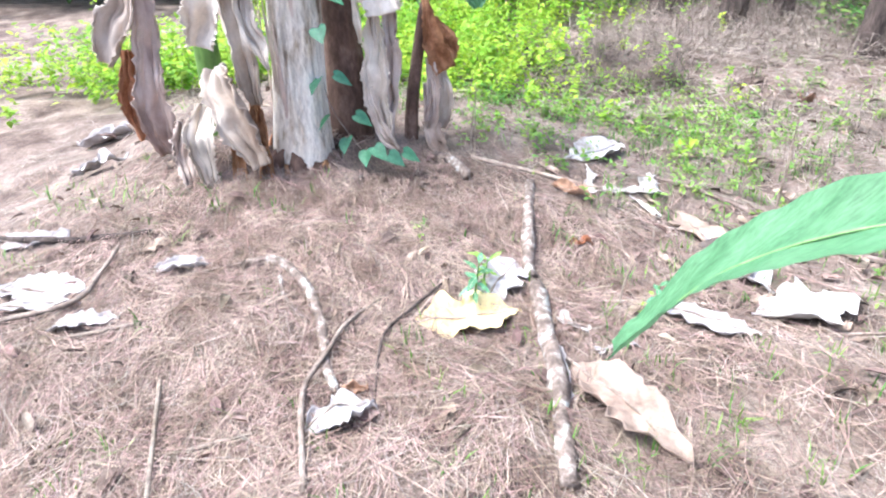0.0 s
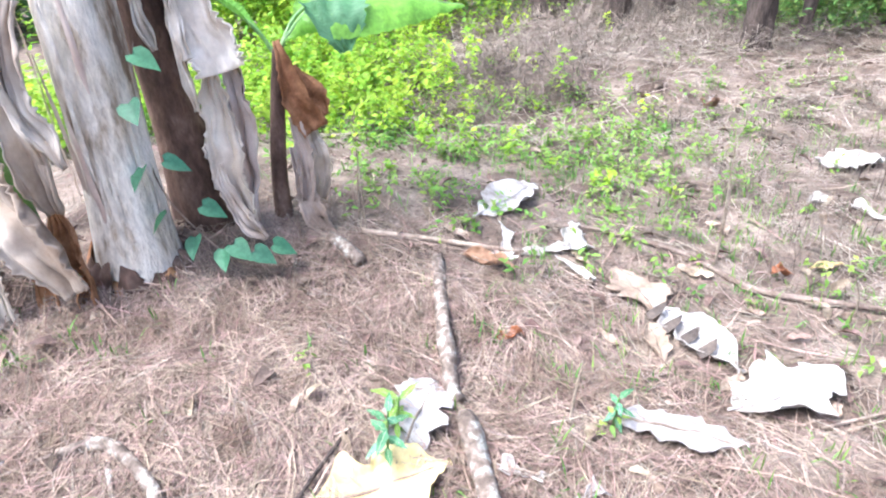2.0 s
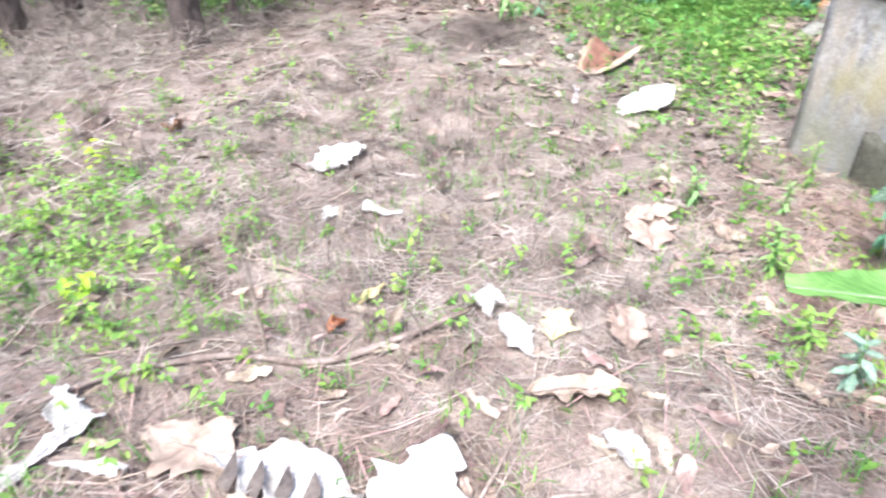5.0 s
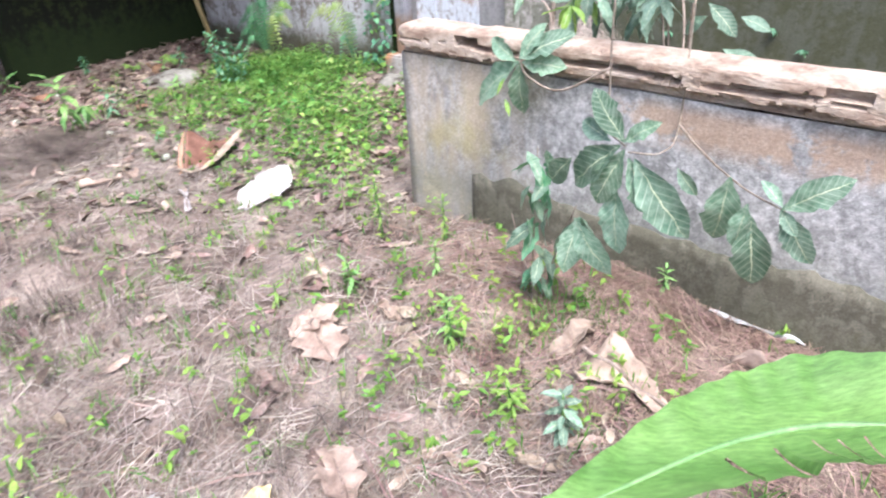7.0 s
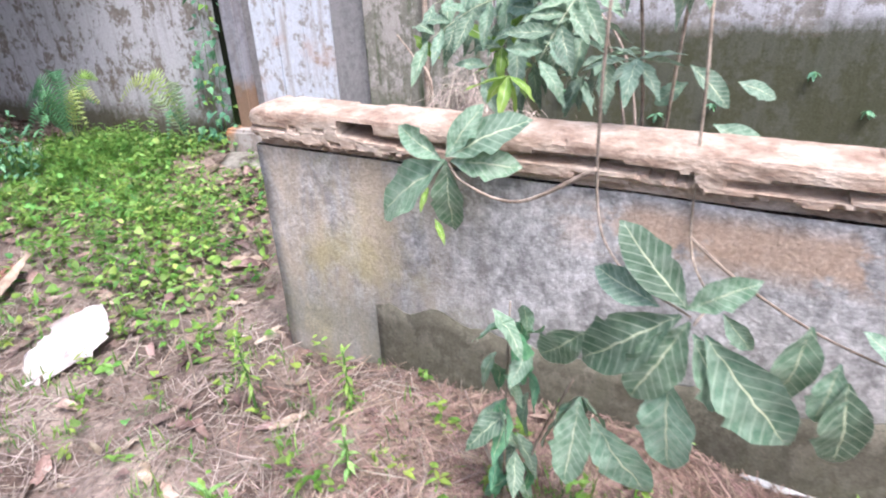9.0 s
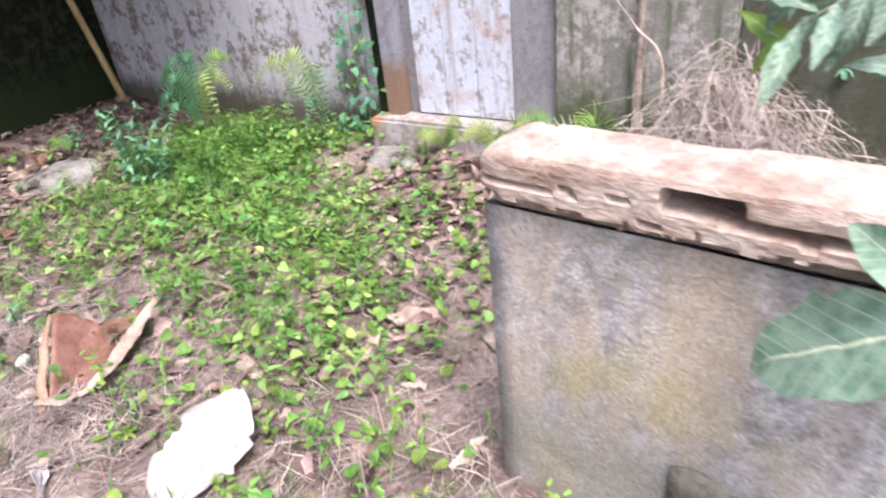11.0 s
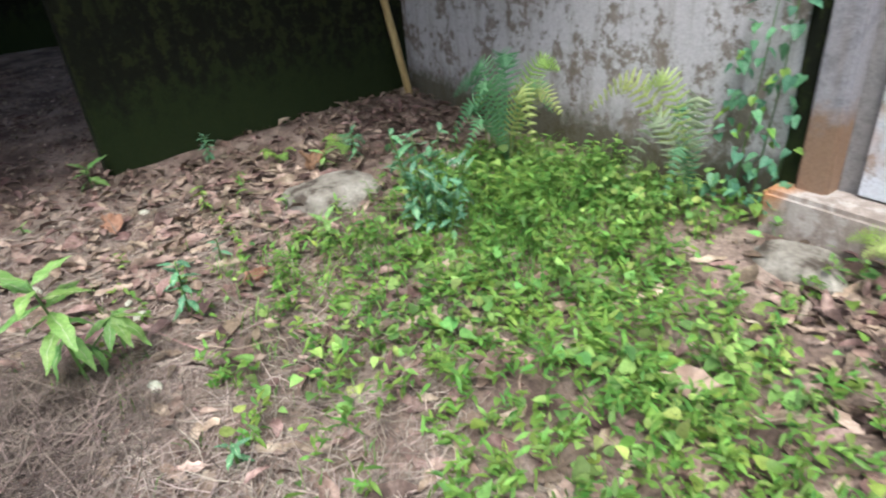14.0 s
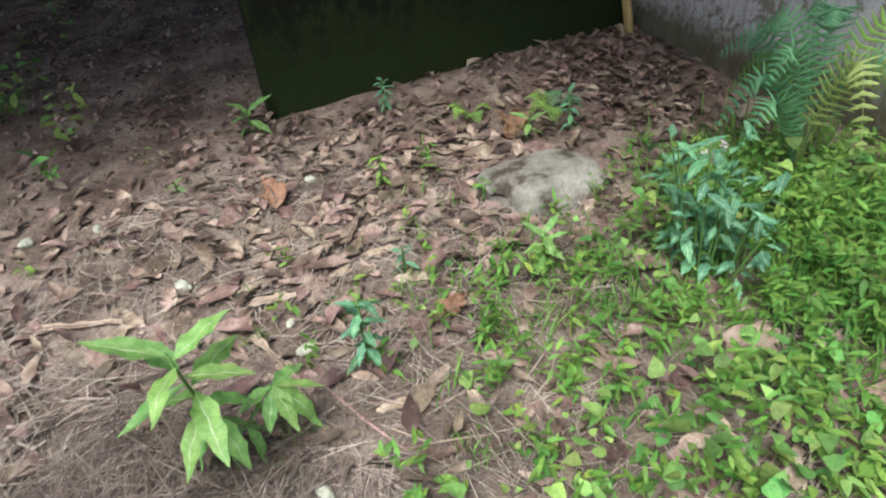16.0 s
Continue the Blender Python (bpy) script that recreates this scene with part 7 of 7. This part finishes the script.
qx, qy = blobs(rg, 900, [(6.8, 4.4, 0.6, 0.5, 2.4), (7.5, 4.3, 0.5, 0.4, 2), (7.0, 5.4, 0.6, 0.6, 0.8), (6.4, 3.3, 0.7, 0.6, 1.3), (5.4, 1.9, 0.45, 0.4, 2.2), (6.0, 1.4, 0.5, 0.3, 1.6), (6.7, 1.5, 0.4, 0.3, 1.5), (6.4, 2.4, 0.7, 0.5, 1.4), (5.2, 3.3, 0.5, 0.5, 0.9), (3.4, 1.9, 0.6, 0.6, 1.0), (2.6, 1.2, 0.5, 0.4, 0.7), (1.6, 2.4, 0.8, 0.7, 0.8)])
stuff("torn_leaves", *scraps(rg, qx, qy, (0.04, 0.16), 0.40), M_SCRAP, "torn and lobed tan dead leaves lying flat on soil", "leaf litter")
# chips and crumbs of earth
cx, cy = area(rg, 5000, -2, 8.5, 0.6, 6.5)
kx, ky = area(rg, 2600, 7.4, 11.0, 5.4, 9.6)
cx, cy = np.concatenate([cx, kx]), np.concatenate([cy, ky])
ux, uy = area(rg, 3200, 7.2, 11.0, 5.2, 10.0)
stuff("pale_crumbs", *leaflets(rg, ux, uy, gz(ux, uy) + 0.006, (0.015, 0.055), 0.5, (0.05, 0.3), 0.4, 0.4), M_SCRAP, "pale bits of dead leaf on shaded soil", "leaf litter")
stuff("crumbs", *leaflets(rg, cx, cy, gz(cx, cy) + 0.004, (0.008, 0.03), 0.7, (0.1, 0.4), 0.6, 0.5), M_LITTER, "crumbs of bark and earth", "crumbs")
# creeper patch
PATCH = [(6.7, 2.5, 0.6, 0.5, 2.6), (7.4, 2.85, 0.42, 0.35, 2.6), (5.95, 2.15, 0.5, 0.38, 2.2), (6.35, 3.0, 0.4, 0.35, 0.45), (7.1, 2.1, 0.4, 0.3, 1.5), (5.2, 1.95, 0.35, 0.3, 0.9), (6.9, 3.5, 0.35, 0.3, 0.4), (7.8, 2.4, 0.3, 0.3, 1.0), (6.1, 3.05, 0.35, 0.25, 0.4), (5.8, 2.6, 0.3, 0.25, 0.5)]
px_, py_ = blobs(rg, 5000, PATCH)
clumpy = np.sin(px_ * 5.1 + 1.3 * np.sin(py_ * 4)) + np.sin(py_ * 6.3 + 1.1 * np.sin(px_ * 5)) + 0.7 * np.sin(px_ * 14 + 2 * np.sin(py_ * 11)) + rg.normal(0, 0.35, len(px_)) > 0.4
px_, py_ = px_[clumpy], py_[clumpy]
pz_ = gz(px_, py_) + 0.012 + 0.14 * rg.random(len(px_)) ** 1.5
stuff("creeper_patch", *both(leaflets(rg, px_, py_, pz_, (0.016, 0.064), 0.82, (0.1, 0.45), 0.16, 0.4, HEART), blades(rg, px_[::2], py_[::2], (0.03, 0.12), (0.002, 0.003), 1, 0.01, 0.6)), M_CREEPER, "patch of green heart-leaved creepers", "creeper")
yx, yy = blobs(rg, 420, [(5.6, 1.9, 0.5, 0.35, 2), (6.3, 2.4, 0.6, 0.5, 1), (5.2, 2.2, 0.3, 0.3, 0.8)])
stuff("yellow_leaves", *leaflets(rg, yx, yy, gz(yx, yy) + 0.03 + 0.06 * rg.random(len(yx)), (0.03, 0.06), 0.8, (0.0, 0.3), 0.15, 0.3, HEART), M_WEED, "yellowing creeper leaves", "creeper")
# tall grassy weeds by the ferns
tx, ty = blobs(rg, 520, [(8.1, 3.15, 0.25, 0.2, 1.2), (7.7, 2.3, 0.2, 0.2, 0.6), (7.55, 2.85, 0.3, 0.25, 2), (7.8, 2.6, 0.25, 0.25, 1.2), (7.2, 2.75, 0.3, 0.25, 1), (7.1, 3.5, 0.3, 0.25, 0.5)])
stuff("grassy_weeds", *blades(rg, tx, ty, (0.05, 0.16), (0.004, 0.008), 9, 0.04, 0.85), M_GRASS, "dense bright grassy weeds", "grass")
sx_, sy_ = blobs(rg, 820, [(7.55, 2.85, 0.35, 0.3, 2), (6.9, 2.6, 0.6, 0.4, 2), (6.3, 2.8, 0.6, 0.5, 0.7), (7.0, 3.5, 0.4, 0.3, 0.5), (5.9, 2.1, 0.5, 0.4, 1.2)])
stuff("feathery_weeds", *seedlings(rg, sx_, sy_, (0.05, 0.2), 16, (0.02, 0.06), 0.3), M_GRASS, "feathery bright weeds among the creepers", "weeds")
# tufts of grass over the yard
gx_, gy_ = blobs(rg, 1300, [(3.25, 0.97, 0.12, 0.1, 0.7), (2.6, 0.9, 0.4, 0.2, 0.5), (2.45, 0.75, 0.25, 0.2, 0.5), (1.5, 2.6, 0.9, 0.9, 3), (2.2, 4.2, 1.2, 1.0, 2.5), (0.4, 1.5, 0.8, 0.4, 1), (3.4, 1.9, 0.7, 0.7, 2), (4.6, 2.6, 0.6, 0.6, 1), (6.7, 3.75, 0.5, 0.4, 1), (1.6, 3.9, 0.6, 0.5, 1.5), (-1.4, 2.7, 0.5, 0.3, 0.5), (4.2, 3.6, 0.8, 0.8, 1.3)])
stuff("grass_tufts", *blades(rg, gx_, gy_, (0.03, 0.11), (0.003, 0.007), 7, 0.02, 0.7), M_GRASS, "scattered small tufts of grass", "grass")


wx, wy = blobs(rg, 480, [(1.5, 4.6, 0.8, 0.6, 2.5), (1.0, 5.2, 0.8, 0.5, 2), (2.6, 4.8, 1.0, 0.9, 2), (3.4, 1.35, 0.35, 0.35, 1.2), (3.1, 1.0, 0.2, 0.2, 0.7), (2.8, 1.3, 0.3, 0.3, 0.8), (3.0, 1.9, 0.6, 0.5, 1.2), (4.5, 2.2, 0.5, 0.4, 1.3), (4.3, 5.6, 1.2, 0.8, 1.5), (6.6, 3.8, 0.4, 0.3, 0.8), (1.9, 3.0, 0.8, 0.7, 1.0)])
w2x, w2y = blobs(rg, 420, [(0.5, 4.6, 0.7, 0.5, 2), (1.3, 5.2, 0.7, 0.6, 2), (2.0, 4.2, 0.8, 0.6, 1.2), (0.9, 3.7, 0.4, 0.3, 0.8), (3.0, 5.2, 0.8, 0.6, 1)])
w2x, w2y = clumped(rg, w2x[::6], w2y[::6], 6, 0.07)
wx, wy = np.concatenate([wx, w2x]), np.concatenate([wy, w2y])
stuff("weeds", *seedlings(rg, wx, wy, (0.03, 0.17), 9, (0.02, 0.05)), M_WEED, "scattered yellow-green seedlings and weeds", "weeds")
# yellow-green bushes behind the banana clump
bx_, by_ = blobs(rg, 1200, [(-0.6, 6.2, 0.9, 0.55, 3), (-2.6, 5.6, 0.7, 0.45, 1.6), (0.1, 7.0, 0.6, 0.6, 2.0), (-1.5, 5.2, 0.6, 0.35, 1.4), (1.0, 8.3, 0.9, 0.5, 1.0), (-0.1, 5.1, 0.45, 0.3, 0.35), (0.2, 5.6, 0.4, 0.4, 0.4)])
fx_, fy_ = blobs(rg, 80, [(0.7, 5.0, 0.5, 0.4, 2), (1.4, 5.4, 0.5, 0.5, 1.6), (0.3, 4.5, 0.4, 0.35, 1.4), (2.2, 5.2, 0.6, 0.5, 0.7), (1.2, 4.3, 0.4, 0.3, 0.9), (0.6, 5.8, 0.5, 0.4, 1.5)])
tx_, ty_ = blobs(rg, 420, [(0.3, 9.2, 1.0, 0.5, 2), (-1.0, 8.6, 0.8, 0.5, 1.4), (1.6, 9.8, 0.6, 0.4, 0.8)])
stuff("bush_undergrowth", *both(seedlings(rg, tx_, ty_, (0.4, 1.3), 34, (0.05, 0.11), 0.55), seedlings(rg, bx_, by_, (0.12, 0.6), 22, (0.035, 0.075), 0.55), seedlings(rg, fx_, fy_, (0.05, 0.26), 16, (0.025, 0.06), 0.5)), M_BUSH, "thick sunlit yellow-green undergrowth", "undergrowth")
dx_, dy_ = blobs(rg, 700, [(5.4, 7.3, 0.5, 0.3, 1), (4.3, 9.8, 1.3, 0.4, 1), (6.3, 7.4, 0.6, 0.4, 1)])
stuff("dark_undergrowth", *seedlings(rg, dx_, dy_, (0.1, 0.5), 14, (0.05, 0.10), 0.45), M_CREEPER, "green undergrowth round the tree trunks", "undergrowth")
hx, hy = blobs(rg, 1300, [(-6, 11.0, 2.0, 0.7, 2), (-1, 12.0, 2.5, 0.7, 2), (4.5, 12.3, 2.5, 0.7, 2)])
stuff("hedge", *seedlings(rg, hx, hy, (0.5, 1.9), 16, (0.10, 0.2), 0.5), M_HEDGE, "dark green hedge beyond the yard", "hedge")
# dead brush round the tree trunks, dry tufts and loose twigs
stuff("dead_brush", *both(
    needles(rg, *blobs(rg, 2600, [(5.78, 4.12, 0.16, 0.16, 2), (5.6, 4.4, 0.2, 0.2, 0.8)]), (0.12, 0.3), (0.002, 0.0035), 0.07),
    needles(rg, *blobs(rg, 4200, [(3.9, 7.4, 0.9, 0.6, 2), (4.6, 6.7, 0.5, 0.35, 1.6), (3.0, 8.3, 0.7, 0.5, 1.5), (2.4, 7.3, 0.5, 0.4, 1), (1.5, 5.6, 0.3, 0.2, 0.7), (1.0, 5.2, 0.2, 0.15, 0.4), (1.9, 6.2, 0.4, 0.3, 0.8), (1.55, 6.2, 0.14, 0.10, 0.7), (0.92, 6.4, 0.12, 0.10, 0.6), (2.0, 5.7, 0.15, 0.12, 0.5), (3.6, 7.6, 0.6, 0.3, 1.5)]), (0.14, 0.45), (0.003, 0.006), 0.24, 0.3),
    blades(rg, *blobs(rg, 130, [(2.2, 5.6, 0.9, 0.6, 1.2), (3.2, 4.2, 0.8, 0.8, 2), (2.7, 3.2, 0.7, 0.5, 1.5), (1.6, 6.3, 0.5, 0.3, 1.2), (4.2, 4.6, 0.8, 0.8, 1), (3.5, 3.0, 0.6, 0.5, 1)]), (0.08, 0.24), (0.002, 0.004), 34, 0.06, 1.0)),
    M_BRUSH, "tangle of dead grey-brown brush and dry tufts", "dead brush")
stuff("loose_twigs", *both(
    needles(rg, *area(rg, 420, -2.3, 2.6, 0.9, 4.2), (0.12, 0.5), (0.004, 0.008), 0.03, 0.15),
    needles(rg, *area(rg, 260, 2.4, 6.5, 0.8, 5.2), (0.10, 0.4), (0.004, 0.007), 0.03, 0.15)),
    M_NEEDLE, "loose thin dry twigs scattered on soil", "twigs")
